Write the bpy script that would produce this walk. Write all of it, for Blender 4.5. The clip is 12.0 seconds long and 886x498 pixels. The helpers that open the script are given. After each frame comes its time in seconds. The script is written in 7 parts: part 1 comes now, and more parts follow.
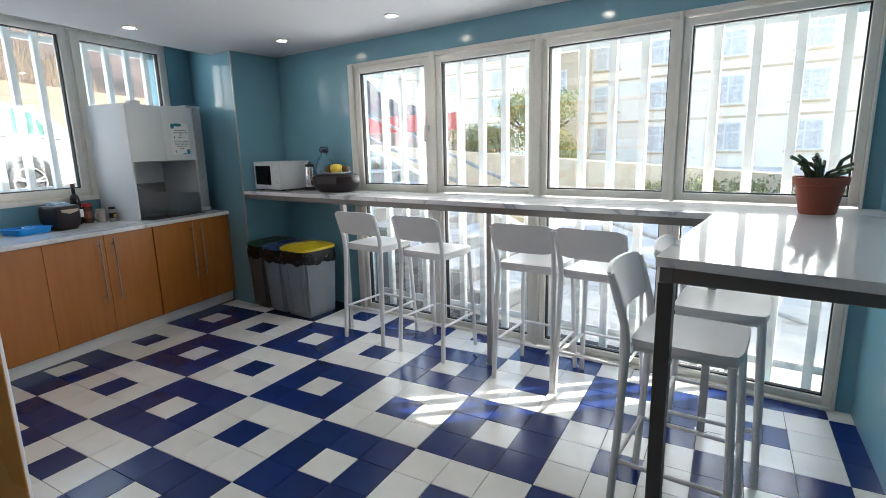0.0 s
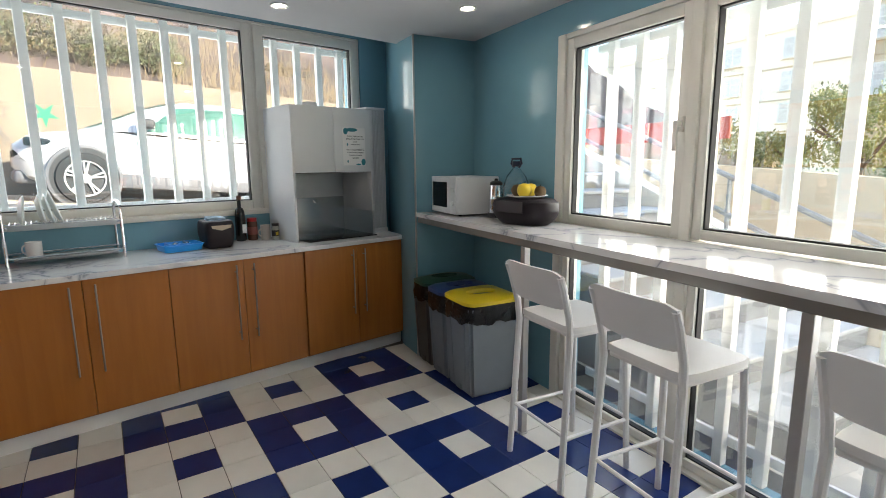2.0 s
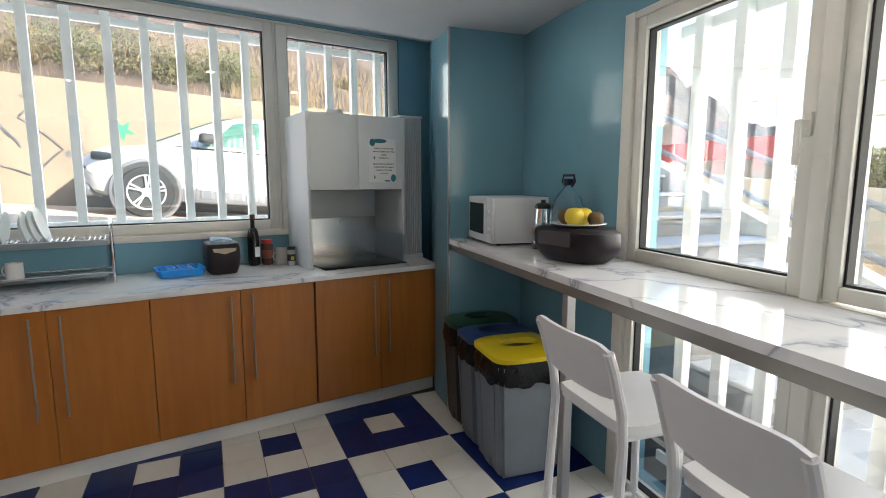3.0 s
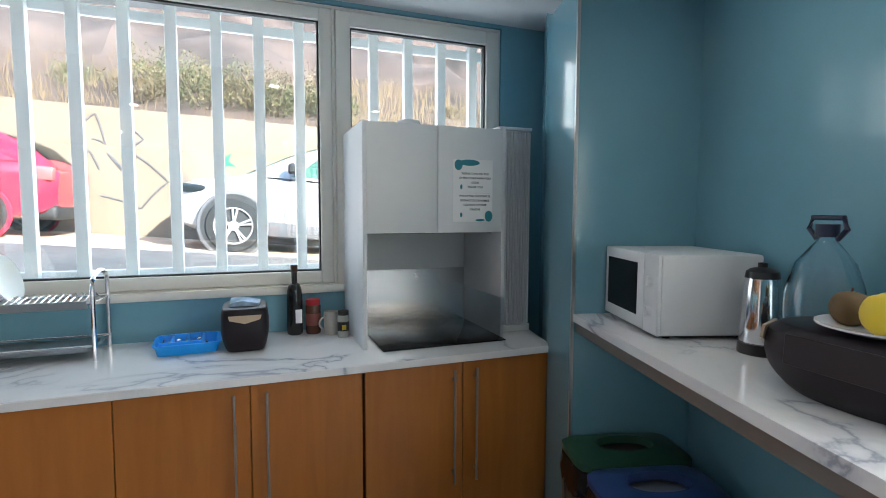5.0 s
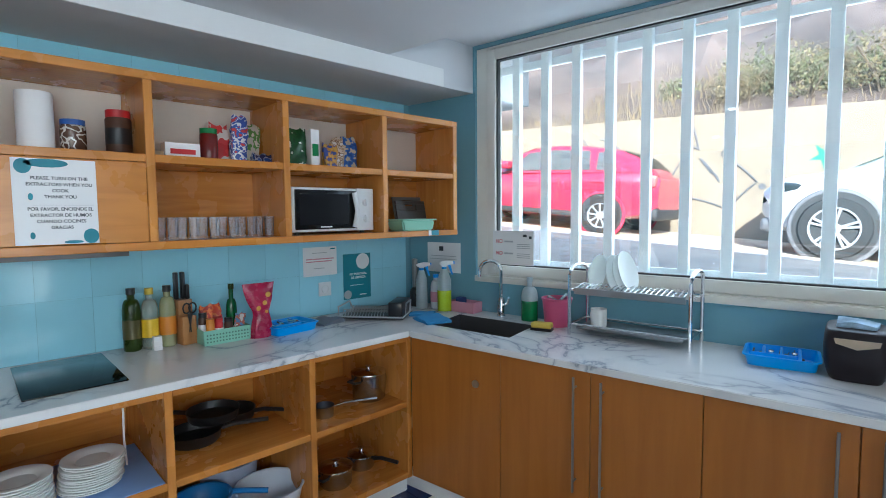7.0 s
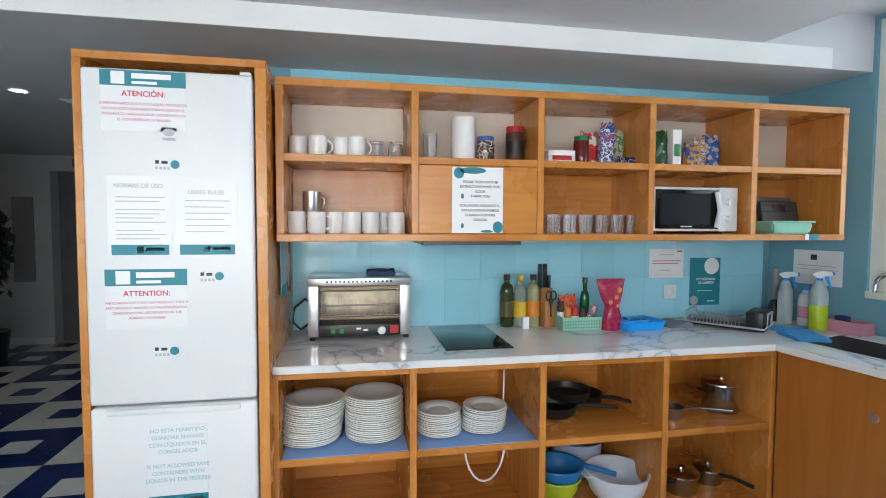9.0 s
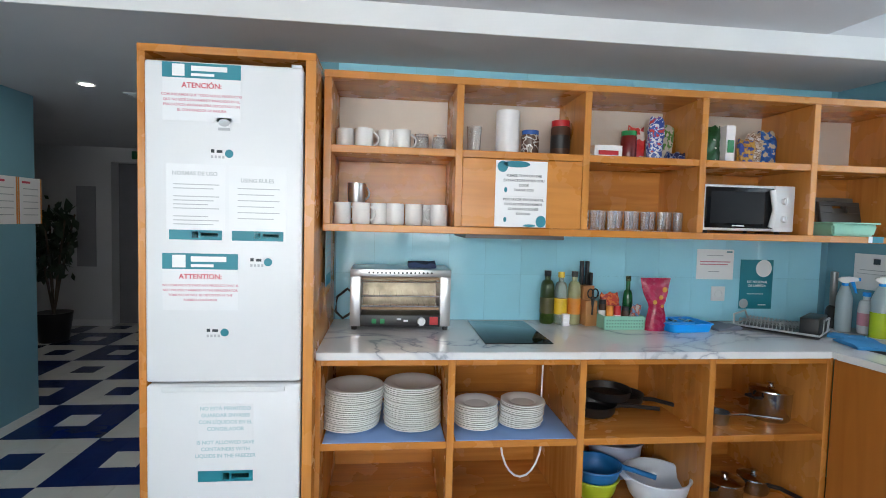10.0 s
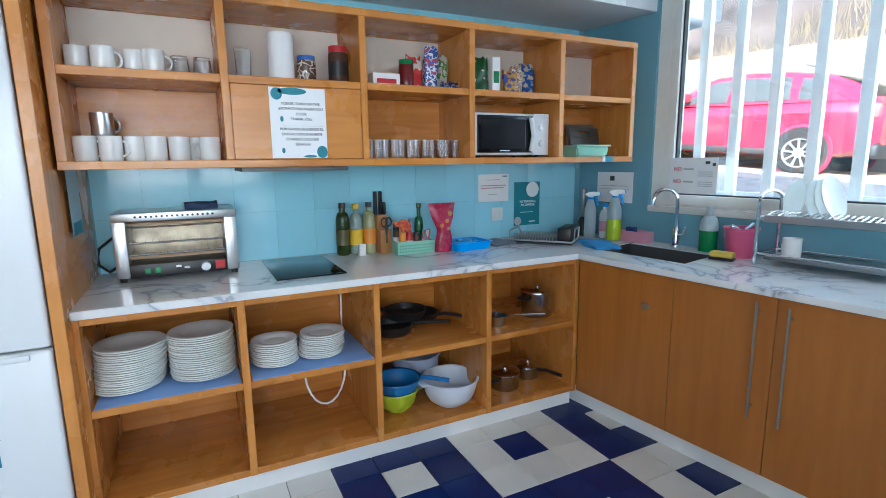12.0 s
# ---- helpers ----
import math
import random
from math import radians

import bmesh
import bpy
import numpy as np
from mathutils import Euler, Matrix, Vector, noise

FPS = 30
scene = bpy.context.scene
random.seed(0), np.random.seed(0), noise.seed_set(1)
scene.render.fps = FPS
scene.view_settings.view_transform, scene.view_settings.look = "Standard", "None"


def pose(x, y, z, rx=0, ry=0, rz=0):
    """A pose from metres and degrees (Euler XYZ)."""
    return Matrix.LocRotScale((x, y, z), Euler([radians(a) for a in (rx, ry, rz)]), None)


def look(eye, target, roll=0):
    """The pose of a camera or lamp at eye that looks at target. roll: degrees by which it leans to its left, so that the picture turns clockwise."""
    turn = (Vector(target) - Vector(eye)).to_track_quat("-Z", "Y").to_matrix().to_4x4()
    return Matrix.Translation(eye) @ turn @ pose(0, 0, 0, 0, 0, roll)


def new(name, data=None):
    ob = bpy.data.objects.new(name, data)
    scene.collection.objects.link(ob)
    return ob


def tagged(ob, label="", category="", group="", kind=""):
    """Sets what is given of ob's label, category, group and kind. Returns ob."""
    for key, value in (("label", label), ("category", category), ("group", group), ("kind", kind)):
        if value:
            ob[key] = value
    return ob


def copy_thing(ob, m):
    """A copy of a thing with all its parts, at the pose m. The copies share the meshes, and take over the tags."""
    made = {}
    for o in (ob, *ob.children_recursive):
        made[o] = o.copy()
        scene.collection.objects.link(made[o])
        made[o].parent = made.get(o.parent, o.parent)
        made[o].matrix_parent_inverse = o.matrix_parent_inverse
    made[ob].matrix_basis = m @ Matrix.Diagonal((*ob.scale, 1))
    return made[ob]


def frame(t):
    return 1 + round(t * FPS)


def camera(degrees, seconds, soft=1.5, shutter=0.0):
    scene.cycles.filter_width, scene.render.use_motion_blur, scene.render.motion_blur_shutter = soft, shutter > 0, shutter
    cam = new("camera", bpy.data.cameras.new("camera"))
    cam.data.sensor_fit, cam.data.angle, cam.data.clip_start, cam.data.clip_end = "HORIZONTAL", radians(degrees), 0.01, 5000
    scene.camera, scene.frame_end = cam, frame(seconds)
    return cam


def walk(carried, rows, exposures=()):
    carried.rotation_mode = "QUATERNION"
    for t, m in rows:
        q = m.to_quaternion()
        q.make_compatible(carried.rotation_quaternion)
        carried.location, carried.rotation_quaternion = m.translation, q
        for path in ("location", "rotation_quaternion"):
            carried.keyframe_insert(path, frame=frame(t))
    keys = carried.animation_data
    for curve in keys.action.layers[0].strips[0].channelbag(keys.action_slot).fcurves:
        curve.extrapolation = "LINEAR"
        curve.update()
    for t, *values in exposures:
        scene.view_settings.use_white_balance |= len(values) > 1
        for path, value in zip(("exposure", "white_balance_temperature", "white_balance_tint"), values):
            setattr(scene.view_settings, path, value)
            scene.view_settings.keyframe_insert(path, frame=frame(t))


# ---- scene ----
cam = camera(82.3, 12.0, 0.95)
PATH = [
    (0, (0.2, 0.107, 1.448), (-0.765, 1.815, 1.058), -1.4),
    (0.5, (0.052, 0.449, 1.436), (-1.118, 2.029, 1.072), -0.7),
    (1, (-0.12, 0.815, 1.427), (-1.476, 2.242, 1.072), -1.5),
    (1.5, (-0.313, 1.142, 1.436), (-1.87, 2.347, 1.082), -1.1),
    (2, (-0.553, 1.443, 1.454), (-2.194, 2.536, 1.122), -0.5),
    (2.5, (-0.746, 1.76, 1.45), (-2.475, 2.723, 1.156), -0.5),
    (3, (-0.961, 2.0, 1.456), (-2.758, 2.836, 1.188), 0.0),
    (3.2, (-1.077, 2.082, 1.454), (-2.892, 2.889, 1.221), 0.6),
    (4.8, (-1.911, 2.401, 1.492), (-3.808, 3.017, 1.349), 0.6),
    (5, (-1.982, 2.407, 1.493), (-3.923, 2.863, 1.345), 0.2),
    (5.5, (-2.068, 2.442, 1.483), (-4.061, 2.387, 1.32), -0.1),
    (6, (-2.07, 2.44, 1.479), (-3.976, 1.861, 1.305), 0.0),
    (6.5, (-2.027, 2.398, 1.501), (-3.71, 1.33, 1.336), -0.3),
    (7, (-1.962, 2.343, 1.513), (-3.339, 0.9, 1.37), -0.5),
    (7.5, (-1.924, 2.338, 1.492), (-2.945, 0.622, 1.376), -0.8),
    (7.7, (-1.904, 2.35, 1.483), (-2.836, 0.584, 1.373), -0.6),
    (9.3, (-1.642, 2.362, 1.459), (-1.924, 0.385, 1.353), 0.7),
    (9.5, (-1.645, 2.364, 1.457), (-1.893, 0.383, 1.346), 1.1),
    (10, (-1.645, 2.368, 1.439), (-1.862, 0.383, 1.327), 1.5),
    (10.5, (-1.67, 2.377, 1.415), (-1.889, 0.394, 1.273), 1.3),
    (11, (-1.699, 2.39, 1.392), (-2.04, 0.434, 1.156), 0.6),
    (11.5, (-1.725, 2.397, 1.398), (-2.348, 0.523, 1.083), 0.1),
    (12, (-1.779, 2.423, 1.4), (-2.653, 0.656, 1.059), -0.7),
]
walk(cam, [(t, look(eye, target, roll)) for t, eye, target, roll in PATH], [(0, 2.75, 6400, 9), (1, 2.7, 7100, 10), (3, 2.7, 6900, 10), (5, 2.9, 6300, 8), (5.5, 2.75, 5600, 5), (7.5, 2.92, 5750, 4), (9.5, 3.3, 6200, 8), (10.5, 3.15, 6100, 7), (11.5, 3.13, 5800, 5), (12, 3.15, 5500, 4)])

# ---- light ----
SPOT_W = 0.3
SUN_DIR = Vector((0.71, 0.545, 0.445)).normalized()
sun = new("sun", bpy.data.lights.new("sun", "SUN"))
sun.data.energy, sun.data.angle, sun.data.color = 3.0, radians(0.6), (1.0, 0.95, 0.86)
sun.matrix_world = look((0, 0, 20), Vector((0, 0, 20)) - SUN_DIR)
world = bpy.data.worlds.new("sky")
scene.world = world
world.use_nodes = True
wn = world.node_tree
sky = wn.nodes.new("ShaderNodeTexSky")
sky.sky_type, sky.sun_disc = "NISHITA", False
sky.sun_elevation = math.asin(SUN_DIR.z)
sky.sun_rotation = math.atan2(SUN_DIR.x, SUN_DIR.y)
wn.links.new(sky.outputs[0], wn.nodes["Background"].inputs[0])
wn.nodes["Background"].inputs[1].default_value = 0.15



def sky_lamp(name, m, w, h, watts, colour, spread=180):
    """The sky's light in a window's opening."""
    o = new(name, bpy.data.lights.new(name, "AREA"))
    o.data.shape, o.data.size, o.data.size_y, o.data.energy, o.data.color = "RECTANGLE", w, h, watts, colour
    o.data.spread = radians(spread)
    o.matrix_basis = m
    return o


sky_lamp("bar_window_light", pose(0, 0, 0, 0, 0, -6.3) @ pose(-1.35, 3.74, 1.40, -90), 3.5, 1.6, 15.5, (1.0, 0.98, 0.95), 142)
sky_lamp("kitchen_window_light", pose(-3.58, 0, 0, 0, 0, 97.63) @ pose(1.9, 1.10, 1.8, -90), 3.2, 1.25, 7.0, (0.86, 0.94, 1.0))

# ---- materials ----
def mat(name, base, rough=0.5, metal=0.0, vary=0.06, scale=6.0, bump=0.0, bscale=60.0, coat=0.0, spec=0.5, random_tint=0.0):
    m = bpy.data.materials.new(name)
    m.use_nodes = True
    nt = m.node_tree
    b = nt.nodes["Principled BSDF"]
    b.inputs["Roughness"].default_value, b.inputs["Metallic"].default_value = rough, metal
    b.inputs["Coat Weight"].default_value = coat
    b.inputs["Specular IOR Level"].default_value = spec
    tc = nt.nodes.new("ShaderNodeTexCoord")
    n = nt.nodes.new("ShaderNodeTexNoise")
    n.inputs["Scale"].default_value, n.inputs["Detail"].default_value = scale, 6
    nt.links.new(tc.outputs["Object"], n.inputs["Vector"])
    r = nt.nodes.new("ShaderNodeValToRGB")
    r.color_ramp.elements[0].position, r.color_ramp.elements[1].position = 0.3, 0.7
    r.color_ramp.elements[0].color = (*[c * (1 - vary) for c in base], 1)
    r.color_ramp.elements[1].color = (*[min(1, c * (1 + vary)) for c in base], 1)
    nt.links.new(n.outputs[0], r.inputs[0])
    out = r.outputs[0]
    if random_tint:
        info = nt.nodes.new("ShaderNodeObjectInfo")
        hs = nt.nodes.new("ShaderNodeHueSaturation")
        mr = nt.nodes.new("ShaderNodeMapRange")
        mr.inputs[3].default_value, mr.inputs[4].default_value = 1 - random_tint, 1 + random_tint
        nt.links.new(info.outputs["Random"], mr.inputs[0])
        nt.links.new(mr.outputs[0], hs.inputs["Value"])
        nt.links.new(out, hs.inputs["Color"])
        out = hs.outputs[0]
    nt.links.new(out, b.inputs["Base Color"])
    n2 = nt.nodes.new("ShaderNodeTexNoise")
    n2.inputs["Scale"].default_value, n2.inputs["Detail"].default_value = bscale, 4
    nt.links.new(tc.outputs["Object"], n2.inputs["Vector"])
    rr = nt.nodes.new("ShaderNodeMapRange")
    rr.inputs[3].default_value, rr.inputs[4].default_value = max(0.02, rough - 0.05), min(1, rough + 0.07)
    nt.links.new(n2.outputs[0], rr.inputs[0])
    nt.links.new(rr.outputs[0], b.inputs["Roughness"])
    if bump:
        bp = nt.nodes.new("ShaderNodeBump")
        bp.inputs["Strength"].default_value, bp.inputs["Distance"].default_value = bump, 0.004
        nt.links.new(n2.outputs[0], bp.inputs["Height"])
        nt.links.new(bp.outputs[0], b.inputs["Normal"])
    return m


def wood_mat(name, light, dark, axis=2, rough=0.35):
    """Varnished timber with long grain along one axis."""
    m = mat(name, light, rough, bscale=5)
    nt = m.node_tree
    b = nt.nodes["Principled BSDF"]
    tc = nt.nodes.new("ShaderNodeTexCoord")
    mp = nt.nodes.new("ShaderNodeMapping")
    s = [9.0, 9.0, 9.0]
    s[axis] = 0.7
    mp.inputs["Scale"].default_value = s
    info = nt.nodes.new("ShaderNodeObjectInfo")
    nt.links.new(tc.outputs["Object"], mp.inputs[0])
    mul = nt.nodes.new("ShaderNodeMath")
    mul.operation = "MULTIPLY"
    mul.inputs[1].default_value = 20
    nt.links.new(info.outputs["Random"], mul.inputs[0])
    nt.links.new(mul.outputs[0], mp.inputs["Location"])
    n = nt.nodes.new("ShaderNodeTexNoise")
    n.inputs["Scale"].default_value, n.inputs["Detail"].default_value, n.inputs["Distortion"].default_value = 2.2, 4, 0.8
    nt.links.new(mp.outputs[0], n.inputs["Vector"])
    r = nt.nodes.new("ShaderNodeValToRGB")
    r.color_ramp.elements[0].position, r.color_ramp.elements[1].position = 0.28, 0.72
    r.color_ramp.elements[0].color, r.color_ramp.elements[1].color = (*dark, 1), (*light, 1)
    nt.links.new(n.outputs[0], r.inputs[0])
    nt.links.new(r.outputs[0], b.inputs["Base Color"])
    return m


def marble_mat(name):
    m = mat(name, (0.78, 0.79, 0.8), 0.08)
    nt = m.node_tree
    b = nt.nodes["Principled BSDF"]
    b.inputs["Roughness"].default_value = 0.08
    tc = nt.nodes.new("ShaderNodeTexCoord")
    n = nt.nodes.new("ShaderNodeTexNoise")
    n.inputs["Scale"].default_value, n.inputs["Detail"].default_value, n.inputs["Distortion"].default_value = 1.3, 7, 1.2
    nt.links.new(tc.outputs["Object"], n.inputs["Vector"])
    sub = nt.nodes.new("ShaderNodeMath")
    sub.operation = "SUBTRACT"
    sub.inputs[1].default_value = 0.5
    ab = nt.nodes.new("ShaderNodeMath")
    ab.operation = "ABSOLUTE"
    nt.links.new(n.outputs[0], sub.inputs[0])
    nt.links.new(sub.outputs[0], ab.inputs[0])
    r = nt.nodes.new("ShaderNodeValToRGB")
    r.color_ramp.elements[0].position, r.color_ramp.elements[1].position = 0.0, 0.045
    r.color_ramp.elements[0].color, r.color_ramp.elements[1].color = (0.33, 0.35, 0.40, 1), (0.72, 0.72, 0.725, 1)
    e = r.color_ramp.elements.new(0.012)
    e.color = (0.60, 0.61, 0.64, 1)
    nt.links.new(ab.outputs[0], r.inputs[0])
    n3 = nt.nodes.new("ShaderNodeTexNoise")
    n3.inputs["Scale"].default_value = 1.1
    nt.links.new(tc.outputs["Object"], n3.inputs["Vector"])
    r3 = nt.nodes.new("ShaderNodeValToRGB")
    r3.color_ramp.elements[0].position, r3.color_ramp.elements[1].position = 0.50, 0.64
    mx = nt.nodes.new("ShaderNodeMix")
    mx.data_type = "RGBA"
    mx.inputs[7].default_value = (0.72, 0.72, 0.725, 1)
    nt.links.new(n3.outputs[0], r3.inputs[0])
    nt.links.new(r3.outputs[0], mx.inputs[0])
    nt.links.new(r.outputs[0], mx.inputs[6])
    nt.links.new(mx.outputs[2], b.inputs["Base Color"])
    return m


def glass_mat(name, tint=(1, 1, 1), rough=0.0, solid=True):
    m = bpy.data.materials.new(name)
    m.use_nodes = True
    b = m.node_tree.nodes["Principled BSDF"]
    b.inputs["Base Color"].default_value = (*tint, 1)
    b.inputs["Roughness"].default_value = rough
    b.inputs["Transmission Weight"].default_value = 1
    b.inputs["IOR"].default_value = 1.45
    return m


def pane_mat(name):
    """Thin window glass: clear, with a faint mirror image."""
    m = bpy.data.materials.new(name)
    m.use_nodes = True
    nt = m.node_tree
    nt.nodes.clear()
    o = nt.nodes.new("ShaderNodeOutputMaterial")
    t = nt.nodes.new("ShaderNodeBsdfTransparent")
    t.inputs[0].default_value = (0.96, 0.98, 0.98, 1)
    g = nt.nodes.new("ShaderNodeBsdfGlossy")
    g.inputs["Roughness"].default_value = 0.01
    mx = nt.nodes.new("ShaderNodeMixShader")
    lw = nt.nodes.new("ShaderNodeLayerWeight")
    lw.inputs[0].default_value = 0.12
    mr = nt.nodes.new("ShaderNodeMapRange")
    mr.inputs[3].default_value, mr.inputs[4].default_value = 0.10, 0.6
    nt.links.new(lw.outputs["Facing"], mr.inputs[0])
    nt.links.new(mr.outputs[0], mx.inputs[0])
    nt.links.new(t.outputs[0], mx.inputs[1])
    nt.links.new(g.outputs[0], mx.inputs[2])
    nt.links.new(mx.outputs[0], o.inputs[0])
    return m


def glow_mat(name, colour, strength):
    m = bpy.data.materials.new(name)
    m.use_nodes = True
    b = m.node_tree.nodes["Principled BSDF"]
    b.inputs["Base Color"].default_value = (*colour, 1)
    b.inputs["Emission Color"].default_value = (*colour, 1)
    b.inputs["Emission Strength"].default_value = strength
    return m


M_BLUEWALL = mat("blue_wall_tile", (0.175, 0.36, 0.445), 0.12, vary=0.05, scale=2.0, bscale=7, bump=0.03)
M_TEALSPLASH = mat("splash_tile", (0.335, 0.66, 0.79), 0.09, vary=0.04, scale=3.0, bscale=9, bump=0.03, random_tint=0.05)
M_CEIL = mat("ceiling_paint", (0.60, 0.60, 0.62), 0.8, vary=0.03, scale=1.5, bump=0.05)
M_WHITEPAINT = mat("white_paint", (0.78, 0.78, 0.78), 0.6, vary=0.03, scale=2.0, bump=0.05)
M_HALLWALL = mat("hall_paint", (0.62, 0.62, 0.63), 0.7, vary=0.05, scale=1.5, bump=0.05)
M_NAVY = mat("navy_tile", (0.008, 0.022, 0.115), 0.2, spec=0.3, vary=0.15, scale=5, bscale=25, bump=0.04, random_tint=0.12)
M_CREAM = mat("cream_tile", (0.70, 0.69, 0.65), 0.22, vary=0.05, scale=5, bscale=25, bump=0.04, random_tint=0.05)
M_GROUT = mat("grout", (0.06, 0.058, 0.055), 0.9)
M_PVC = mat("cream_window_frame", (0.74, 0.72, 0.66), 0.35, vary=0.03)
M_GASKET = mat("black_gasket", (0.015, 0.015, 0.016), 0.6)
M_BARS = mat("white_security_bars", (0.88, 0.88, 0.88), 0.4, vary=0.06, scale=4)
M_PANE = pane_mat("window_pane")
M_OAK = wood_mat("honey_wood_door", (0.41, 0.148, 0.026), (0.34, 0.115, 0.018), 2, 0.3)
M_OAKX = wood_mat("honey_wood_shelf", (0.60, 0.250, 0.050), (0.42, 0.150, 0.024), 0, 0.26)
M_OAKZ = wood_mat("honey_wood_upright", (0.60, 0.258, 0.056), (0.44, 0.162, 0.028), 2, 0.26)
M_MARBLE = marble_mat("marble_top")
M_STEEL = mat("brushed_steel", (0.60, 0.60, 0.61), 0.30, 1.0, vary=0.03, scale=3, bscale=4)
M_HANDLE = mat("dull_steel", (0.34, 0.33, 0.32), 0.42, 0.9, vary=0.04, scale=4, bscale=4)
M_CHROME = mat("chrome", (0.75, 0.75, 0.77), 0.10, 1.0, vary=0.03)
M_DARKSTEEL = mat("grey_steel_frame", (0.085, 0.082, 0.08), 0.4, 0.3)
M_ALU = mat("aluminium_edge", (0.5, 0.5, 0.5), 0.35, 0.9)
M_STOOL = mat("white_stool_plastic", (0.74, 0.74, 0.75), 0.42, vary=0.02, bump=0.04, bscale=200)
M_WHITEGOODS = mat("white_enamel", (0.70, 0.71, 0.73), 0.3, vary=0.01)
M_LAMINATE = mat("white_laminate", (0.66, 0.68, 0.7), 0.45, vary=0.02)
M_BLACK = mat("black_plastic", (0.012, 0.012, 0.014), 0.35, vary=0.2)
M_BLACKGLASS = mat("black_glass", (0.006, 0.006, 0.007), 0.06, spec=0.35)
M_GREYBIN = mat("grey_bin_plastic", (0.17, 0.20, 0.235), 0.5, bump=0.06)
M_LAMP = glow_mat("lamp_glow", (1.0, 0.9, 0.75), 12.0)

# ---- mesh helpers ----
KF = pose(-3.58, 0, 0, 0, 0, 97.63)      # kitchen window wall: right, into the wall, up
BF = pose(0, 0, 0, 0, 0, -6.3)           # bar window wall
SF = pose(0, 0, 0, 0, 0, 180)            # shelf wall


def bx(bm, x0, x1, y0, y1, z0, z1, m=None):
    vs = [bm.verts.new((x, y, z)) for z in (z0, z1) for y in (y0, y1) for x in (x0, x1)]
    for f in ((0, 2, 3, 1), (4, 5, 7, 6), (0, 1, 5, 4), (2, 6, 7, 3), (0, 4, 6, 2), (1, 3, 7, 5)):
        bm.faces.new([vs[i] for i in f])
    if m is not None:
        bmesh.ops.transform(bm, matrix=m, verts=vs)
    return vs


def rbx(bm, x0, x1, y0, y1, z0, z1, r=0.004, seg=2, m=None):
    """A box with rounded edges."""
    t = bmesh.new()
    bx(t, x0, x1, y0, y1, z0, z1)
    r = min(r, 0.45 * min(abs(x1 - x0), abs(y1 - y0), abs(z1 - z0)))
    bmesh.ops.bevel(t, geom=t.edges[:], offset=r, segments=seg, affect="EDGES", profile=0.5)
    join(bm, t, m)


def join(bm, t, m=None):
    if m is not None:
        bmesh.ops.transform(t, matrix=m, verts=t.verts[:])
    me = bpy.data.meshes.new("tmp")
    t.to_mesh(me)
    t.free()
    bm.from_mesh(me)
    bpy.data.meshes.remove(me)


def rod(bm, p0, p1, r0, r1=None, seg=12, caps=True):
    p0, p1 = Vector(p0), Vector(p1)
    r1 = r0 if r1 is None else r1
    q = (p1 - p0).to_track_quat("Z", "Y").to_matrix()
    rings = []
    for p, r in ((p0, r0), (p1, r1)):
        rings.append([bm.verts.new(p + q @ Vector((r * math.cos(2 * math.pi * i / seg), r * math.sin(2 * math.pi * i / seg), 0))) for i in range(seg)])
    for i in range(seg):
        j = (i + 1) % seg
        bm.faces.new((rings[0][i], rings[0][j], rings[1][j], rings[1][i]))
    if caps:
        bm.faces.new(rings[0][::-1])
        bm.faces.new(rings[1])


def tube(bm, pts, r, seg=8, closed=False):
    """A round bar bent along points."""
    pts = [Vector(p) for p in pts]
    n = len(pts)
    rings = []
    up = Vector((0.123, 0.377, 0.918))
    for i, p in enumerate(pts):
        a = pts[(i - 1) % n] if closed or i else p
        b = pts[(i + 1) % n] if closed or i < n - 1 else p
        d = (b - a).normalized()
        s = d.cross(up).normalized()
        w = s.cross(d)
        rings.append([bm.verts.new(p + r * (math.cos(2 * math.pi * k / seg) * s + math.sin(2 * math.pi * k / seg) * w)) for k in range(seg)])
    for i in range(n if closed else n - 1):
        a, b = rings[i], rings[(i + 1) % n]
        for k in range(seg):
            bm.faces.new((a[k], a[(k + 1) % seg], b[(k + 1) % seg], b[k]))
    if not closed:
        bm.faces.new(rings[0][::-1])
        bm.faces.new(rings[-1])


def lathe(bm, prof, seg=20, at=(0, 0, 0)):
    """A turned shape from (radius, height) pairs; a radius of 0 closes it."""
    rings = []
    for r, z in prof:
        if r <= 1e-6:
            rings.append([bm.verts.new((at[0], at[1], at[2] + z))])
        else:
            rings.append([bm.verts.new((at[0] + r * math.cos(2 * math.pi * i / seg), at[1] + r * math.sin(2 * math.pi * i / seg), at[2] + z)) for i in range(seg)])
    for a, b in zip(rings, rings[1:]):
        for i in range(seg):
            j = (i + 1) % seg
            if len(a) == 1 and len(b) > 1:
                bm.faces.new((a[0], b[j], b[i]))
            elif len(b) == 1 and len(a) > 1:
                bm.faces.new((a[i], a[j], b[0]))
            elif len(a) > 1:
                bm.faces.new((a[i], a[j], b[j], b[i]))


def prism(bm, poly, z0, z1, m=None):
    a = [bm.verts.new((x, y, z0)) for x, y in poly]
    b = [bm.verts.new((x, y, z1)) for x, y in poly]
    n = len(poly)
    bm.faces.new(a[::-1])
    bm.faces.new(b)
    for i in range(n):
        bm.faces.new((a[i], a[(i + 1) % n], b[(i + 1) % n], b[i]))
    if m is not None:
        bmesh.ops.transform(bm, matrix=m, verts=a + b)


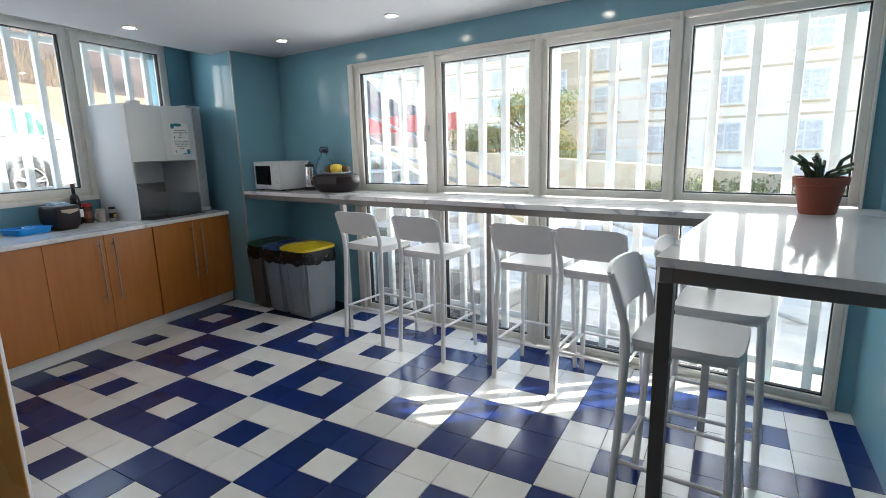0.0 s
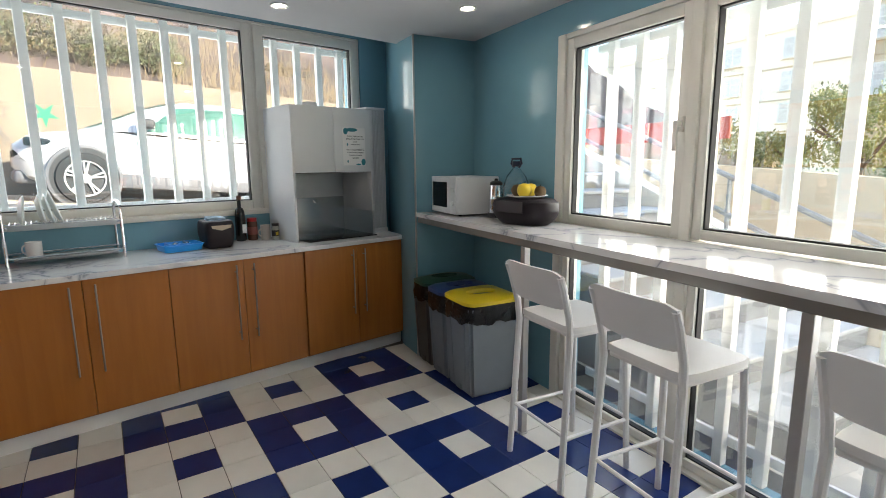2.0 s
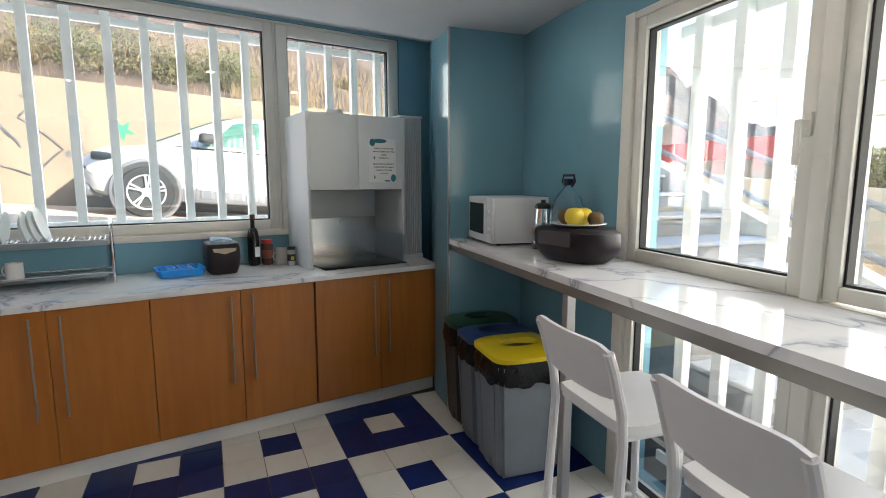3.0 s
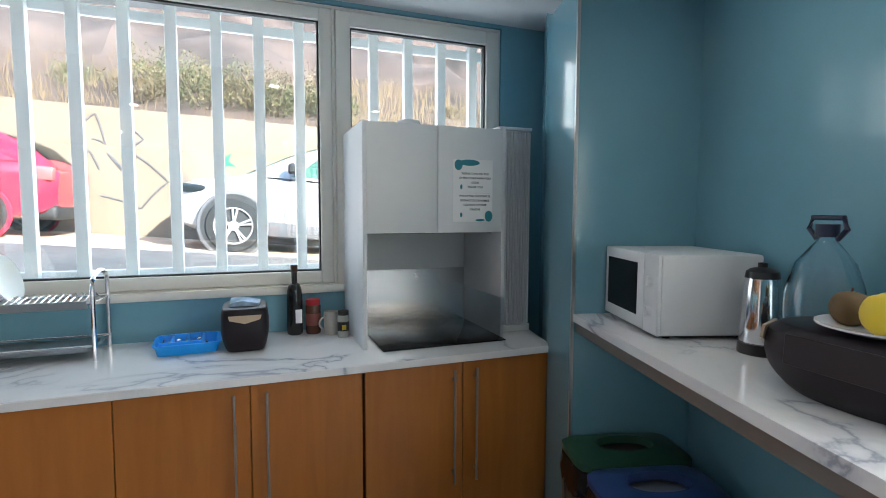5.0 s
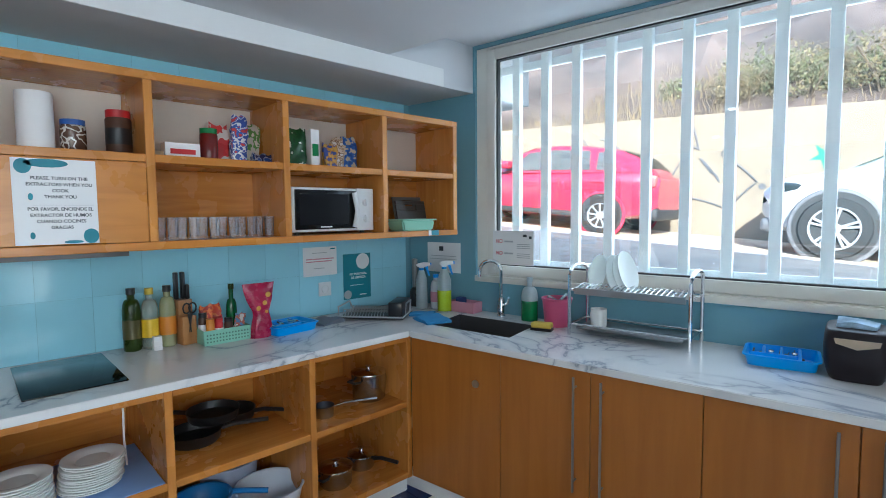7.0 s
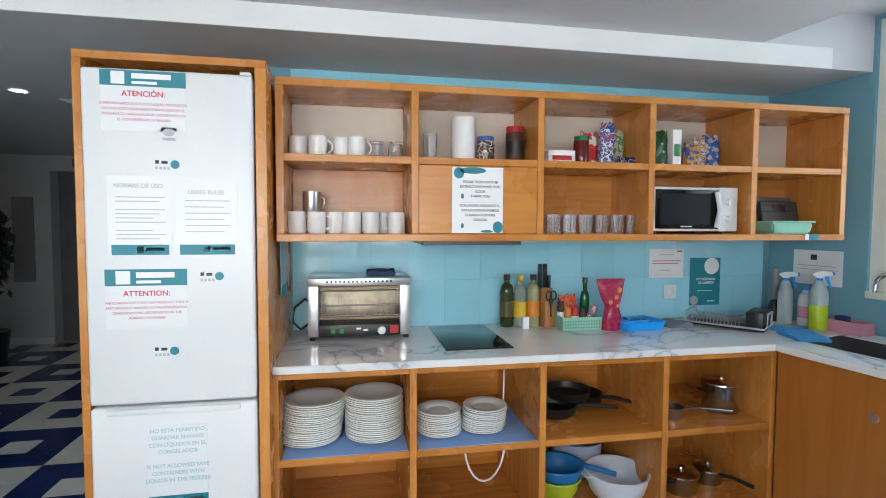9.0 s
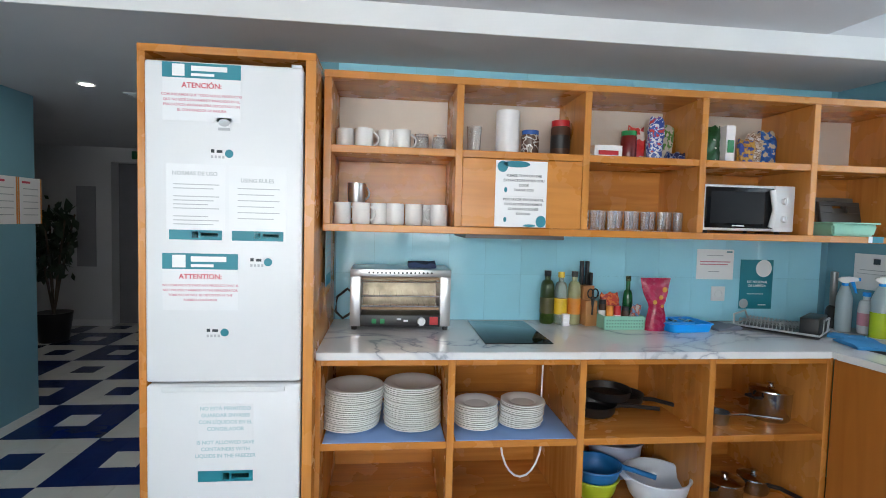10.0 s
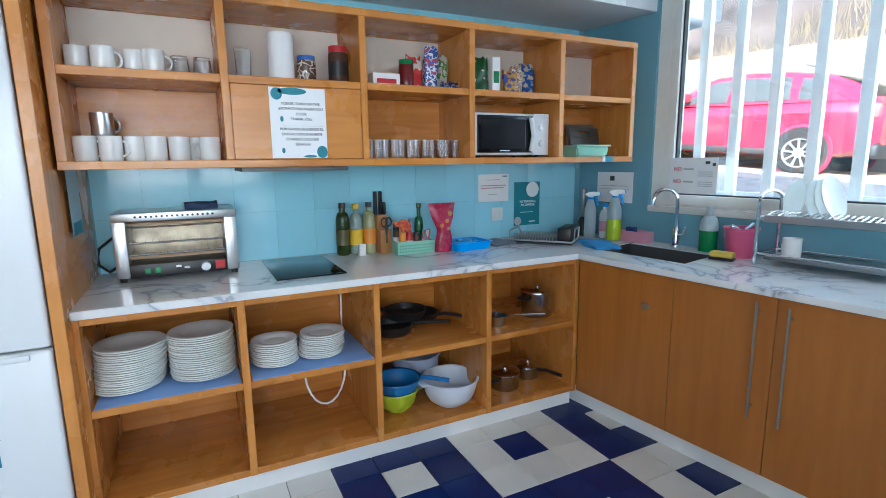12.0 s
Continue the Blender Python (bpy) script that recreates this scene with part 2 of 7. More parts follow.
def loaf(b, hx, hy, prof, power=3.4, n=40):
    """Rounded box from rings of (scale, height), closed at both ends."""
    rings = []
    for k, z in prof:
        ring = []
        for i in range(n):
            a = 2 * math.pi * i / n
            c, e = math.cos(a), math.sin(a)
            ring.append(b.verts.new((hx * k * math.copysign(abs(c) ** (2 / power), c), hy * k * math.copysign(abs(e) ** (2 / power), e), z)))
        rings.append(ring)
    for p, q in zip(rings, rings[1:]):
        for i in range(n):
            b.faces.new((p[i], p[(i + 1) % n], q[(i + 1) % n], q[i]))
    b.faces.new(rings[0][::-1])
    b.faces.new(rings[-1])


def belly(h, low, top):
    """Side line of a bellied case: narrow foot, full middle, rounded shoulder."""
    return [(low - 0.04, 0), (low, 0.004)] + [(low + (1 - low) * math.sin(0.5 * math.pi * k / 7) ** 0.8, 0.004 + 0.55 * h * k / 7) for k in range(1, 8)] + [(0.995, 0.75 * h), (0.97, 0.88 * h), (top + 0.03, 0.955 * h), (top, 0.985 * h), (top - 0.06, h)]


def finish(bm, name, material, smooth=True):
    bmesh.ops.recalc_face_normals(bm, faces=bm.faces[:])
    me = bpy.data.meshes.new(name)
    bm.to_mesh(me)
    bm.free()
    if smooth:
        me.polygons.foreach_set("use_smooth", [True] * len(me.polygons))
        me.set_sharp_from_angle(angle=radians(35))
    me.materials.append(material)
    return me


def part(name, bm, material, parent, label="", m=None):
    ob = new(name, finish(bm, name, material))
    ob.parent = parent
    if m is not None:
        ob.matrix_basis = m
    if label:
        ob["label"] = label
    return ob


def thing(name, m, label, category, group="", kind=""):
    ob = new(name)
    ob.empty_display_size = 0.05
    ob.matrix_basis = m
    return tagged(ob, label, category, group, kind)


def solid(name, bm, material, label="", category="", kind="", m=None):
    ob = new(name, finish(bm, name, material))
    if m is not None:
        ob.matrix_basis = m
    return tagged(ob, label, category, "", kind)


def B():
    return bmesh.new()


def world_of(f, x, y):
    v = f @ Vector((x, y, 0))
    return (v.x, v.y)


# ---- the room ----
CEIL, LOW, BAY = 2.34, 2.24, 2.52
EAST = 0.86

# kitchen window wall, with its opening
KW0, KW1 = 0.29, 3.50
KZ0, KZ1 = 1.12, 2.50
b = B()
bx(b, -0.6, KW0, 0.68, 0.95, -0.2, 2.9)
bx(b, KW1, 4.3, 0.68, 0.95, -0.2, 2.9)
bx(b, KW0, KW1, 0.68, 0.95, -0.2, KZ0)
bx(b, KW0, KW1, 0.68, 0.95, KZ1, 2.9)
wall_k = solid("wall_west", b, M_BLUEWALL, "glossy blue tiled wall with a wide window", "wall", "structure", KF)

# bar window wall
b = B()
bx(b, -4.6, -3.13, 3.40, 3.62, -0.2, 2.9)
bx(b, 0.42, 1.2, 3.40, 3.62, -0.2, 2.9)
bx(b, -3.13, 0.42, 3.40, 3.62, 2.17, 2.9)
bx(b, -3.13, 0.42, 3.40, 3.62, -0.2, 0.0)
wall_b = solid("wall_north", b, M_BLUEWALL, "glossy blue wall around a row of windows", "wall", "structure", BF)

# pillar between the two
b = B()
p = [world_of(KF, 3.40, 0.0), world_of(BF, -4.09, 2.905), world_of(BF, -4.09, 3.44), world_of(KF, 4.2, 0.7), world_of(KF, 3.78, 0.7)]
prism(b, p, -0.1, 2.6)
solid("wall_pillar", b, M_BLUEWALL, "glossy blue tiled pillar beside the worktop", "pillar", "structure")
b = B()
q0 = world_of(BF, -4.088, 2.903)
bx(b, q0[0] - 0.006, q0[0] + 0.003, q0[1] - 0.006, q0[1] + 0.006, 0, CEIL)
solid("trim_corner", b, M_ALU, "thin metal corner trim on the pillar", "trim", "structure")

# shelf wall
b = B()
bx(b, -4.4, -0.742, -0.60, -0.35, -0.2, 2.9)
wall_s = solid("wall_south", b, M_BLUEWALL, "blue tiled wall behind the shelves", "wall", "structure")
# east wall
b = B()
bx(b, EAST, EAST + 0.2, -1.55, 3.7, -0.2, 2.9)
solid("wall_east", b, M_BLUEWALL, "glossy blue tiled wall", "wall", "structure")

# hall
b = B()
bx(b, -3.2, 1.2, -4.6, -4.4, -0.1, 2.5)
bx(b, 1.8, 3.6, -4.6, -4.4, -0.1, 2.5)
bx(b, 1.2, 1.8, -4.6, -4.4, 2.06, 2.5)
bx(b, 1.0, 2.0, -4.95, -4.75, -0.1, 2.5)
bx(b, 3.5, 3.7, -4.6, -1.35, -0.1, 2.5)
bx(b, EAST + 0.2, 3.6, -1.55, -1.35, -0.1, 2.5)
bx(b, -3.3, -3.1, -4.6, -0.4, -0.1, 2.5)
solid("wall_hall", b, M_HALLWALL, "plain light grey hall walls", "wall", "structure")
b = B()
bx(b, 1.2, 1.8, -4.62, -4.58, 0.0, 2.06)
door = solid("door_1", b, mat("grey_door", (0.2, 0.2, 0.22), 0.5), "closed grey door at the end of the hall", "door", "structure")
b = B()
rod(b, (1.29, -4.58, 1.0), (1.29, -4.53, 1.0), 0.012)
rod(b, (1.29, -4.53, 1.0), (1.40, -4.53, 1.0), 0.009)
part("door_handle", b, M_STEEL, door)
b = B()
bx(b, 1.98, 2.2, -4.4, -4.385, 0.75, 1.75)
solid("wall_panel", b, mat("grey_panel", (0.28, 0.28, 0.3), 0.5), "narrow grey panel on the hall wall", "panel")
b = B()
bx(b, 1.8, 3.5, -4.4, -4.385, 0, 0.08)
bx(b, -3.1, 1.2, -4.4, -4.385, 0, 0.08)
solid("baseboard_hall", b, M_WHITEPAINT, "white baseboard", "baseboard", "structure")

# ceilings
b = B()
k0, k1 = world_of(KF, -0.5, 0.03), world_of(KF, 3.4, 0.03)
k2, k3 = world_of(KF, 4.4, 0.95), world_of(KF, -0.5, 0.95)
k4 = world_of(KF, 4.4, 0.03)
prism(b, [(EAST, 0.18), (EAST, 4.2), (k4[0], 4.4), k4, k1, world_of(KF, 0.18, 0.03)], CEIL, 2.7)
prism(b, [world_of(KF, 0.1, 0.03), k4, k2, world_of(KF, 0.1, 0.95)], BAY, 2.7)
bx(b, k3[0] - 0.4, 3.6, -4.7, 0.18, LOW, 2.7)
c = B()
bx(c, world_of(KF, 0.18, 0.03)[0] - 0.4, EAST, 0.181, 0.19, LOW - 0.002, CEIL - 0.001)
solid("trim_beam", c, M_WHITEPAINT, "white painted face of the dropped beam", "beam", "structure")
solid("ceiling", b, M_CEIL, "flat white painted ceiling with a dropped beam", "ceiling", "structure")
b = B()
bx(b, -5.5, 4.0, -5.0, 4.6, 2.72, 2.9)
solid("ceiling_slab", b, M_CEIL, "concrete slab above the ceiling", "ceiling", "structure")

# floor bed under the tiles
b = B()
prism(b, [(-5.0, -0.5), (-4.9, 4.6), (0.97, 3.50), (1.0, -1.4), (3.7, -1.4), (3.7, -5.0), (-3.3, -5.0), (-3.3, -0.5)], -0.15, -0.006)
floor = solid("floor", b, M_GROUT, "navy and cream geometric tiled floor", "floor", "structure")

# ---- windows ----
def glazed(name, m, y, x0, x1, z0, z1, fw, label):
    """A fixed light: frame, gasket and pane."""
    w = tagged(new(name), label, "window", "", "structure")
    w.matrix_basis = m
    b = B()
    for q in ((x0 - fw, x0, z0 - fw, z1 + fw), (x1, x1 + fw, z0 - fw, z1 + fw), (x0, x1, z0 - fw, z0), (x0, x1, z1, z1 + fw)):
        rbx(b, q[0], q[1], y - 0.03, y + 0.05, q[2], q[3], 0.005)
    part("window_frame", b, M_PVC, w)
    b = B()
    g = 0.008
    for q in ((x0, x0 + g, z0, z1), (x1 - g, x1, z0, z1), (x0 + g, x1 - g, z0, z0 + g), (x0 + g, x1 - g, z1 - g, z1)):
        bx(b, q[0], q[1], y - 0.012, y + 0.02, q[2], q[3])
    part("gasket", b, M_GASKET, w, "black rubber gasket")
    b = B()
    bx(b, x0 + 0.002, x1 - 0.002, y + 0.004, y + 0.010, z0 + 0.002, z1 - 0.002)
    pane = part("pane", b, M_PANE, w, "clear glass pane")
    pane.visible_shadow = False
    return w


def lever(parent, x, y, z):
    b = B()
    rbx(b, x - 0.014, x + 0.014, y - 0.012, y, z - 0.035, z + 0.035, 0.004)
    rbx(b, x - 0.010, x + 0.010, y - 0.045, y - 0.010, z - 0.012, z + 0.012, 0.004)
    rbx(b, x - 0.011, x + 0.011, y - 0.05, y - 0.036, z - 0.12, z + 0.014, 0.005)
    part("window_handle", b, M_PVC, parent, "cream lever handle")


kw = glazed("window_1", KF, 0.73, 0.42, 2.51, 1.19, 2.425, 0.06, "wide fixed window with cream frame")
kw2 = glazed("window_2", KF, 0.71, 2.66, 3.41, 1.19, 2.405, 0.072, "narrow window sash with cream frame")
lever(kw2, 2.622, 0.68, 1.62)
b = B()
for x0, x1, z0, z1 in ((KW0, 0.362, KZ0, KZ1), (0.362, KW1, KZ0, 1.128), (0.362, KW1, 2.487, KZ1), (3.484, KW1, 1.128, 2.487), (2.572, 2.586, 1.128, 2.487)):
    bx(b, x0, x1, 0.70, 0.80, z0, z1)
rbx(b, KW0, KW1, 0.665, 0.71, 1.085, 1.122, 0.004)
part("window_frame", b, M_PVC, kw)

PANES = ((-3.01, -2.31), (-2.155, -1.415), (-1.28, -0.53), (-0.415, 0.36))
for i, (a0, a1) in enumerate(PANES):
    w = glazed("window_%d" % (i + 3), BF, 3.43, a0, a1, 1.155, 2.085, 0.055 if i == 0 else 0.045, "cream framed window above the bar")
    if i == 0:
        lever(w, -2.283, 3.40, 1.62)
    glazed("window_%d" % (i + 7), BF, 3.43, a0, a1, 0.06, 0.99, 0.045, "cream framed low window under the bar")
b = B()
for a0, a1 in ((-3.13, -3.066), (-2.255, -2.201), (-1.369, -1.326), (-0.484, -0.461), (0.406, 0.42)):
    rbx(b, a0, a1, 3.385, 3.50, 0.0, 2.17, 0.004)
for a0, a1 in ((-3.066, -2.255), (-2.201, -1.369), (-1.326, -0.484), (-0.461, 0.406)):
    rbx(b, a0, a1, 3.39, 3.50, 2.141, 2.17, 0.003)
    bx(b, a0, a1, 3.39, 3.50, 1.036, 1.099)
    rbx(b, a0, a1, 3.37, 3.50, -0.004, 0.014, 0.003)
tagged(solid("window_mullions", b, M_PVC, "cream mullions between the windows", "window frame", "structure", BF))


def bars(name, m, y, us, z0, z1, rails, label):
    g = thing(name, m, label, "security bars")
    for u in us:
        b = B()
        rbx(b, u - 0.025, u + 0.025, y - 0.02, y + 0.025, z0, z1, 0.004)
        part("bar", b, M_BARS, g)
    for z in rails:
        b = B()
        rbx(b, us[0] - 0.15, us[-1] + 0.15, y + 0.026, y + 0.045, z - 0.025, z + 0.025, 0.003)
        part("rail", b, M_BARS, g)


bars("window_bars", KF, 0.88, [2.43 + 0.196 * k for k in range(-10, 6)], 1.15, 2.48, (1.185, 2.405), "white metal security bars outside the window")
bars("window_bars", BF, 3.60, [-2.91 + 0.2 * k for k in range(0, 17)], 0.0, 2.165, (0.12, 2.10), "white metal security bars outside the window")

# ---- outside ----
M_ASPHALT = mat("asphalt", (0.46, 0.365, 0.265), 0.9, vary=0.15, scale=3, bump=0.2, bscale=120)
M_PAVING = mat("paving", (0.58, 0.54, 0.48), 0.85, vary=0.12, scale=2, bump=0.1)
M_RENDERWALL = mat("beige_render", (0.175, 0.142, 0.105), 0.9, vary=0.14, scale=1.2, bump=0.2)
M_FACADE = mat("white_facade", (0.94, 0.83, 0.68), 0.85, vary=0.03, scale=0.6)
M_PALEWALL = mat("pale_render", (0.80, 0.64, 0.43), 0.9, vary=0.08, scale=1.2, bump=0.2)
M_OCHRE = mat("ochre_facade", (0.66, 0.52, 0.34), 0.85, vary=0.06, scale=0.6)
M_EARTH = mat("rocky_earth", (0.070, 0.050, 0.043), 0.95, vary=0.6, scale=1.0, bump=0.9, bscale=5)
M_LEAF = mat("green_leaves", (0.105, 0.118, 0.062), 0.9, spec=0.1, vary=0.45, scale=5)
M_LEAFDRY = mat("dry_leaves", (0.150, 0.118, 0.068), 0.9, spec=0.1, vary=0.45, scale=5)
M_DRYGRASS = mat("dry_grass", (0.15, 0.108, 0.058), 0.8, vary=0.3, scale=6)
M_BARK = mat("bark", (0.1, 0.075, 0.055), 0.9, vary=0.3, scale=10, bump=0.5)
M_LINE = mat("white_road_paint", (0.6, 0.6, 0.58), 0.8, vary=0.15, scale=6)


def street_z(u, v=5.0):
    return 1.052 + 0.068 * min(1, (v - 0.96) / 4) - 0.083 * max(-14, min(14, u))


# the street climbs to the left of the window
b = B()
us = (-200, -14, 14, 200)
lo = [b.verts.new((u, 0.96, street_z(u, 0.96))) for u in us]
mid = [b.verts.new((u, 4.96, street_z(u))) for u in us]
hi = [b.verts.new((u, 200, street_z(u))) for u in us]
dn = [b.verts.new((u, 0.96, -1.0)) for u in us]
for i in range(3):
    b.faces.new((lo[i], lo[i + 1], mid[i + 1], mid[i]))
    b.faces.new((mid[i], mid[i + 1], hi[i + 1], hi[i]))
    b.faces.new((dn[i], dn[i + 1], lo[i + 1], lo[i]))
solid("road", b, M_ASPHALT, "grey asphalt street above the window sill", "road", "structure", KF)
b = B()
vs = [b.verts.new((u, v, street_z(u, v) + 0.004)) for u, v in ((-10, 4.74), (10, 4.74), (10, 4.80), (-10, 4.80))]
b.faces.new(vs)
solid("road_line", b, M_LINE, "worn white parking line on the street", "road marking", "structure", KF)
b = B()
bx(b, -3.2, 200, 3.63, 200, -1.0, -0.03)
bx(b, 1.1, 200, -200, 3.63, -1.0, -0.2)
bx(b, -4.85, 1.1, -200, -5.0, -1.0, -0.2)
solid("ground", b, M_PAVING, "pale paving outside the windows", "ground", "structure")
# Unseen overhang, added to limit the sun and sky light through the windows.
b = B()
bx(b, -0.6, 3.1, 3.625, 5.5, 2.60, 2.8)
solid("balcony_slab", b, M_WHITEPAINT, "unseen white slab added to cut sunlight at the windows", "balcony", "structure", BF)

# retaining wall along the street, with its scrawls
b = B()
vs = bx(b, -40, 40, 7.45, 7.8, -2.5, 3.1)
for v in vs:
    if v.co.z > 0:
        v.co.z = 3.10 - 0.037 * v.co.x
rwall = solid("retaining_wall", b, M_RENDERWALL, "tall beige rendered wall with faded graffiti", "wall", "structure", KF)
M_SCRAWL = mat("grey_spray_paint", (0.075, 0.075, 0.085), 0.9, vary=0.3)
SCRAWLS = (((0.12, 2.38, 0), (0.42, 1.97, 0.03), (0.30, 2.12, 0.05), (0.12, 2.38, 0)),
           ((0.0, 1.72, 0), (0.55, 1.52, 0.02), (0.95, 1.95, 0.03), (0.42, 2.42, 0.04), (0.62, 2.62, 0.02), (0.45, 2.78, 0.02)),
           ((-0.15, 2.86, 0), (-0.02, 2.98, 0.02), (0.1, 2.52, 0.04), (-0.1, 2.6, 0.02)),
           ((-0.35, 2.05, 0), (-0.12, 2.42, 0.02), (0.02, 2.08, 0.01)),
           ((-1.6, 2.86, 0), (-1.2, 2.6, 0.04), (-1.45, 2.42, 0.02)),
           ((-2.3, 2.5, 0), (-1.95, 2.9, 0.03), (-1.75, 2.55, 0.02)))
for pts in SCRAWLS:
    b = B()
    fine = []
    for p0, p1 in zip(pts, pts[1:]):
        for k in range(8):
            f = k / 8
            fine.append((p0[0] + (p1[0] - p0[0]) * f, 7.449, p0[1] + (p1[1] - p0[1]) * f + p1[2] * math.sin(f * math.pi)))
    tube(b, fine, 0.016, 6)
    part("graffiti", b, M_SCRAWL, rwall)
rng = random.Random(21)
for k in range(9):
    b = B()
    x, z = 1.12 + rng.uniform(-0.1, 0.18), 1.75 + 0.1 * k
    tube(b, [(x + 0.04 * math.sin(5 * f + k) + 0.05 * f, 7.449, z + 0.05 * math.cos(4 * f + 2 * k)) for f in (0, 0.4, 0.8, 1.2, 1.6)], 0.006, 5)
    part("graffiti", b, M_SCRAWL, rwall)
b = B()
lathe(b, [(0.0, 0), (0.045, 0), (0.05, 0.004)], 14)
part("drain_hole", b, M_SCRAWL, rwall, "", pose(1.02, 7.447, 1.88, 90))
b = B()
for k in range(10):
    a = math.pi * 2 * k / 10 + 0.3
    r = 0.21 if k % 2 else 0.07
    b.verts.new((1.79 + r * math.cos(a), 7.445, 2.30 + r * math.sin(a)))
b.verts.ensure_lookup_table()
b.faces.new(b.verts[:])
part("graffiti", b, mat("green_spray_paint", (0.02, 0.20, 0.10), 0.8), rwall, "green painted star")

# hillside behind it
b = B()
nu, nv = 150, 60
grid = []
for i in range(nu + 1):
    row = []
    for j in range(nv + 1):
        u, v = -32 + 64 * i / nu, 7.8 + 30 * (j / nv) ** 1.3
        z = 3.02 - 0.037 * u + 0.66 * (v - 7.8) + 1.1 * noise.noise(Vector((u * 0.35, v * 0.35, 0))) * min(1, (v - 7.75) / 2) + 0.30 * noise.noise(Vector((u * 1.3, v * 1.3, 5))) * min(1, (v - 7.75) / 1) + 0.16 * noise.noise(Vector((u * 3.6, v * 3.6, 9))) * min(1, (v - 7.75) / 1)
        row.append(b.verts.new((u, v, z)))
    grid.append(row)
for i in range(nu):
    for j in range(nv):
        b.faces.new((grid[i][j], grid[i + 1][j], grid[i + 1][j + 1], grid[i][j + 1]))
solid("hillside", b, M_EARTH, "steep brown rocky hillside above the street", "hill", "structure", KF)


def leaf_cloud(b, centre, radius, count, size, seed, flat=0.75):
    rng = random.Random(seed)
    for _ in range(count):
        while True:
            p = Vector((rng.uniform(-1, 1), rng.uniform(-1, 1), rng.uniform(-1, 1)))
            if 0.25 < p.length < 1:
                break
        lump = 0.75 + 0.5 * noise.noise(p * 2.2 + Vector((seed, 0, 0)))
        c = Vector(centre) + Vector((p.x * radius, p.y * radius, p.z * radius * flat)) * lump
        s = size * rng.uniform(0.6, 1.3)
        q = Euler((rng.uniform(0, 6), rng.uniform(0, 6), rng.uniform(0, 6))).to_matrix()
        vs = [b.verts.new(c + q @ Vector(k)) for k in ((-s, 0, 0), (0, -s * 0.45, 0), (s, 0, 0), (0, s * 0.45, s * 0.2))]
        b.faces.new(vs)


def shrub(m, r, seed, material, label, count=1700, size=0.035):
    s = thing("shrub", m, label, "shrub", "shrubs on the slope")
    b = B()
    for k in range(4):
        a = k * 1.6 + seed
        tube(b, [(0, 0, -0.5), (0.2 * r * math.cos(a), 0.2 * r * math.sin(a), 0.3 * r), (0.6 * r * math.cos(a), 0.6 * r * math.sin(a), 0.8 * r)], 0.02, 5)
    part("stem", b, M_BARK, s)
    b = B()
    leaf_cloud(b, (0, 0, 0.55 * r), r, count, size, seed)
    part("foliage", b, material, s)


rng = random.Random(4)
for k in range(12):
    u = 0.6 + 0.30 * k + rng.uniform(-0.12, 0.12)
    shrub(KF @ pose(u, 8.35 + rng.uniform(0, 0.8), 3.22 - 0.037 * u + rng.uniform(-0.1, 0.2)), rng.uniform(0.72, 1.02), k + 1, M_LEAF if k % 3 else M_LEAFDRY, "dense grey-green shrub above the retaining wall", 1900, 0.026)
for k in range(14):
    u = -6 + 0.95 * k + rng.uniform(-0.4, 0.4)
    shrub(KF @ pose(u, 8.7 + rng.uniform(0, 2.2), 3.5), rng.uniform(0.35, 0.7), k + 30, M_LEAFDRY if k % 2 else M_LEAF, "sparse dry shrub on the slope", 1300, 0.026)
b = B()
for k in range(9000):
    u = rng.uniform(-8, 8)
    v = 7.85 + 2.6 * rng.random() ** 2
    if rng.random() < (0.85 if 0.3 < u < 3.7 else 0.35):
        continue
    z = 3.02 - 0.037 * u + 0.66 * (v - 7.8)
    h = rng.uniform(0.05, 0.26) * (1.7 if u > 3.4 else 1.0)
    dx, dy = rng.uniform(-0.12, 0.12), rng.uniform(-0.12, 0.12)
    p0, p1, p2 = Vector((u - 0.009, v, z - 0.1)), Vector((u + 0.009, v, z - 0.1)), Vector((u + dx, v + dy, z + h))
    b.faces.new([b.verts.new(p) for p in (p0, p1, p2)])
tagged(solid("dry_grass", b, M_DRYGRASS, "tufts of dry yellow grass on the slope", "grass", "stuff", KF))

# ---- cars ----
M_TYRE = mat("tyre_rubber", (0.015, 0.015, 0.016), 0.8)
M_RIM = mat("alloy_rim", (0.55, 0.55, 0.56), 0.35, 0.7)
M_CARGLASS = mat("dark_car_glass", (0.012, 0.016, 0.018), 0.05)
M_SUNSHADE = mat("green_tinted_glass", (0.10, 0.25, 0.20), 0.1)
# The light grey base paints in the reflections on the red car's windows.
M_REFLECTGLASS = mat("reflection_tinted_car_glass", (0.14, 0.15, 0.15), 0.08)
M_CARTRIM = mat("black_car_trim", (0.02, 0.02, 0.022), 0.6)


def along(rows, x):
    """The values of a table of stations at x, in between by straight lines."""
    for r0, r1 in zip(rows, rows[1:]):
        if x <= r1[0]:
            f = max(0.0, (x - r0[0]) / (r1[0] - r0[0]))
            return [p + (q - p) * f for p, q in zip(r0[1:], r1[1:])]
    return list(rows[-1][1:])


def loft(b, rings):
    rows = [[b.verts.new(p) for p in ring] for ring in rings]
    n = len(rows[0])
    for r0, r1 in zip(rows, rows[1:]):
        for i in range(n):
            b.faces.new((r0[i], r1[i], r1[(i + 1) % n], r0[(i + 1) % n]))
    b.faces.new(rows[0][::-1])
    b.faces.new(rows[-1])
    bmesh.ops.recalc_face_normals(b, faces=b.faces[:])


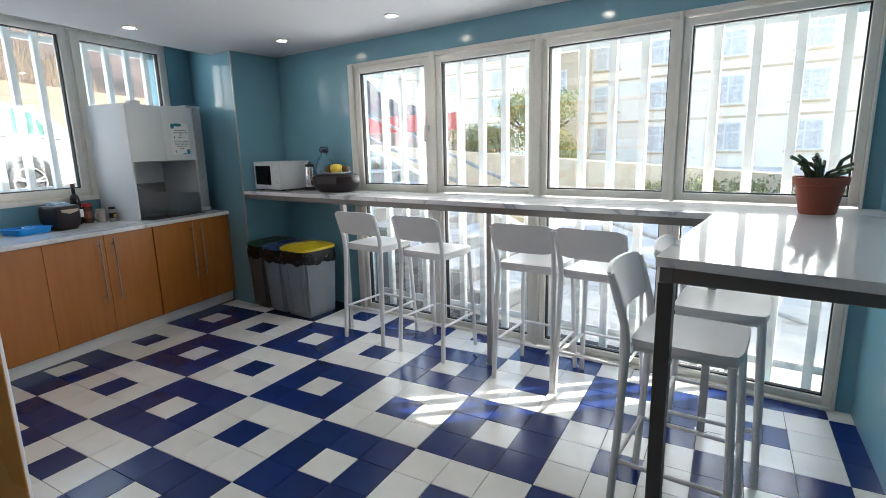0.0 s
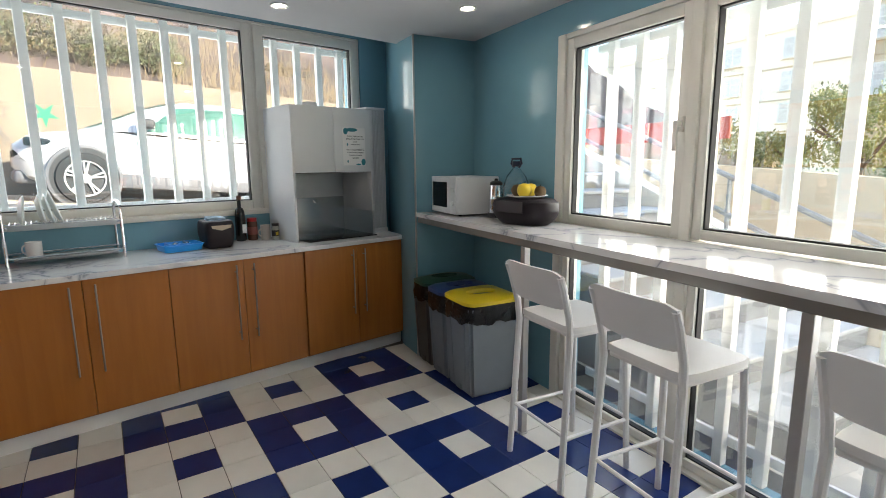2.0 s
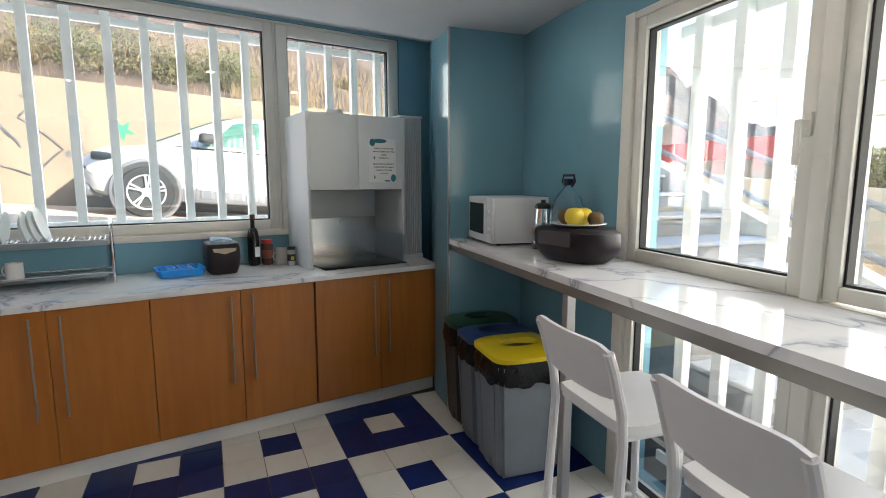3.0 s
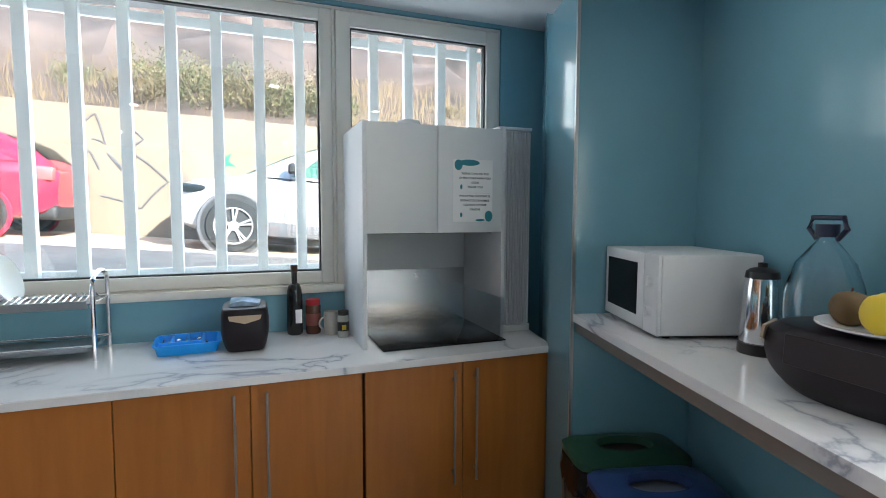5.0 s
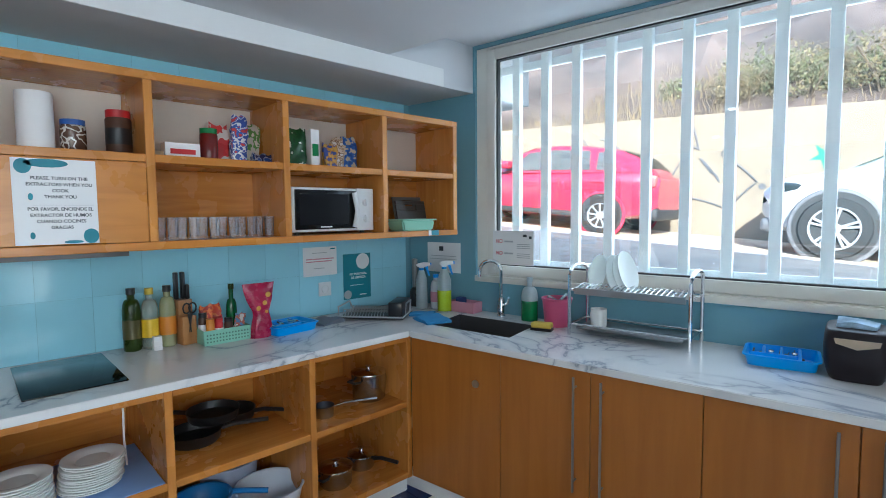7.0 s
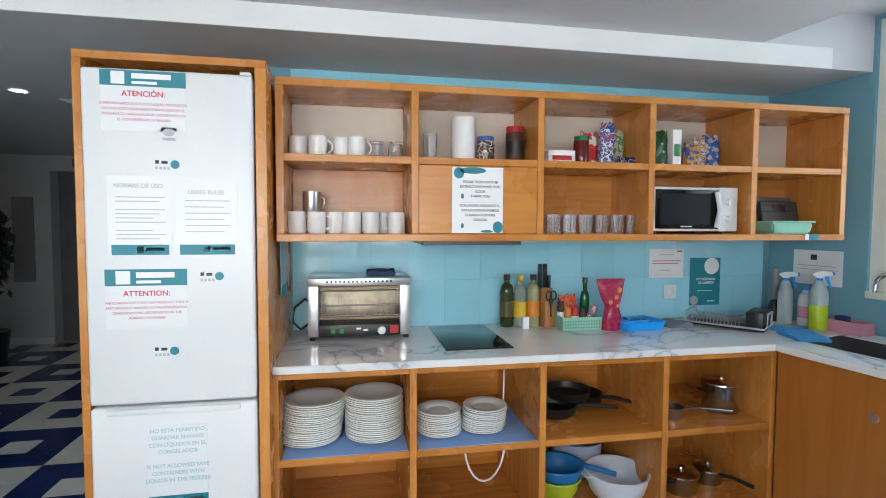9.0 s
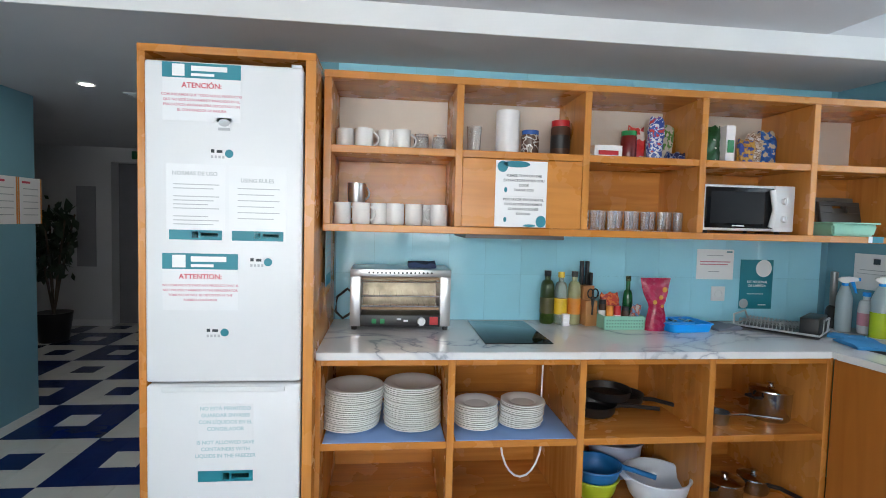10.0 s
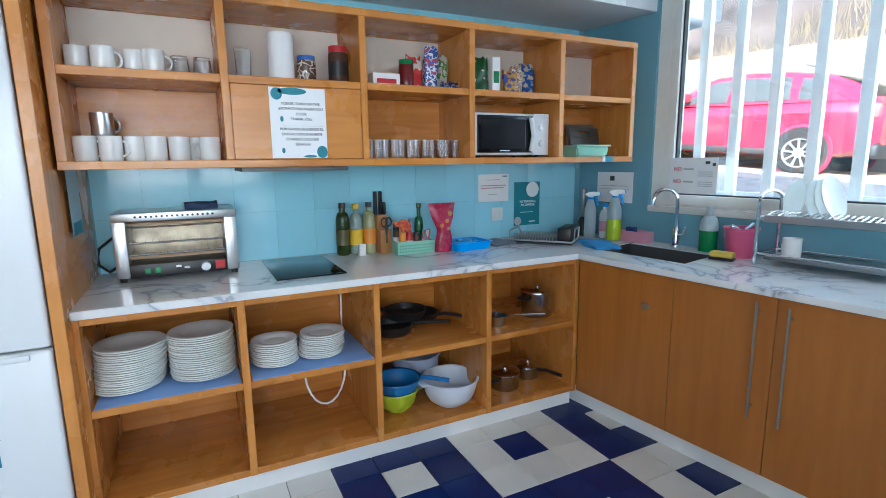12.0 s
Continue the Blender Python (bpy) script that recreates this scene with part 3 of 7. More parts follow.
def car(m, paint, label, glass, L, low, cab, wheels, R, panes, screen, clad):
    """A car, nose to -x. low: x, bottom, shoulder, top, half width. cab: x, top, half width below and above."""
    c = thing("car", m, label, "car", "parked cars")
    rings = []
    for k in range(33):
        x = L * k / 32
        zb, zs, zt, w = along(low, x)
        half = [(w * 0.80, zb), (w * 0.95, zb + 0.05), (w, zb + 0.22), (w, zs - 0.16), (w * 0.985, zs - 0.05), (w * 0.93, zs + 0.01), (w * 0.7, zt - 0.01)]
        rings.append([(x, -y, z) for y, z in half] + [(x, 0, zt)] + [(x, y, z) for y, z in half[::-1]])
    b = B()
    loft(b, rings)
    part("body", b, paint, c)
    x0, x1 = cab[0][0], cab[-1][0]

    def wall(x, f):
        zt, yb, yt = along(cab, x)
        zb = along(low, x)[2] - 0.03
        return (yb + (yt - yb) * f ** 1.3, zb + (zt - 0.045 - zb) * f)

    rings = []
    for k in range(29):
        x = x0 + (x1 - x0) * k / 28
        zt, yb, yt = along(cab, x)
        half = [wall(x, 0), wall(x, 0.35), wall(x, 0.7), wall(x, 1.0), (yt * 0.86, zt - 0.018), (yt * 0.5, zt - 0.004)]
        rings.append([(x, -y, z) for y, z in half] + [(x, 0, zt)] + [(x, y, z) for y, z in half[::-1]])
    b = B()
    loft(b, rings)
    part("cabin", b, paint, c)
    for side in (-1, 1):
        for a0, a1, skew0, skew1 in panes:
            b = B()
            grid = []
            for i in range(7):
                row = []
                for j in range(5):
                    f = 0.10 + 0.78 * j / 4
                    x = a0 + skew0 * (f - 0.1) + (a1 + skew1 * (f - 0.1) - a0 - skew0 * (f - 0.1)) * i / 6
                    y, z = wall(x, f)
                    row.append(b.verts.new((x, side * (y + 0.007), z)))
                grid.append(row)
            for i in range(6):
                for j in range(4):
                    b.faces.new((grid[i][j], grid[i + 1][j], grid[i + 1][j + 1], grid[i][j + 1]))
            bmesh.ops.solidify(b, geom=b.faces[:], thickness=0.004)
            part("side_window", b, glass, c, "car side window")
    for nm, (a0, a1), gm in (("windscreen", screen[0], glass), ("rear_window", screen[1], M_CARGLASS)):
        b = B()
        grid = []
        for i in range(9):
            x = a0 + (a1 - a0) * i / 8
            zt, yb, yt = along(cab, x)
            row = []
            for y, z in ((-0.93, -0.028), (-0.86, -0.018), (-0.5, -0.004), (0, 0), (0.5, -0.004), (0.86, -0.018), (0.93, -0.028)):
                row.append(b.verts.new((x, y * yt, zt + z + 0.008)))
            grid.append(row)
        for i in range(8):
            for j in range(6):
                b.faces.new((grid[i][j], grid[i + 1][j], grid[i + 1][j + 1], grid[i][j + 1]))
        bmesh.ops.solidify(b, geom=b.faces[:], thickness=0.004)
        part(nm, b, gm, c)
    for x in wheels:
        W = along(low, x)[3]
        for side in (-1, 1):
            b = B()
            lathe(b, [(0, 0), (R + 0.055, 0), (R + 0.055, 0.008), (0, 0.008)], 32)
            part("wheel_well", b, M_CARTRIM, c, "", pose(x, side * (W + 0.002), R + 0.01, 90 if side < 0 else -90))
            b = B()
            lathe(b, [(R + 0.045, 0), (R + 0.05, 0.022), (R + 0.085, 0.016), (R + 0.095, 0)], 32)
            part("wheel_arch", b, M_CLADDING if clad else paint, c, "", pose(x, side * (W - 0.004), R + 0.01, 90 if side < 0 else -90))
            b = B()
            lathe(b, [(R * 0.68, -0.10), (R * 0.93, -0.10), (R, -0.06), (R, 0.06), (R * 0.94, 0.10), (R * 0.70, 0.105), (R * 0.68, 0.09)], 32)
            w = part("tyre", b, M_TYRE, c, "", pose(x, side * (W - 0.06), R, 90 if side < 0 else -90))
            b = B()
            lathe(b, [(R * 0.69, -0.09), (R * 0.69, 0.10), (R * 0.64, 0.098), (R * 0.62, 0.05)], 28)
            n = 5 if clad else 9
            for k in range(n):
                a = 2 * math.pi * k / n + 0.3
                for d in ((-0.13, 0.13) if clad else (-0.05,)):
                    rod(b, (0.05 * math.cos(a + d), 0.05 * math.sin(a + d), 0.085), (R * 0.66 * math.cos(a + d), R * 0.66 * math.sin(a + d), 0.095), 0.012, 0.018, 6)
            lathe(b, [(0.065, 0.06), (0.065, 0.095), (0, 0.10)], 14)
            part("rim", b, M_RIM, c, "spoked alloy rim", pose(x, side * (W - 0.06), R, 90 if side < 0 else -90))
            # A flat black disc gives the shaded hollow between the spokes.
            b = B()
            lathe(b, [(0, 0.055), (R * 0.62, 0.055)], 24)
            part("brake_disc", b, M_CARTRIM, c, "black disc standing in for shade behind the spokes", pose(x, side * (W - 0.06), R, 90 if side < 0 else -90))
    for side in (-1, 1):
        W = along(low, 0.3)[3]
        zs = along(low, 0.3)[1]
        b = B()
        rbx(b, 0.10, 0.50, side * (W - 0.10) - 0.10, side * (W - 0.10) + 0.095, zs - 0.15, zs - 0.035, 0.03)
        part("headlight", b, M_CARGLASS if clad else M_RIM, c)
        W = along(low, L - 0.2)[3]
        zs = along(low, L - 0.2)[1]
        b = B()
        rbx(b, L - 0.32, L - 0.03, side * (W - 0.07) - 0.07, side * (W - 0.07) + 0.08, zs - 0.20, zs - 0.02, 0.03)
        part("tail_light", b, M_TAIL, c)
        b = B()
        W = along(low, 1.5)[3]
        rbx(b, 1.36, 1.56, side * (W + 0.05) - 0.10, side * (W + 0.05) + 0.08, along(low, 1.5)[2] + 0.03, along(low, 1.5)[2] + 0.17, 0.04, 3)
        part("mirror", b, M_CARTRIM if clad else paint, c)
        for x in (wheels[0] + 1.45, wheels[0] + 2.25):
            W = along(low, x)[3]
            b = B()
            rbx(b, x, x + 0.2, side * W - 0.012, side * W + 0.014, along(low, x)[1] - 0.16, along(low, x)[1] - 0.13, 0.006)
            part("door_handle", b, M_RIM if clad else paint, c)
        b = B()
        rbx(b, wheels[0] + R + 0.08, wheels[1] - R - 0.08, side * 0.86 - 0.03, side * 0.86 + (0.055 if side > 0 else 0.03), 0.24, 0.46 if clad else 0.33, 0.02)
        part("sill", b, M_CLADDING if clad else M_CARTRIM, c)
        for x in (wheels[0] + 0.62, wheels[0] + 1.72):
            W = along(low, x)[3]
            b = B()
            rbx(b, x - 0.004, x + 0.004, side * W - 0.004, side * W + 0.003, 0.44, along(low, x)[1] - 0.06, 0.001, 1)
            part("door_gap", b, M_CARTRIM, c, "thin dark joint of the door")
    b = B()
    rbx(b, 0.0, 0.26, -0.66, 0.66, 0.24, 0.42, 0.06, 3)
    part("bumper", b, M_CLADDING if clad else paint, c)
    b = B()
    rbx(b, L - 0.24, L + 0.015, -0.68, 0.68, 0.26, 0.46, 0.06, 3)
    part("bumper", b, M_CLADDING if clad else M_CARTRIM, c)


slope = math.degrees(math.atan(0.083))
M_CLADDING = mat("grey_car_cladding", (0.10, 0.10, 0.11), 0.6)
M_TAIL = mat("tail_light_red", (0.45, 0.10, 0.10), 0.2)
M_RED = mat("red_car_paint", (0.34, 0.016, 0.045), 0.25, coat=0.5)
M_WHITECAR = mat("white_car_paint", (0.42, 0.42, 0.42), 0.3, coat=0.5)
SUV_LOW = ((0, 0.46, 0.74, 0.76, 0.60), (0.06, 0.32, 0.82, 0.85, 0.73), (0.28, 0.27, 0.88, 0.94, 0.84), (0.75, 0.26, 0.95, 1.02, 0.89), (1.15, 0.26, 0.99, 1.06, 0.90), (2.2, 0.26, 1.0, 1.06, 0.91), (3.4, 0.26, 1.03, 1.08, 0.91), (4.1, 0.29, 1.06, 1.10, 0.87), (4.36, 0.36, 1.05, 1.08, 0.79), (4.45, 0.48, 0.98, 1.0, 0.70))
SUV_CAB = ((0.74, 1.04, 0.36, 0.20), (0.95, 1.14, 0.62, 0.40), (1.15, 1.24, 0.80, 0.54), (1.45, 1.40, 0.86, 0.62), (1.75, 1.52, 0.87, 0.67), (2.05, 1.595, 0.88, 0.69), (2.6, 1.625, 0.88, 0.70), (3.3, 1.60, 0.88, 0.69), (3.85, 1.53, 0.86, 0.66), (4.15, 1.36, 0.82, 0.62), (4.38, 1.10, 0.74, 0.60))
HATCH_LOW = ((0, 0.42, 0.62, 0.64, 0.60), (0.08, 0.28, 0.72, 0.76, 0.72), (0.3, 0.22, 0.80, 0.85, 0.80), (0.9, 0.21, 0.88, 0.95, 0.84), (2.0, 0.21, 0.92, 0.96, 0.85), (3.1, 0.22, 0.97, 1.0, 0.85), (3.62, 0.26, 0.99, 1.02, 0.81), (3.88, 0.34, 0.96, 0.98, 0.74), (3.95, 0.44, 0.88, 0.90, 0.66))
HATCH_CAB = ((0.85, 0.95, 0.40, 0.24), (1.1, 1.07, 0.70, 0.46), (1.45, 1.26, 0.81, 0.58), (1.8, 1.39, 0.82, 0.62), (2.2, 1.44, 0.82, 0.63), (2.8, 1.43, 0.82, 0.63), (3.3, 1.37, 0.80, 0.60), (3.58, 1.26, 0.78, 0.57), (3.8, 1.06, 0.72, 0.55), (3.87, 0.98, 0.68, 0.55))
SUV_PANES, HATCH_PANES = ((1.42, 2.22, 0.55, 0.0), (2.30, 3.16, 0.0, -0.08), (3.26, 3.82, -0.06, -0.22)), ((1.36, 2.1, 0.5, 0.0), (2.18, 2.94, 0.0, -0.1), (3.03, 3.35, -0.05, -0.16))
car(KF @ pose(-3.95, 6.36, street_z(-3.95) - 0.01, 0, slope, 0) @ Matrix.Diagonal((0.98, 0.98, 0.94, 1)), M_RED, "red hatchback parked along the wall", M_REFLECTGLASS, 3.95, HATCH_LOW, HATCH_CAB, (0.72, 3.18), 0.29, HATCH_PANES, ((1.0, 1.82), (3.36, 3.78)), False)
car(KF @ pose(1.21, 6.10, street_z(1.21) - 0.01, 0, slope, 0), M_WHITECAR, "white crossover car parked along the wall", M_SUNSHADE, 4.45, SUV_LOW, SUV_CAB, (0.74, 3.42), 0.35, SUV_PANES, ((0.86, 1.86), (3.95, 4.28)), True)
car(BF @ pose(-15.6, 16.6, -0.03, 0, 0, -40), mat("dark_blue_car_paint", (0.03, 0.05, 0.09), 0.25, coat=0.6), "dark blue car parked beyond the garden wall", M_CARGLASS, 3.95, HATCH_LOW, HATCH_CAB, (0.72, 3.18), 0.29, HATCH_PANES, ((1.0, 1.82), (3.36, 3.78)), False)

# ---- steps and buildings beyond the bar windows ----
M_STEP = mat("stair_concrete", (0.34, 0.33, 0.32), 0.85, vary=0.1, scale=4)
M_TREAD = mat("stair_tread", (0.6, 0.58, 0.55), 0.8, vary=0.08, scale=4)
M_RAIL = mat("galvanised_rail", (0.42, 0.41, 0.40), 0.5, 0.2)
M_FENCE = mat("red_fence_paint", (0.5, 0.06, 0.045), 0.6)
steps = thing("outdoor_stairs", BF, "pale concrete stairs with a steel handrail", "stairs")
for k in range(13):
    b = B()
    rbx(b, -1.95 - 0.42 * (k + 1), -1.95 - 0.42 * k, 3.95, 5.6, -0.03, 0.168 * (k + 1) - 0.03, 0.008, 1)
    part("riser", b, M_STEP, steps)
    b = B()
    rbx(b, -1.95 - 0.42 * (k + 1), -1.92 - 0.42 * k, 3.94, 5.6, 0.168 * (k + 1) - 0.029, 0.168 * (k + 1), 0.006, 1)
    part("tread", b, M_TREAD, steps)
b = B()
for off in (0.0, -0.28):
    tube(b, [(0.6, 5.02, 0.02 + off + 0.15), (-1.95, 5.02, 0.88 + off), (-7.2, 5.02, 2.98 + off)], 0.02)
part("handrail", b, M_RAIL, steps, "two parallel steel rails")
for x in (-1.4, -3.1, -4.8, -6.5):
    b = B()
    rod(b, (x, 5.02, max(-0.03, -0.4 * (x + 1.95))), (x, 5.02, 0.88 - 0.4 * (x + 1.95)), 0.015)
    part("post", b, M_RAIL, steps)
b = B()
poly = [(-1.7, -0.03), (-1.7, 0.12), (-7.4, 2.4), (-7.4, -0.03)]
a = [b.verts.new((x, 5.62, z)) for x, z in poly]
c = [b.verts.new((x, 5.80, z)) for x, z in poly]
b.faces.new(a)
b.faces.new(c[::-1])
for i in range(4):
    b.faces.new((a[i], a[(i + 1) % 4], c[(i + 1) % 4], c[i]))
bmesh.ops.recalc_face_normals(b, faces=b.faces[:])
part("parapet", b, M_FACADE, steps, "sloped pale parapet")

b = B()
vs = bx(b, -16, 8, 12.0, 12.3, -0.03, 1.0)
for v in vs:
    if v.co.z > 0:
        v.co.z = 1.49 - 0.19 * (v.co.x + 6.1) if v.co.x < 0 else 0.2
        v.co.z = min(1.95, v.co.z)
solid("garden_wall", b, M_PALEWALL, "low warm beige garden wall", "wall", "structure", BF)
fence = thing("red_fence", BF, "long red panel fence on the garden wall", "fence")
for k in range(7):
    b = B()
    rbx(b, -15.5 + 1.1 * k, -14.45 + 1.1 * k, 12.1, 12.16, 1.945, 2.42, 0.01, 1)
    part("panel", b, M_FENCE, fence)


# Panes are coloured pale to paint in the sky glare on the far windows.
M_GLAREPANE = mat("glare_paled_pane", (0.62, 0.60, 0.57), 0.15, vary=0.2)


def building(u0, u1, v0, v1, h, material, label, cols, z0, rows, ww, wh, storey):
    """A block of flats whose front faces the yard; cols: the middles of its windows."""
    g = thing("apartment_building", BF @ pose((u0 + u1) / 2, (v0 + v1) / 2, -0.05), label, "building")
    wx, wy = (u1 - u0) / 2, (v1 - v0) / 2
    b = B()
    bx(b, -wx, wx, -wy, wy, 0, h)
    part("wall", b, material, g)
    b = B()
    rbx(b, -wx - 0.15, wx + 0.15, -wy - 0.15, wy + 0.15, h, h + 0.35, 0.03)
    part("roof", b, material, g)
    for j in range(1, rows):
        b = B()
        rbx(b, -wx - 0.04, wx + 0.04, -wy - 0.07, -wy - 0.001, z0 + j * storey - 0.75, z0 + j * storey - 0.62, 0.01, 1)
        part("string_course", b, M_OCHRE, g, "ochre band between the storeys")
    for x in cols:
        for j in range(rows):
            x_, z = x - (u0 + u1) / 2, z0 + j * storey
            b = B()
            for q in ((-ww / 2, -ww / 2 + 0.09, 0, wh), (ww / 2 - 0.09, ww / 2, 0, wh), (-0.04, 0.04, 0.09, wh - 0.09), (-ww / 2 + 0.09, ww / 2 - 0.09, 0, 0.09), (-ww / 2 + 0.09, ww / 2 - 0.09, wh - 0.09, wh), (-ww / 2 + 0.09, ww / 2 - 0.09, wh * 0.62, wh * 0.62 + 0.06)):
                bx(b, x_ + q[0], x_ + q[1], -wy - 0.06, -wy + 0.01, z + q[2], z + q[3])
            w = part("window", b, M_PVC, g, "white framed window")
            for s0, s1 in ((-ww / 2 + 0.09, -0.04), (0.04, ww / 2 - 0.09)):
                b = B()
                bx(b, x_ + s0, x_ + s1, -wy - 0.03, -wy - 0.015, z + 0.09, z + wh - 0.09)
                part("pane", b, M_GLAREPANE, w)
            b = B()
            rbx(b, x_ - ww / 2 - 0.1, x_ + ww / 2 + 0.1, -wy - 0.16, -wy, z - 0.12, z - 0.002, 0.01)
            part("sill", b, M_OCHRE, w)


building(-12.6, 14.0, 34, 42, 15, M_FACADE, "cream apartment building across the yard", (-10.9, -7.5, -4.0, -0.2, 3.4, 7.2), 0.95, 5, 1.65, 1.6, 2.6)
building(-14.6, -11.9, 31.5, 33.9, 9.5, M_OCHRE, "ochre stair tower of the apartment building", (-13.2,), 4.6, 2, 1.2, 1.5, 2.6)
building(-46, -15, 45, 53, 11.6, M_FACADE, "white apartment building far across the yard", (-40, -35, -30, -25, -20), 2.0, 4, 1.6, 1.6, 2.5)
# Out of view: this block is added only to keep sun off the yard.
building(2.1, 6.3, 9.9, 14.4, 8.0, M_OCHRE, "unseen ochre building added to shade the yard", (3.2, 5.2), 1.3, 2, 1.1, 1.5, 2.9)


M_TREELEAF = mat("light_green_leaves", (0.25, 0.25, 0.10), 0.9, spec=0.1, vary=0.4, scale=5)


def tree(m, h, r, seed):
    t = thing("tree", m, "small leafy green tree behind the garden wall", "tree")
    b = B()
    tube(b, [(0, 0, -0.2), (0.05, 0, h * 0.4), (0, 0.04, h * 0.8)], 0.09, 8)
    for k in range(6):
        a = k * 1.05 + seed
        tube(b, [(0.02, 0.02, h * 0.55), (0.4 * r * math.cos(a), 0.4 * r * math.sin(a), h * 0.85), (0.8 * r * math.cos(a), 0.8 * r * math.sin(a), h + 0.35 * r * math.sin(3 * a))], 0.03, 6)
    part("trunk", b, M_BARK, t)
    b = B()
    for k in range(9):
        a = k * 0.9 + seed
        leaf_cloud(b, (0.55 * r * math.cos(a), 0.55 * r * math.sin(a), h + 0.5 * r * math.sin(2.3 * a)), 0.62 * r, 620, 0.042, seed + k)
    part("crown", b, M_TREELEAF, t)


tree(BF @ pose(-5.9, 13.2, -0.03), 2.2, 1.1, 2)
for k, (u, v, z, r) in enumerate(((-6.9, 12.8, 1.3, 0.7), (-7.7, 12.9, 1.35, 0.65), (-8.6, 12.8, 1.6, 0.7), (-4.9, 12.7, 0.9, 0.55), (-2.4, 11.3, 0.0, 0.6), (-1.6, 11.2, 0.0, 0.7), (-0.7, 11.1, 0.0, 0.7), (0.3, 11.0, 0.0, 0.75), (1.2, 10.9, 0.0, 0.7))):
    shrub(BF @ pose(u, v, z), r, 60 + k, M_TREELEAF, "green hedge shrub beside the garden wall", 1500, 0.04)

# ---- worktops ----
b = B()
outer = [world_of(KF, 3.42, 0.0), world_of(KF, 3.55, 0.68), world_of(KF, -0.30, 0.68), (-4.2, -0.35), (-1.368, -0.35), (-1.368, 0.335), (-3.628, 0.335), world_of(KF, 0.36, 0.0)]
hole = [world_of(KF, u, v) for u, v in ((0.33, 0.19), (0.83, 0.19), (0.80, 0.52), (0.28, 0.52))]
for loop in (outer, hole):
    vs = [b.verts.new((x, y, 0.872)) for x, y in loop]
    for i in range(len(vs)):
        b.edges.new((vs[i], vs[(i + 1) % len(vs)]))
bmesh.ops.triangle_fill(b, use_beauty=True, edges=b.edges[:])
ex = bmesh.ops.extrude_face_region(b, geom=b.faces[:])
bmesh.ops.translate(b, vec=(0, 0, 0.028), verts=[v for v in ex["geom"] if isinstance(v, bmesh.types.BMVert)])
worktop = thing("worktop", pose(0, 0, 0), "white marble worktop with grey veins", "worktop")
part("slab", b, M_MARBLE, worktop)
b = B()
rbx(b, -3.622, -1.369, 0.336, 0.340, 0.870, 0.8985, 0.0015, 1)
part("front_edge", b, M_MARBLE, worktop)
b = B()
rbx(b, 0.366, 3.418, -0.005, -0.001, 0.870, 0.8985, 0.0015, 1)
part("front_edge", b, M_MARBLE, worktop, "", KF)

sink = thing("sink", KF @ pose(0, 0, 0), "dark stainless steel sink set in the worktop", "sink")
b = B()
def quadbowl(b, lo, hi, z0, z1):
    a = [b.verts.new((u, v, z1)) for u, v in hi]
    c = [b.verts.new((u, v, z0)) for u, v in lo]
    for i in range(4):
        b.faces.new((a[i], a[(i + 1) % 4], c[(i + 1) % 4], c[i]))
    b.faces.new(c)
hi4 = ((0.33, 0.19), (0.83, 0.19), (0.80, 0.52), (0.28, 0.52))
lo4 = ((0.37, 0.22), (0.79, 0.22), (0.77, 0.49), (0.32, 0.49))
quadbowl(b, lo4, hi4, 0.74, 0.896)
quadbowl(b, [(u, v) for u, v in lo4], [(u + (0.004 if u > 0.5 else -0.004), v + (0.004 if v > 0.3 else -0.004)) for u, v in hi4], 0.735, 0.894)
part("bowl", b, mat("sink_steel", (0.09, 0.09, 0.095), 0.42, 0.6), sink)
b = B()
lathe(b, [(0.0, 0), (0.035, 0), (0.04, 0.004), (0.02, 0.005), (0, 0.005)], 16, (0.55, 0.36, 0.741))
part("drain", b, M_CHROME, sink, "round chrome drain")

tap = thing("tap", KF @ pose(0.527, 0.60, 0.9), "tall chrome swan-neck tap behind the sink", "tap")
b = B()
lathe(b, [(0, 0), (0.026, 0), (0.026, 0.008), (0.022, 0.012), (0.021, 0.10), (0.014, 0.115), (0, 0.115)], 18)
part("tap_body", b, M_CHROME, tap)
b = B()
pts = [(0, 0, 0.11), (0, 0, 0.27)] + [(-0.055 + 0.055 * math.cos(a), -0.03 * (1 - math.cos(a)), 0.27 + 0.06 * math.sin(a)) for a in [math.pi * k / 10 for k in range(1, 11)]] + [(-0.112, -0.062, 0.235)]
tube(b, pts, 0.011, 10)
part("spout", b, M_CHROME, tap)
b = B()
tube(b, [(0.02, 0, 0.07), (0.05, -0.01, 0.085), (0.07, -0.03, 0.12)], 0.007)
part("lever", b, M_CHROME, tap)

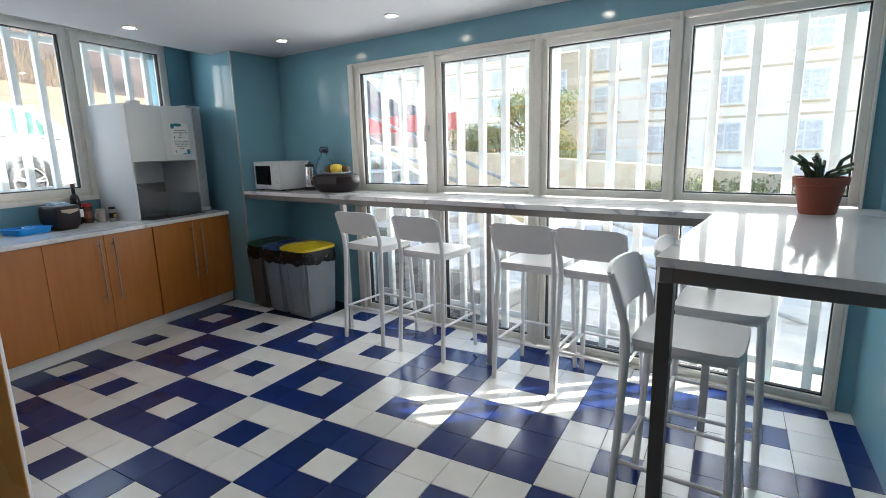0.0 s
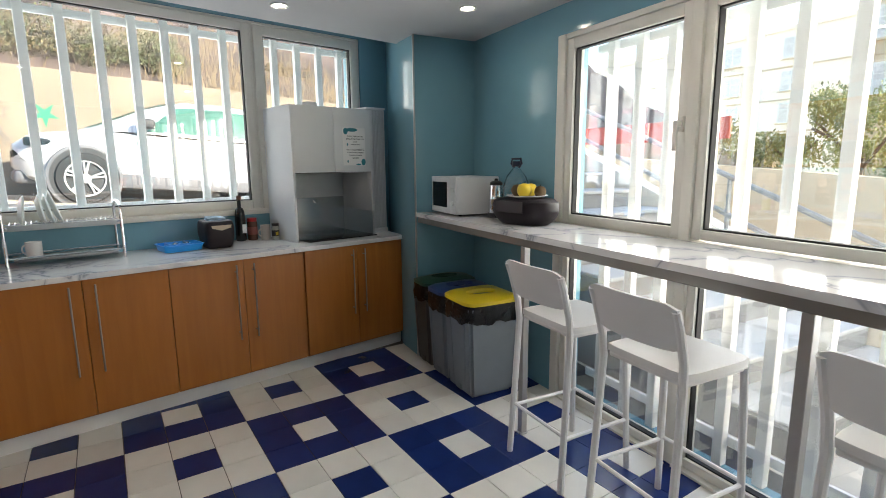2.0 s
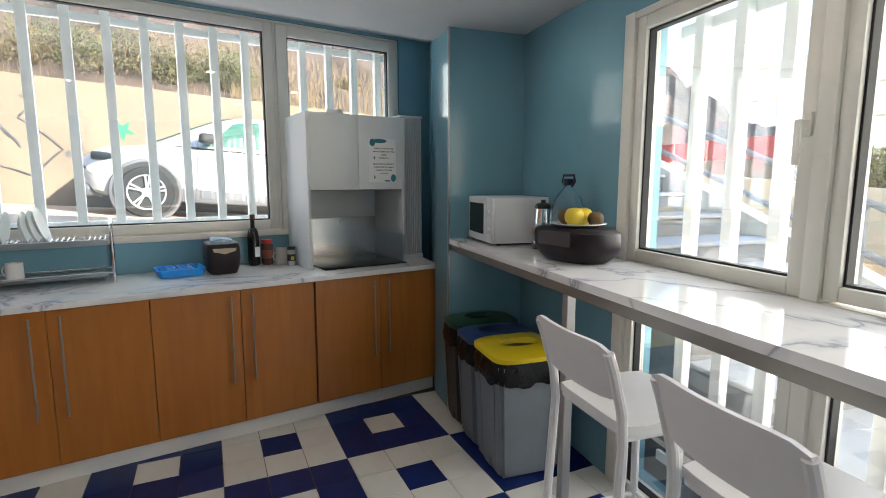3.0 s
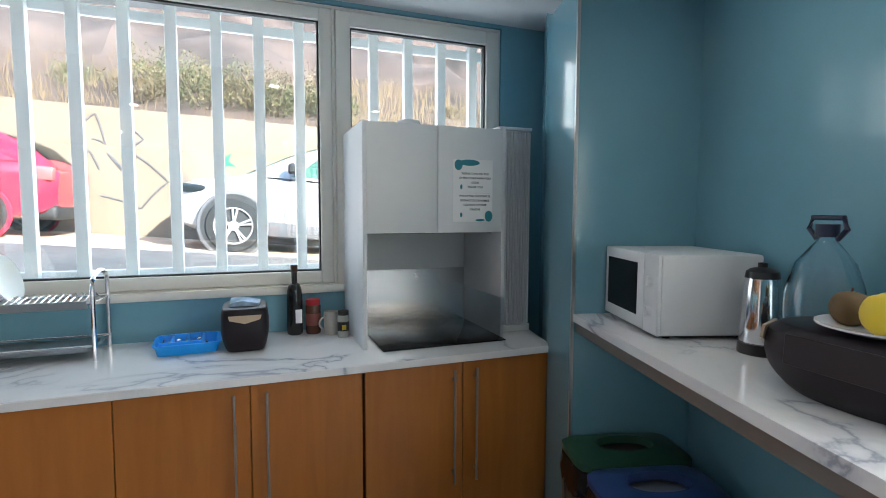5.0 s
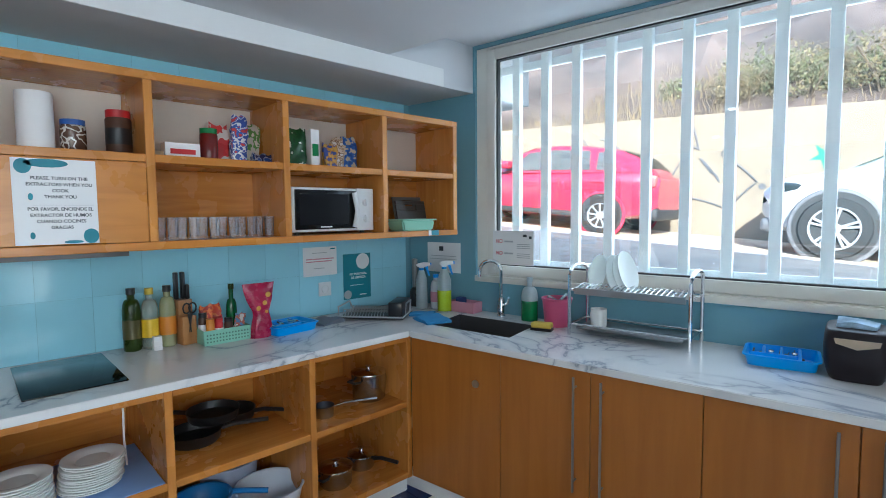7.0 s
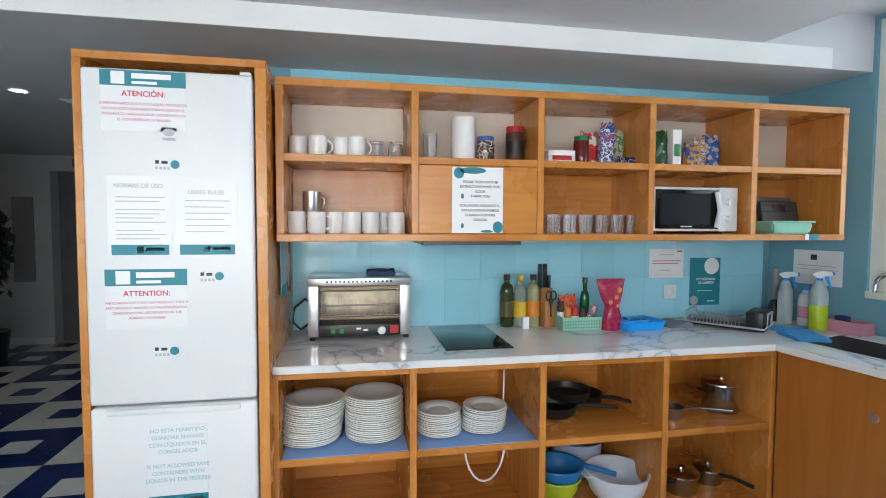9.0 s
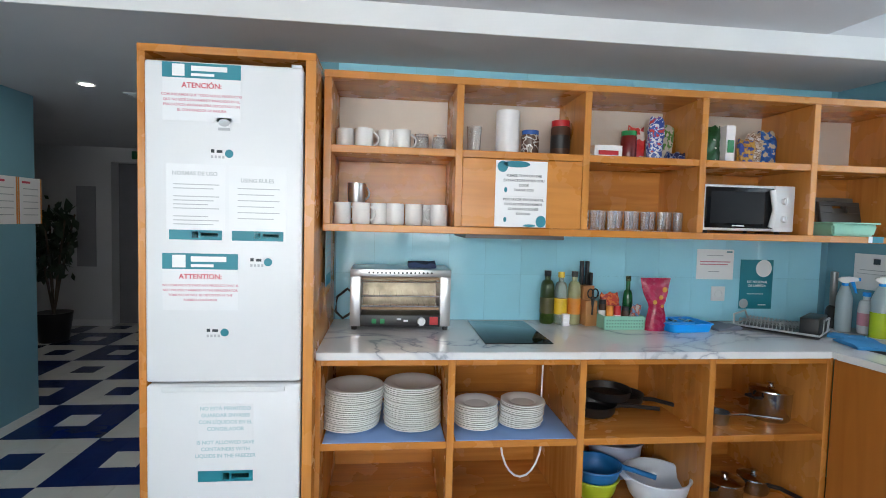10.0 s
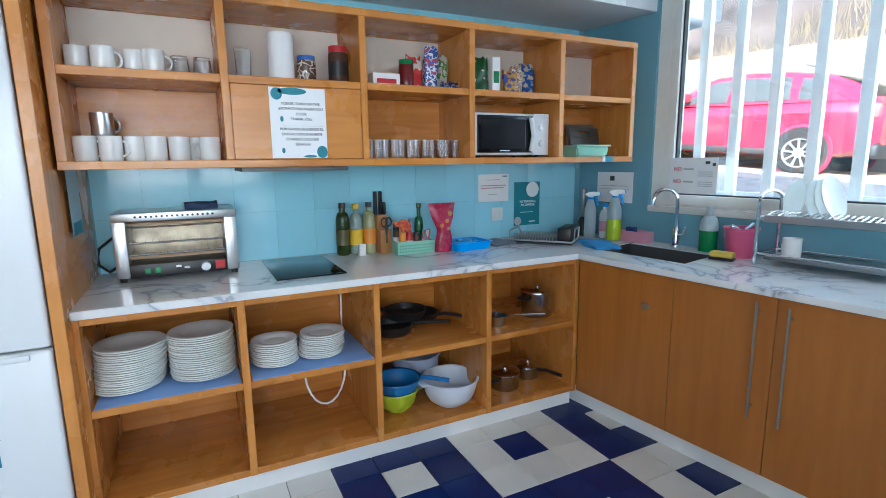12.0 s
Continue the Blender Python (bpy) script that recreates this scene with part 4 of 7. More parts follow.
# ---- kitchen base cabinets ----
def cabinet(u0, u1, doors, label, lock=False):
    c = thing("base_cabinet", KF @ pose((u0 + u1) / 2, 0, 0), label, "cabinet", "base cabinets under the window")
    h = (u1 - u0) / 2
    b = B()
    bx(b, -h + 0.002, h - 0.002, 0.041, 0.62, 0.10, 0.72 if lock else 0.868)
    part("body", b, M_OAK, c)
    for x0, x1, hx in doors:
        b = B()
        rbx(b, x0 - (u0 + u1) / 2 + 0.0015, x1 - (u0 + u1) / 2 - 0.0015, 0.02, 0.039, 0.112, 0.865, 0.0015, 1)
        d = part("door", b, M_OAK, c, "honey-coloured veneer door")
        if hx:
            b = B()
            hh = hx - (u0 + u1) / 2
            tube(b, [(hh, -0.012, 0.355), (hh, -0.012, 0.84)], 0.0052, 10)
            for z in (0.40, 0.795):
                rod(b, (hh, -0.012, z), (hh, 0.022, z), 0.004, seg=8)
            part("handle", b, M_HANDLE, d, "long brushed steel bar handle")
        elif lock:
            b = B()
            lathe(b, [(0, 0), (0.017, 0), (0.019, 0.003), (0.019, 0.008), (0.008, 0.009), (0, 0.009)], 18)
            bmesh.ops.transform(b, matrix=pose(0.75 - (u0 + u1) / 2, 0.02, 0.70, 90), verts=b.verts[:])
            part("cam_lock", b, M_STEEL, d, "round steel lock")


cabinet(0.335, 0.885, [(0.335, 0.885, 0)], "honey wood corner cabinet under the sink", True)
cabinet(0.885, 1.73, [(0.885, 1.315, 1.255), (1.315, 1.73, 1.37)], "honey wood base cabinet with two doors")
cabinet(1.73, 2.572, [(1.73, 2.16, 2.107), (2.16, 2.572, 2.217)], "honey wood base cabinet with two doors")
cabinet(2.58, 3.41, [(2.58, 2.998, 2.95), (2.998, 3.41, 3.05)], "honey wood base cabinet under the hob")
b = B()
bx(b, 0.17, 3.43, 0.085, 0.10, -0.004, 0.098)
solid("baseboard_kitchen", b, M_WHITEPAINT, "white plinth under the cabinets", "plinth", "structure", KF)
b = B()
bx(b, -3.66, -1.36, 0.245, 0.262, -0.004, 0.098)
solid("baseboard_shelf", b, M_WHITEPAINT, "white plinth under the open shelves", "plinth", "structure")

# ---- cooker hood cabinet ----
M_SATIN = mat("satin_steel", (0.52, 0.53, 0.55), 0.24, 1.0, vary=0.03, scale=3, bscale=3)
hood = thing("hood_cabinet", KF @ pose(2.95, 0.205, 0.90), "tall white laminate hood cabinet over the hob", "hood cabinet")
b = B()
rbx(b, -0.335, -0.317, 0.0, 0.455, 0.0, 0.97, 0.002)
part("side_panel", b, M_LAMINATE, hood)
b = B()
rbx(b, 0.317, 0.335, 0.0, 0.455, 0.19, 0.97, 0.002)
part("side_panel", b, M_LAMINATE, hood)
b = B()
bx(b, 0.318, 0.334, 0.0, 0.455, 0.0, 0.19)
part("splash_plate", b, M_STEEL, hood, "steel splash plate")
b = B()
bx(b, -0.317, 0.317, 0.02, 0.455, 0.952, 0.97)
part("top_panel", b, M_LAMINATE, hood)
for x0, x1 in ((-0.317, 0.0), (0.002, 0.317)):
    b = B()
    rbx(b, x0, x1, -0.001, 0.018, 0.498, 0.968, 0.002)
    part("door", b, M_LAMINATE, hood)
b = B()
bx(b, -0.317, 0.317, 0.438, 0.453, 0.0, 0.95)
part("back_panel", b, M_LAMINATE, hood)
b = B()
bx(b, -0.317, 0.312, 0.430, 0.4375, 0.0, 0.29)
part("splash_plate", b, M_SATIN, hood, "brushed steel plate")
b = B()
bx(b, -0.317, 0.317, 0.10, 0.437, 0.490, 0.530)
part("extractor", b, mat("grey_extractor", (0.28, 0.29, 0.3), 0.4, 0.5), hood, "grey metal extractor")
b = B()
lathe(b, [(0, 0), (0.055, 0), (0.055, 0.045), (0.05, 0.05), (0, 0.05)], 24, (-0.06, 0.24, 0.971))
part("duct", b, M_LAMINATE, hood, "round white duct stub")

hob = thing("hob", KF @ pose(2.975, 0.40, 0.901), "black glass induction hob in the worktop", "hob")
b = B()
rbx(b, -0.29, 0.29, -0.26, 0.25, 0.0, 0.006, 0.003)
part("glass_plate", b, M_BLACKGLASS, hob)

rad = thing("ribbed_panel", KF @ pose(3.375, 0.3, 0.9), "white ribbed panel standing on the worktop", "panel")
b = B()
rbx(b, -0.073, 0.10, 0.012, 0.30, 0.03, 0.985, 0.003)
part("panel", b, M_LAMINATE, rad)
for k in range(12):
    b = B()
    rbx(b, -0.07 + 0.0145 * k, -0.062 + 0.0145 * k, 0.0, 0.013, 0.035, 0.98, 0.003, 1)
    part("rib", b, M_LAMINATE, rad)
b = B()
rbx(b, -0.075, 0.102, -0.004, 0.30, 0.985, 1.0, 0.002)
part("cap", b, M_WHITEGOODS, rad)
b = B()
bx(b, -0.075, 0.102, -0.004, 0.30, 0.0, 0.03)
part("foot", b, M_WHITEGOODS, rad)

# ---- open shelves ----
def shelf_unit(name, label, s0, s1, xs, z0, z1, levels, front, back, skip=()):
    u = thing(name, SF @ pose(s0, 0, 0), label, "shelf")
    th = 0.030
    n = 0
    for x in xs:
        b = B()
        rbx(b, x - s0 - th / 2, x - s0 + th / 2, front, back, z0, z1, 0.002, 1)
        part("upright", b, M_OAKZ, u)
    for z in levels:
        for x0, x1 in zip(xs, xs[1:]):
            b = B()
            rbx(b, x0 - s0 + th / 2, x1 - s0 - th / 2, front + 0.003, back - 0.002, z, z + th, 0.002, 1)
            part("shelf", b, M_OAKX, u)
    return u


XU = (1.395, 1.932, 2.480, 3.010, 3.543, 4.045)
up = shelf_unit("wall_shelf", "honey wood open wall shelf full of crockery and food", 1.395, 4.045, XU, 1.415, 2.0, (1.705,), -0.268, 0.345)
for z0, z1, nm in ((2.0, 2.03, "top_board"), (1.385, 1.415, "bottom_board")):
    b = B()
    rbx(b, -0.015, 2.665, -0.27, 0.345, z0, z1, 0.002, 1)
    part(nm, b, M_OAKX, up)
M_CREAMBACK = mat("pale_back_panel", (0.66, 0.58, 0.50), 0.6, vary=0.04)
for k, (x0, x1) in enumerate(zip(XU, XU[1:])):
    b = B()
    bx(b, x0 - 1.395 + 0.016, x1 - 1.395 - 0.016, 0.06, 0.07, 1.736, 1.999)
    part("back_panel", b, M_CREAMBACK, up, "pale painted back panel")
    b = B()
    bx(b, x0 - 1.395 + 0.016, x1 - 1.395 - 0.016, 0.06, 0.07, 1.416, 1.704)
    part("back_panel", b, M_OAKX, up)
b = B()
rbx(b, 1.948 - 1.395, 2.464 - 1.395, -0.266, -0.25, 1.417, 1.703, 0.002, 1)
part("front_panel", b, M_OAKX, up, "wood panel hiding the extractor")
b = B()
bx(b, 1.97 - 1.395, 2.40 - 1.395, -0.25, 0.1, 1.368, 1.3845)
part("extractor_grille", b, M_DARKSTEEL, up, "flat grey metal extractor")

XL = (1.372, 1.920, 2.486, 3.076, 3.640)
low = shelf_unit("base_shelf", "honey wood open base shelf with pans and plates", 1.372, 3.64, XL, 0.10, 0.871, (0.10, 0.487), -0.318, 0.34)
for x0, x1 in zip(XL, XL[1:]):
    b = B()
    rbx(b, x0 - 1.372 + 0.015, x1 - 1.372 - 0.015, -0.315, 0.34, 0.840, 0.871, 0.002, 1)
    part("shelf", b, M_OAKX, low)
    b = B()
    bx(b, x0 - 1.372 + 0.016, x1 - 1.372 - 0.016, 0.30, 0.31, 0.131, 0.839)
    part("back_panel", b, M_OAKX, low)

# ---- fridge ----
surround = thing("fridge_surround", SF @ pose(0.735, 0, 0), "honey wood panel housing around the fridge", "fridge housing")
for x0, x1 in ((0.0, 0.028), (0.594, 0.632)):
    b = B()
    rbx(b, x0, x1, -0.405, 0.345, 0.0, 2.02, 0.002, 1)
    part("side_panel", b, M_OAKZ, surround)
b = B()
rbx(b, 0.0, 0.632, -0.405, 0.345, 2.02, 2.048, 0.002, 1)
part("top_panel", b, M_OAKX, surround)

fridge = thing("fridge", SF @ pose(0.767, 0, 0) @ Matrix.Diagonal((0.965, 1, 1, 1)), "tall white fridge freezer covered with notices", "fridge")
b = B()
rbx(b, 0.006, 0.57, -0.36, 0.30, 0.03, 1.985, 0.006)
part("body", b, M_WHITEGOODS, fridge)
for z0, z1, nm in ((0.812, 1.988, "fridge_door"), (0.05, 0.803, "freezer_door")):
    b = B()
    rbx(b, 0.0, 0.576, -0.423, -0.362, z0, z1, 0.012, 3)
    part(nm, b, M_WHITEGOODS, fridge)
b = B()
rbx(b, 0.06, 0.52, -0.437, -0.424, 0.778, 0.800, 0.006)
part("grip", b, M_LAMINATE, fridge, "recessed grip along the freezer door")
for x in (0.05, 0.52):
    b = B()
    lathe(b, [(0, 0), (0.02, 0), (0.02, 0.04), (0, 0.04)], 12, (x, -0.3, -0.003))
    part("foot", b, M_BLACK, fridge)
b = B()
rbx(b, 0.53, 0.57, -0.41, -0.37, 1.988, 2.0, 0.004)
part("hinge", b, M_WHITEGOODS, fridge)

# ---- bar and peninsula ----
M_BARRAIL = mat("steel_bar_rail", (0.22, 0.21, 0.20), 0.38, 0.6, vary=0.1, scale=4)
bar = thing("bar_counter", BF, "marble bar counter on a steel frame along the windows", "bar counter")
b = B()
poly = [(-4.085, 2.905), (-0.175, 2.905), (-0.175, 1.76), (0.485, 1.70), (0.50, 3.384), (-4.085, 3.384)]
prism(b, poly, 1.072, 1.102)
part("marble_top", b, M_MARBLE, bar)
b = B()
rbx(b, -4.085, -0.16, 2.915, 2.95, 1.03, 1.071, 0.002, 1)
part("front_rail", b, M_BARRAIL, bar, "grey steel rail")
b = B()
rbx(b, -0.165, -0.125, 1.775, 2.949, 1.02, 1.071, 0.002, 1)
rbx(b, -0.124, 0.485, 1.775, 1.815, 1.02, 1.071, 0.002, 1)
part("end_rail", b, M_BARRAIL, bar, "grey steel rail")
b = B()
rbx(b, -0.168, -0.122, 1.772, 1.818, -0.002, 1.019, 0.002, 1)
part("leg", b, M_DARKSTEEL, bar)
M_POST = mat("steel_post", (0.42, 0.42, 0.42), 0.35, 0.7)
for a, d in ((-2.80, 2.935), (-1.457, 2.935), (-0.14, 2.80)):
    b = B()
    rbx(b, a - 0.018, a + 0.018, d - 0.018, d + 0.018, -0.002, 1.029 if d > 2.9 else 1.019, 0.002, 1)
    lathe(b, [(0, 0), (0.03, 0), (0.03, 0.006), (0, 0.006)], 14, (a, d, -0.001))
    part("leg", b, M_POST, bar, "square steel post")

# ---- bar stools ----
def build_stool(m):
    s = thing("bar_stool", m, "white plastic bar stool with low curved back", "bar stool", "stools along the bar")
    b = B()
    t = bmesh.new()
    bx(t, -0.185, 0.185, -0.17, 0.19, 0.725, 0.752)
    bmesh.ops.subdivide_edges(t, edges=t.edges[:], cuts=5, use_grid_fill=True)
    for v in t.verts:
        v.co.z -= 0.012 * max(0, 1 - (v.co.x / 0.17) ** 2) * max(0, 1 - (v.co.y / 0.17) ** 2)
        k = (abs(v.co.x) / 0.185) ** 6 * (abs(v.co.y) / 0.18) ** 6
        v.co.x *= 1 - 0.07 * min(1, k)
        v.co.y *= 1 - 0.07 * min(1, k)
    join(b, t)
    rbx(b, -0.175, 0.175, -0.16, 0.18, 0.70, 0.727, 0.01)
    part("seat", b, M_STOOL, s)
    b = B()
    nx, nz = 12, 6
    grid = [[None] * (nx + 1) for _ in range(nz + 1)]
    front = [[None] * (nx + 1) for _ in range(nz + 1)]
    for j in range(nz + 1):
        for i in range(nx + 1):
            fx = 2 * i / nx - 1
            fz = j / nz
            edge = 0.012 * (abs(fx) ** 8) * (1 if fz > 0.5 else -1) * abs(2 * fz - 1) ** 3
            z = 0.835 + 0.175 * fz - edge * 1.5
            y = -0.205 - 0.05 * (fz) - 0.028 * (1 - fx * fx)
            x = 0.195 * fx
            grid[j][i] = b.verts.new((x, y, z))
            front[j][i] = b.verts.new((x, y + 0.014, z))
    for j in range(nz):
        for i in range(nx):
            b.faces.new((grid[j][i], grid[j][i + 1], grid[j + 1][i + 1], grid[j + 1][i]))
            b.faces.new((front[j][i], front[j + 1][i], front[j + 1][i + 1], front[j][i + 1]))
    for i in range(nx):
        b.faces.new((grid[0][i], front[0][i], front[0][i + 1], grid[0][i + 1]))
        b.faces.new((grid[nz][i], grid[nz][i + 1], front[nz][i + 1], front[nz][i]))
    for j in range(nz):
        b.faces.new((grid[j][0], grid[j + 1][0], front[j + 1][0], front[j][0]))
        b.faces.new((grid[j][nx], front[j][nx], front[j + 1][nx], grid[j + 1][nx]))
    part("backrest", b, M_STOOL, s)
    for sx in (-1, 1):
        b = B()
        tube(b, [(sx * 0.195, -0.215, 0.0), (sx * 0.188, -0.195, 0.35), (sx * 0.182, -0.178, 0.70), (sx * 0.184, -0.188, 0.80), (sx * 0.188, -0.225, 0.93), (sx * 0.188, -0.245, 0.985)], 0.0155, 10)
        part("leg", b, M_STOOL, s, "rear leg rising into the back")
        b = B()
        tube(b, [(sx * 0.192, 0.195, 0.0), (sx * 0.180, 0.180, 0.35), (sx * 0.168, 0.163, 0.715)], 0.0145, 10)
        part("leg", b, M_STOOL, s)
        b = B()
        tube(b, [(sx * 0.189, -0.199, 0.25), (sx * 0.184, 0.184, 0.25)], 0.009, 8)
        part("footrest", b, M_STOOL, s)
    for y, z in ((-0.197, 0.26), (0.185, 0.26)):
        b = B()
        tube(b, [(-0.185, y, z), (0.185, y, z)], 0.009, 8)
        part("footrest", b, M_STOOL, s)
    return s


stool = build_stool(BF @ pose(-2.485, 2.985, 0))
for a, d, r in ((-1.925, 2.985, -1), (-1.145, 2.985, 1.5), (-0.725, 2.98, -2), (-0.12, 2.12, -90), (-0.08, 2.62, -88)):
    copy_thing(stool, BF @ pose(a, d, 0, 0, 0, r))

# ---- bins ----
M_BAGBLACK = mat("black_bin_bag", (0.006, 0.006, 0.007), 0.25, vary=0.3, spec=0.4, bump=0.9, bscale=30)
def bin_(a, d, colour, lid_label, label, w=0.25, dep=0.37, h=0.58, grey=M_GREYBIN):
    s = thing("recycling_bin", BF @ pose(a, d, 0), label, "bin", "recycling bins under the bar")
    b = B()
    t = bmesh.new()
    vs = bx(t, -w / 2, w / 2, -dep / 2, dep / 2, 0.0, h)
    for v in vs:
        if v.co.z < 0.1:
            v.co.x *= 0.86
            v.co.y *= 0.86
    bmesh.ops.bevel(t, geom=t.edges[:], offset=0.02, segments=3, affect="EDGES")
    join(b, t)
    rbx(b, -0.035, 0.035, -dep * 0.455, -dep * 0.43, 0.02, 0.06, 0.004)
    part("body", b, grey, s)
    b = B()
    for x in (-0.09, 0.09):
        t = bmesh.new()
        vs = bx(t, x - 0.012, x + 0.012, -dep * 0.505, -dep * 0.47, 0.05, h - 0.10)
        for v in vs:
            if v.co.z < 0.1:
                v.co.y += dep * 0.06
                v.co.x *= 0.86
        join(b, t)
    part("rib", b, grey, s)
    b = B()
    n = 40
    rings = []
    for k, (off, z) in enumerate(((0.004, h + 0.005), (0.014, h - 0.005), (0.018, h - 0.065), (0.012, h - 0.115), (-0.004, h - 0.11))):
        ring = []
        for i in range(n):
            th = 2 * math.pi * i / n
            cx, cy = math.cos(th), math.sin(th)
            e = 5
            rr = 1 / ((abs(cx) ** e + abs(cy) ** e) ** (1 / e))
            wob = (0.010 * math.sin(7 * th + a * 9) + 0.007 * math.sin(13 * th + 1)) if k in (2, 3) else 0
            ring.append(b.verts.new(((w / 2 + off) * cx * rr, (dep / 2 + off) * cy * rr, z + wob)))
        rings.append(ring)
    for r0, r1 in zip(rings, rings[1:]):
        for i in range(n):
            b.faces.new((r0[i], r0[(i + 1) % n], r1[(i + 1) % n], r1[i]))
    part("bin_bag", b, M_BAGBLACK, s, "crumpled black bin bag over the rim")
    b = B()
    # lid: a frame around an oblong opening, raised in the middle
    n = 40
    loops = []
    for sx, sy, z in ((w / 2 + 0.012, dep / 2 + 0.012, h), (w / 2 + 0.012, dep / 2 + 0.012, h + 0.022), (w / 2 - 0.02, dep / 2 - 0.02, h + 0.04), (0.062, 0.105, h + 0.045), (0.056, 0.098, h + 0.018)):
        ring = []
        for i in range(n):
            th = 2 * math.pi * (i + 0.5) / n
            cx, cy = math.cos(th), math.sin(th)
            e = 6 if sx > 0.1 else 2.2
            rr = 1 / ((abs(cx) ** e + abs(cy) ** e) ** (1 / e))
            ring.append(b.verts.new((sx * cx * rr, sy * cy * rr, z)))
        loops.append(ring)
    for r0, r1 in zip(loops, loops[1:]):
        for i in range(n):
            b.faces.new((r0[i], r0[(i + 1) % n], r1[(i + 1) % n], r1[i]))
    part("lid", b, colour, s, lid_label)


M_YELLOW = mat("yellow_plastic", (0.62, 0.47, 0.01), 0.4)
bin_(-3.41, 3.045, M_YELLOW, "yellow lid with oblong opening", "grey recycling bin with a yellow lid", 0.345, 0.37, 0.60)
bin_(-3.70, 3.05, mat("blue_lid", (0.012, 0.035, 0.13), 0.4), "dark blue lid", "grey recycling bin with a dark blue lid", 0.25, 0.38, 0.59)
bin_(-3.95, 3.06, mat("green_lid", (0.01, 0.055, 0.03), 0.4), "dark green lid", "dark grey recycling bin with a green lid", 0.23, 0.40, 0.60, mat("brown_grey_bin", (0.07, 0.065, 0.06), 0.5))

# ---- ceiling lamps ----
def downlight(x, y, z):
    s = thing("ceiling_downlight", pose(x, y, z), "small round recessed ceiling spotlight, lit", "ceiling lamp", "ceiling spotlights")
    b = B()
    lathe(b, [(0.052, 0.0), (0.052, -0.006), (0.046, -0.009), (0.036, -0.004), (0.034, 0.0)], 24)
    part("ring", b, M_WHITEGOODS, s)
    b = B()
    lathe(b, [(0, -0.0035), (0.033, -0.0035)], 20)
    part("bulb", b, M_LAMP, s, "glowing bulb")
    lamp = new("spot", bpy.data.lights.new("spot", "SPOT"))
    lamp.data.energy, lamp.data.spot_size, lamp.data.spot_blend = SPOT_W, radians(150), 0.8
    lamp.data.shadow_soft_size, lamp.data.color = 0.04, (1.0, 0.90, 0.76)
    lamp.matrix_basis = pose(x, y, z - 0.03)


# The last two, out of view, are invented to brighten the shelf wall.
for x, y in ((-3.58, 2.37), (-3.06, 3.30), (-1.88, 3.16), (-0.72, 3.02), (-2.4, 1.5), (-0.7, 1.3)):
    downlight(x, y, CEIL)
downlight(0.26, -1.1, LOW)
downlight(2.0, -2.6, LOW)
b = B()
for k in range(5):
    bx(b, -0.10, 0.10, -0.05 + 0.022 * k, -0.038 + 0.022 * k, -0.006, -0.001)
for q in ((-0.115, 0.115, -0.065, -0.052), (-0.115, 0.115, 0.052, 0.065), (-0.115, -0.10, -0.052, 0.052), (0.10, 0.115, -0.052, 0.052)):
    bx(b, *q, -0.008, -0.0005)
solid("ceiling_vent", b, M_LAMINATE, "grey slatted vent in the hall ceiling", "vent", "", pose(0.02, -1.35, LOW))

# ---- floor tiles ----
def tile_mesh(name, material):
    t = bmesh.new()
    bx(t, -0.0983, 0.0983, -0.0983, 0.0983, -0.006, 0.0)
    top = [e for e in t.edges if all(v.co.z > -0.001 for v in e.verts)]
    bmesh.ops.bevel(t, geom=top, offset=0.0012, segments=1, affect="EDGES")
    return finish(t, name, material, False)


def navy(i, j):
    """True for a navy tile: blocks of three by three, with a centre of the other colour."""
    block = (i // 3 + j // 3) % 2 == 0
    return block != (i % 3 == 1 and j % 3 == 1)


def inside(x, y):
    if x > EAST + 0.02:
        return y < -1.5 and x < 3.5
    if y < -0.36 and x < -3.1:
        return False
    return -4.5 < y and y < 3.52 - 0.11 * x and x > -3.85 - 0.134 * y
T_NAVY, T_CREAM = tile_mesh("tile", M_NAVY), tile_mesh("tile", M_CREAM)
rest = {True: bmesh.new(), False: bmesh.new()}
for i in range(-9, 30):
    for j in range(-33, 12):
        x, y = -2.25 + 0.2 * i + 0.1, 2.0 + 0.2 * j + 0.1
        if not inside(x, y):
            continue
        if -3.9 < x < -0.25 and 0.2 < y < 3.3:
            ob = new("tile", T_NAVY if navy(i, j) else T_CREAM)
            ob.parent = floor
            ob.location = (x, y, 0)
        else:
            bx(rest[navy(i, j)], x - 0.0983, x + 0.0983, y - 0.0983, y + 0.0983, -0.006, 0.0)
for k, material in ((True, M_NAVY), (False, M_CREAM)):
    ob = part("far_tiles", rest[k], material, floor)
    ob["kind"] = "stuff"

# ---- small things: shared builders ----
M_CHINA = mat("white_china", (0.72, 0.72, 0.71), 0.2, vary=0.02)
M_GLASSWARE = glass_mat("drinking_glass", (0.93, 0.95, 0.96), 0.05)
M_GLASSWARE.node_tree.nodes["Principled BSDF"].inputs["Transmission Weight"].default_value = 0.92
M_PAPER = mat("white_paper", (0.79, 0.79, 0.80), 0.6, vary=0.03)
M_TEAL = mat("teal_print", (0.015, 0.20, 0.26), 0.45, vary=0.05)
M_INK = mat("dark_ink", (0.03, 0.04, 0.05), 0.6)
M_REDINK = mat("red_ink", (0.55, 0.06, 0.10), 0.6)
M_PINKINK = mat("pink_ink", (0.55, 0.22, 0.28), 0.6)
M_GREYINK = mat("grey_ink", (0.42, 0.44, 0.46), 0.6)
M_PALEINK = mat("pale_blue_ink", (0.38, 0.52, 0.56), 0.6)
M_BLUEPLASTIC = mat("bright_blue_plastic", (0.012, 0.33, 0.88), 0.3)
M_REDLID = mat("red_plastic", (0.45, 0.015, 0.02), 0.35)
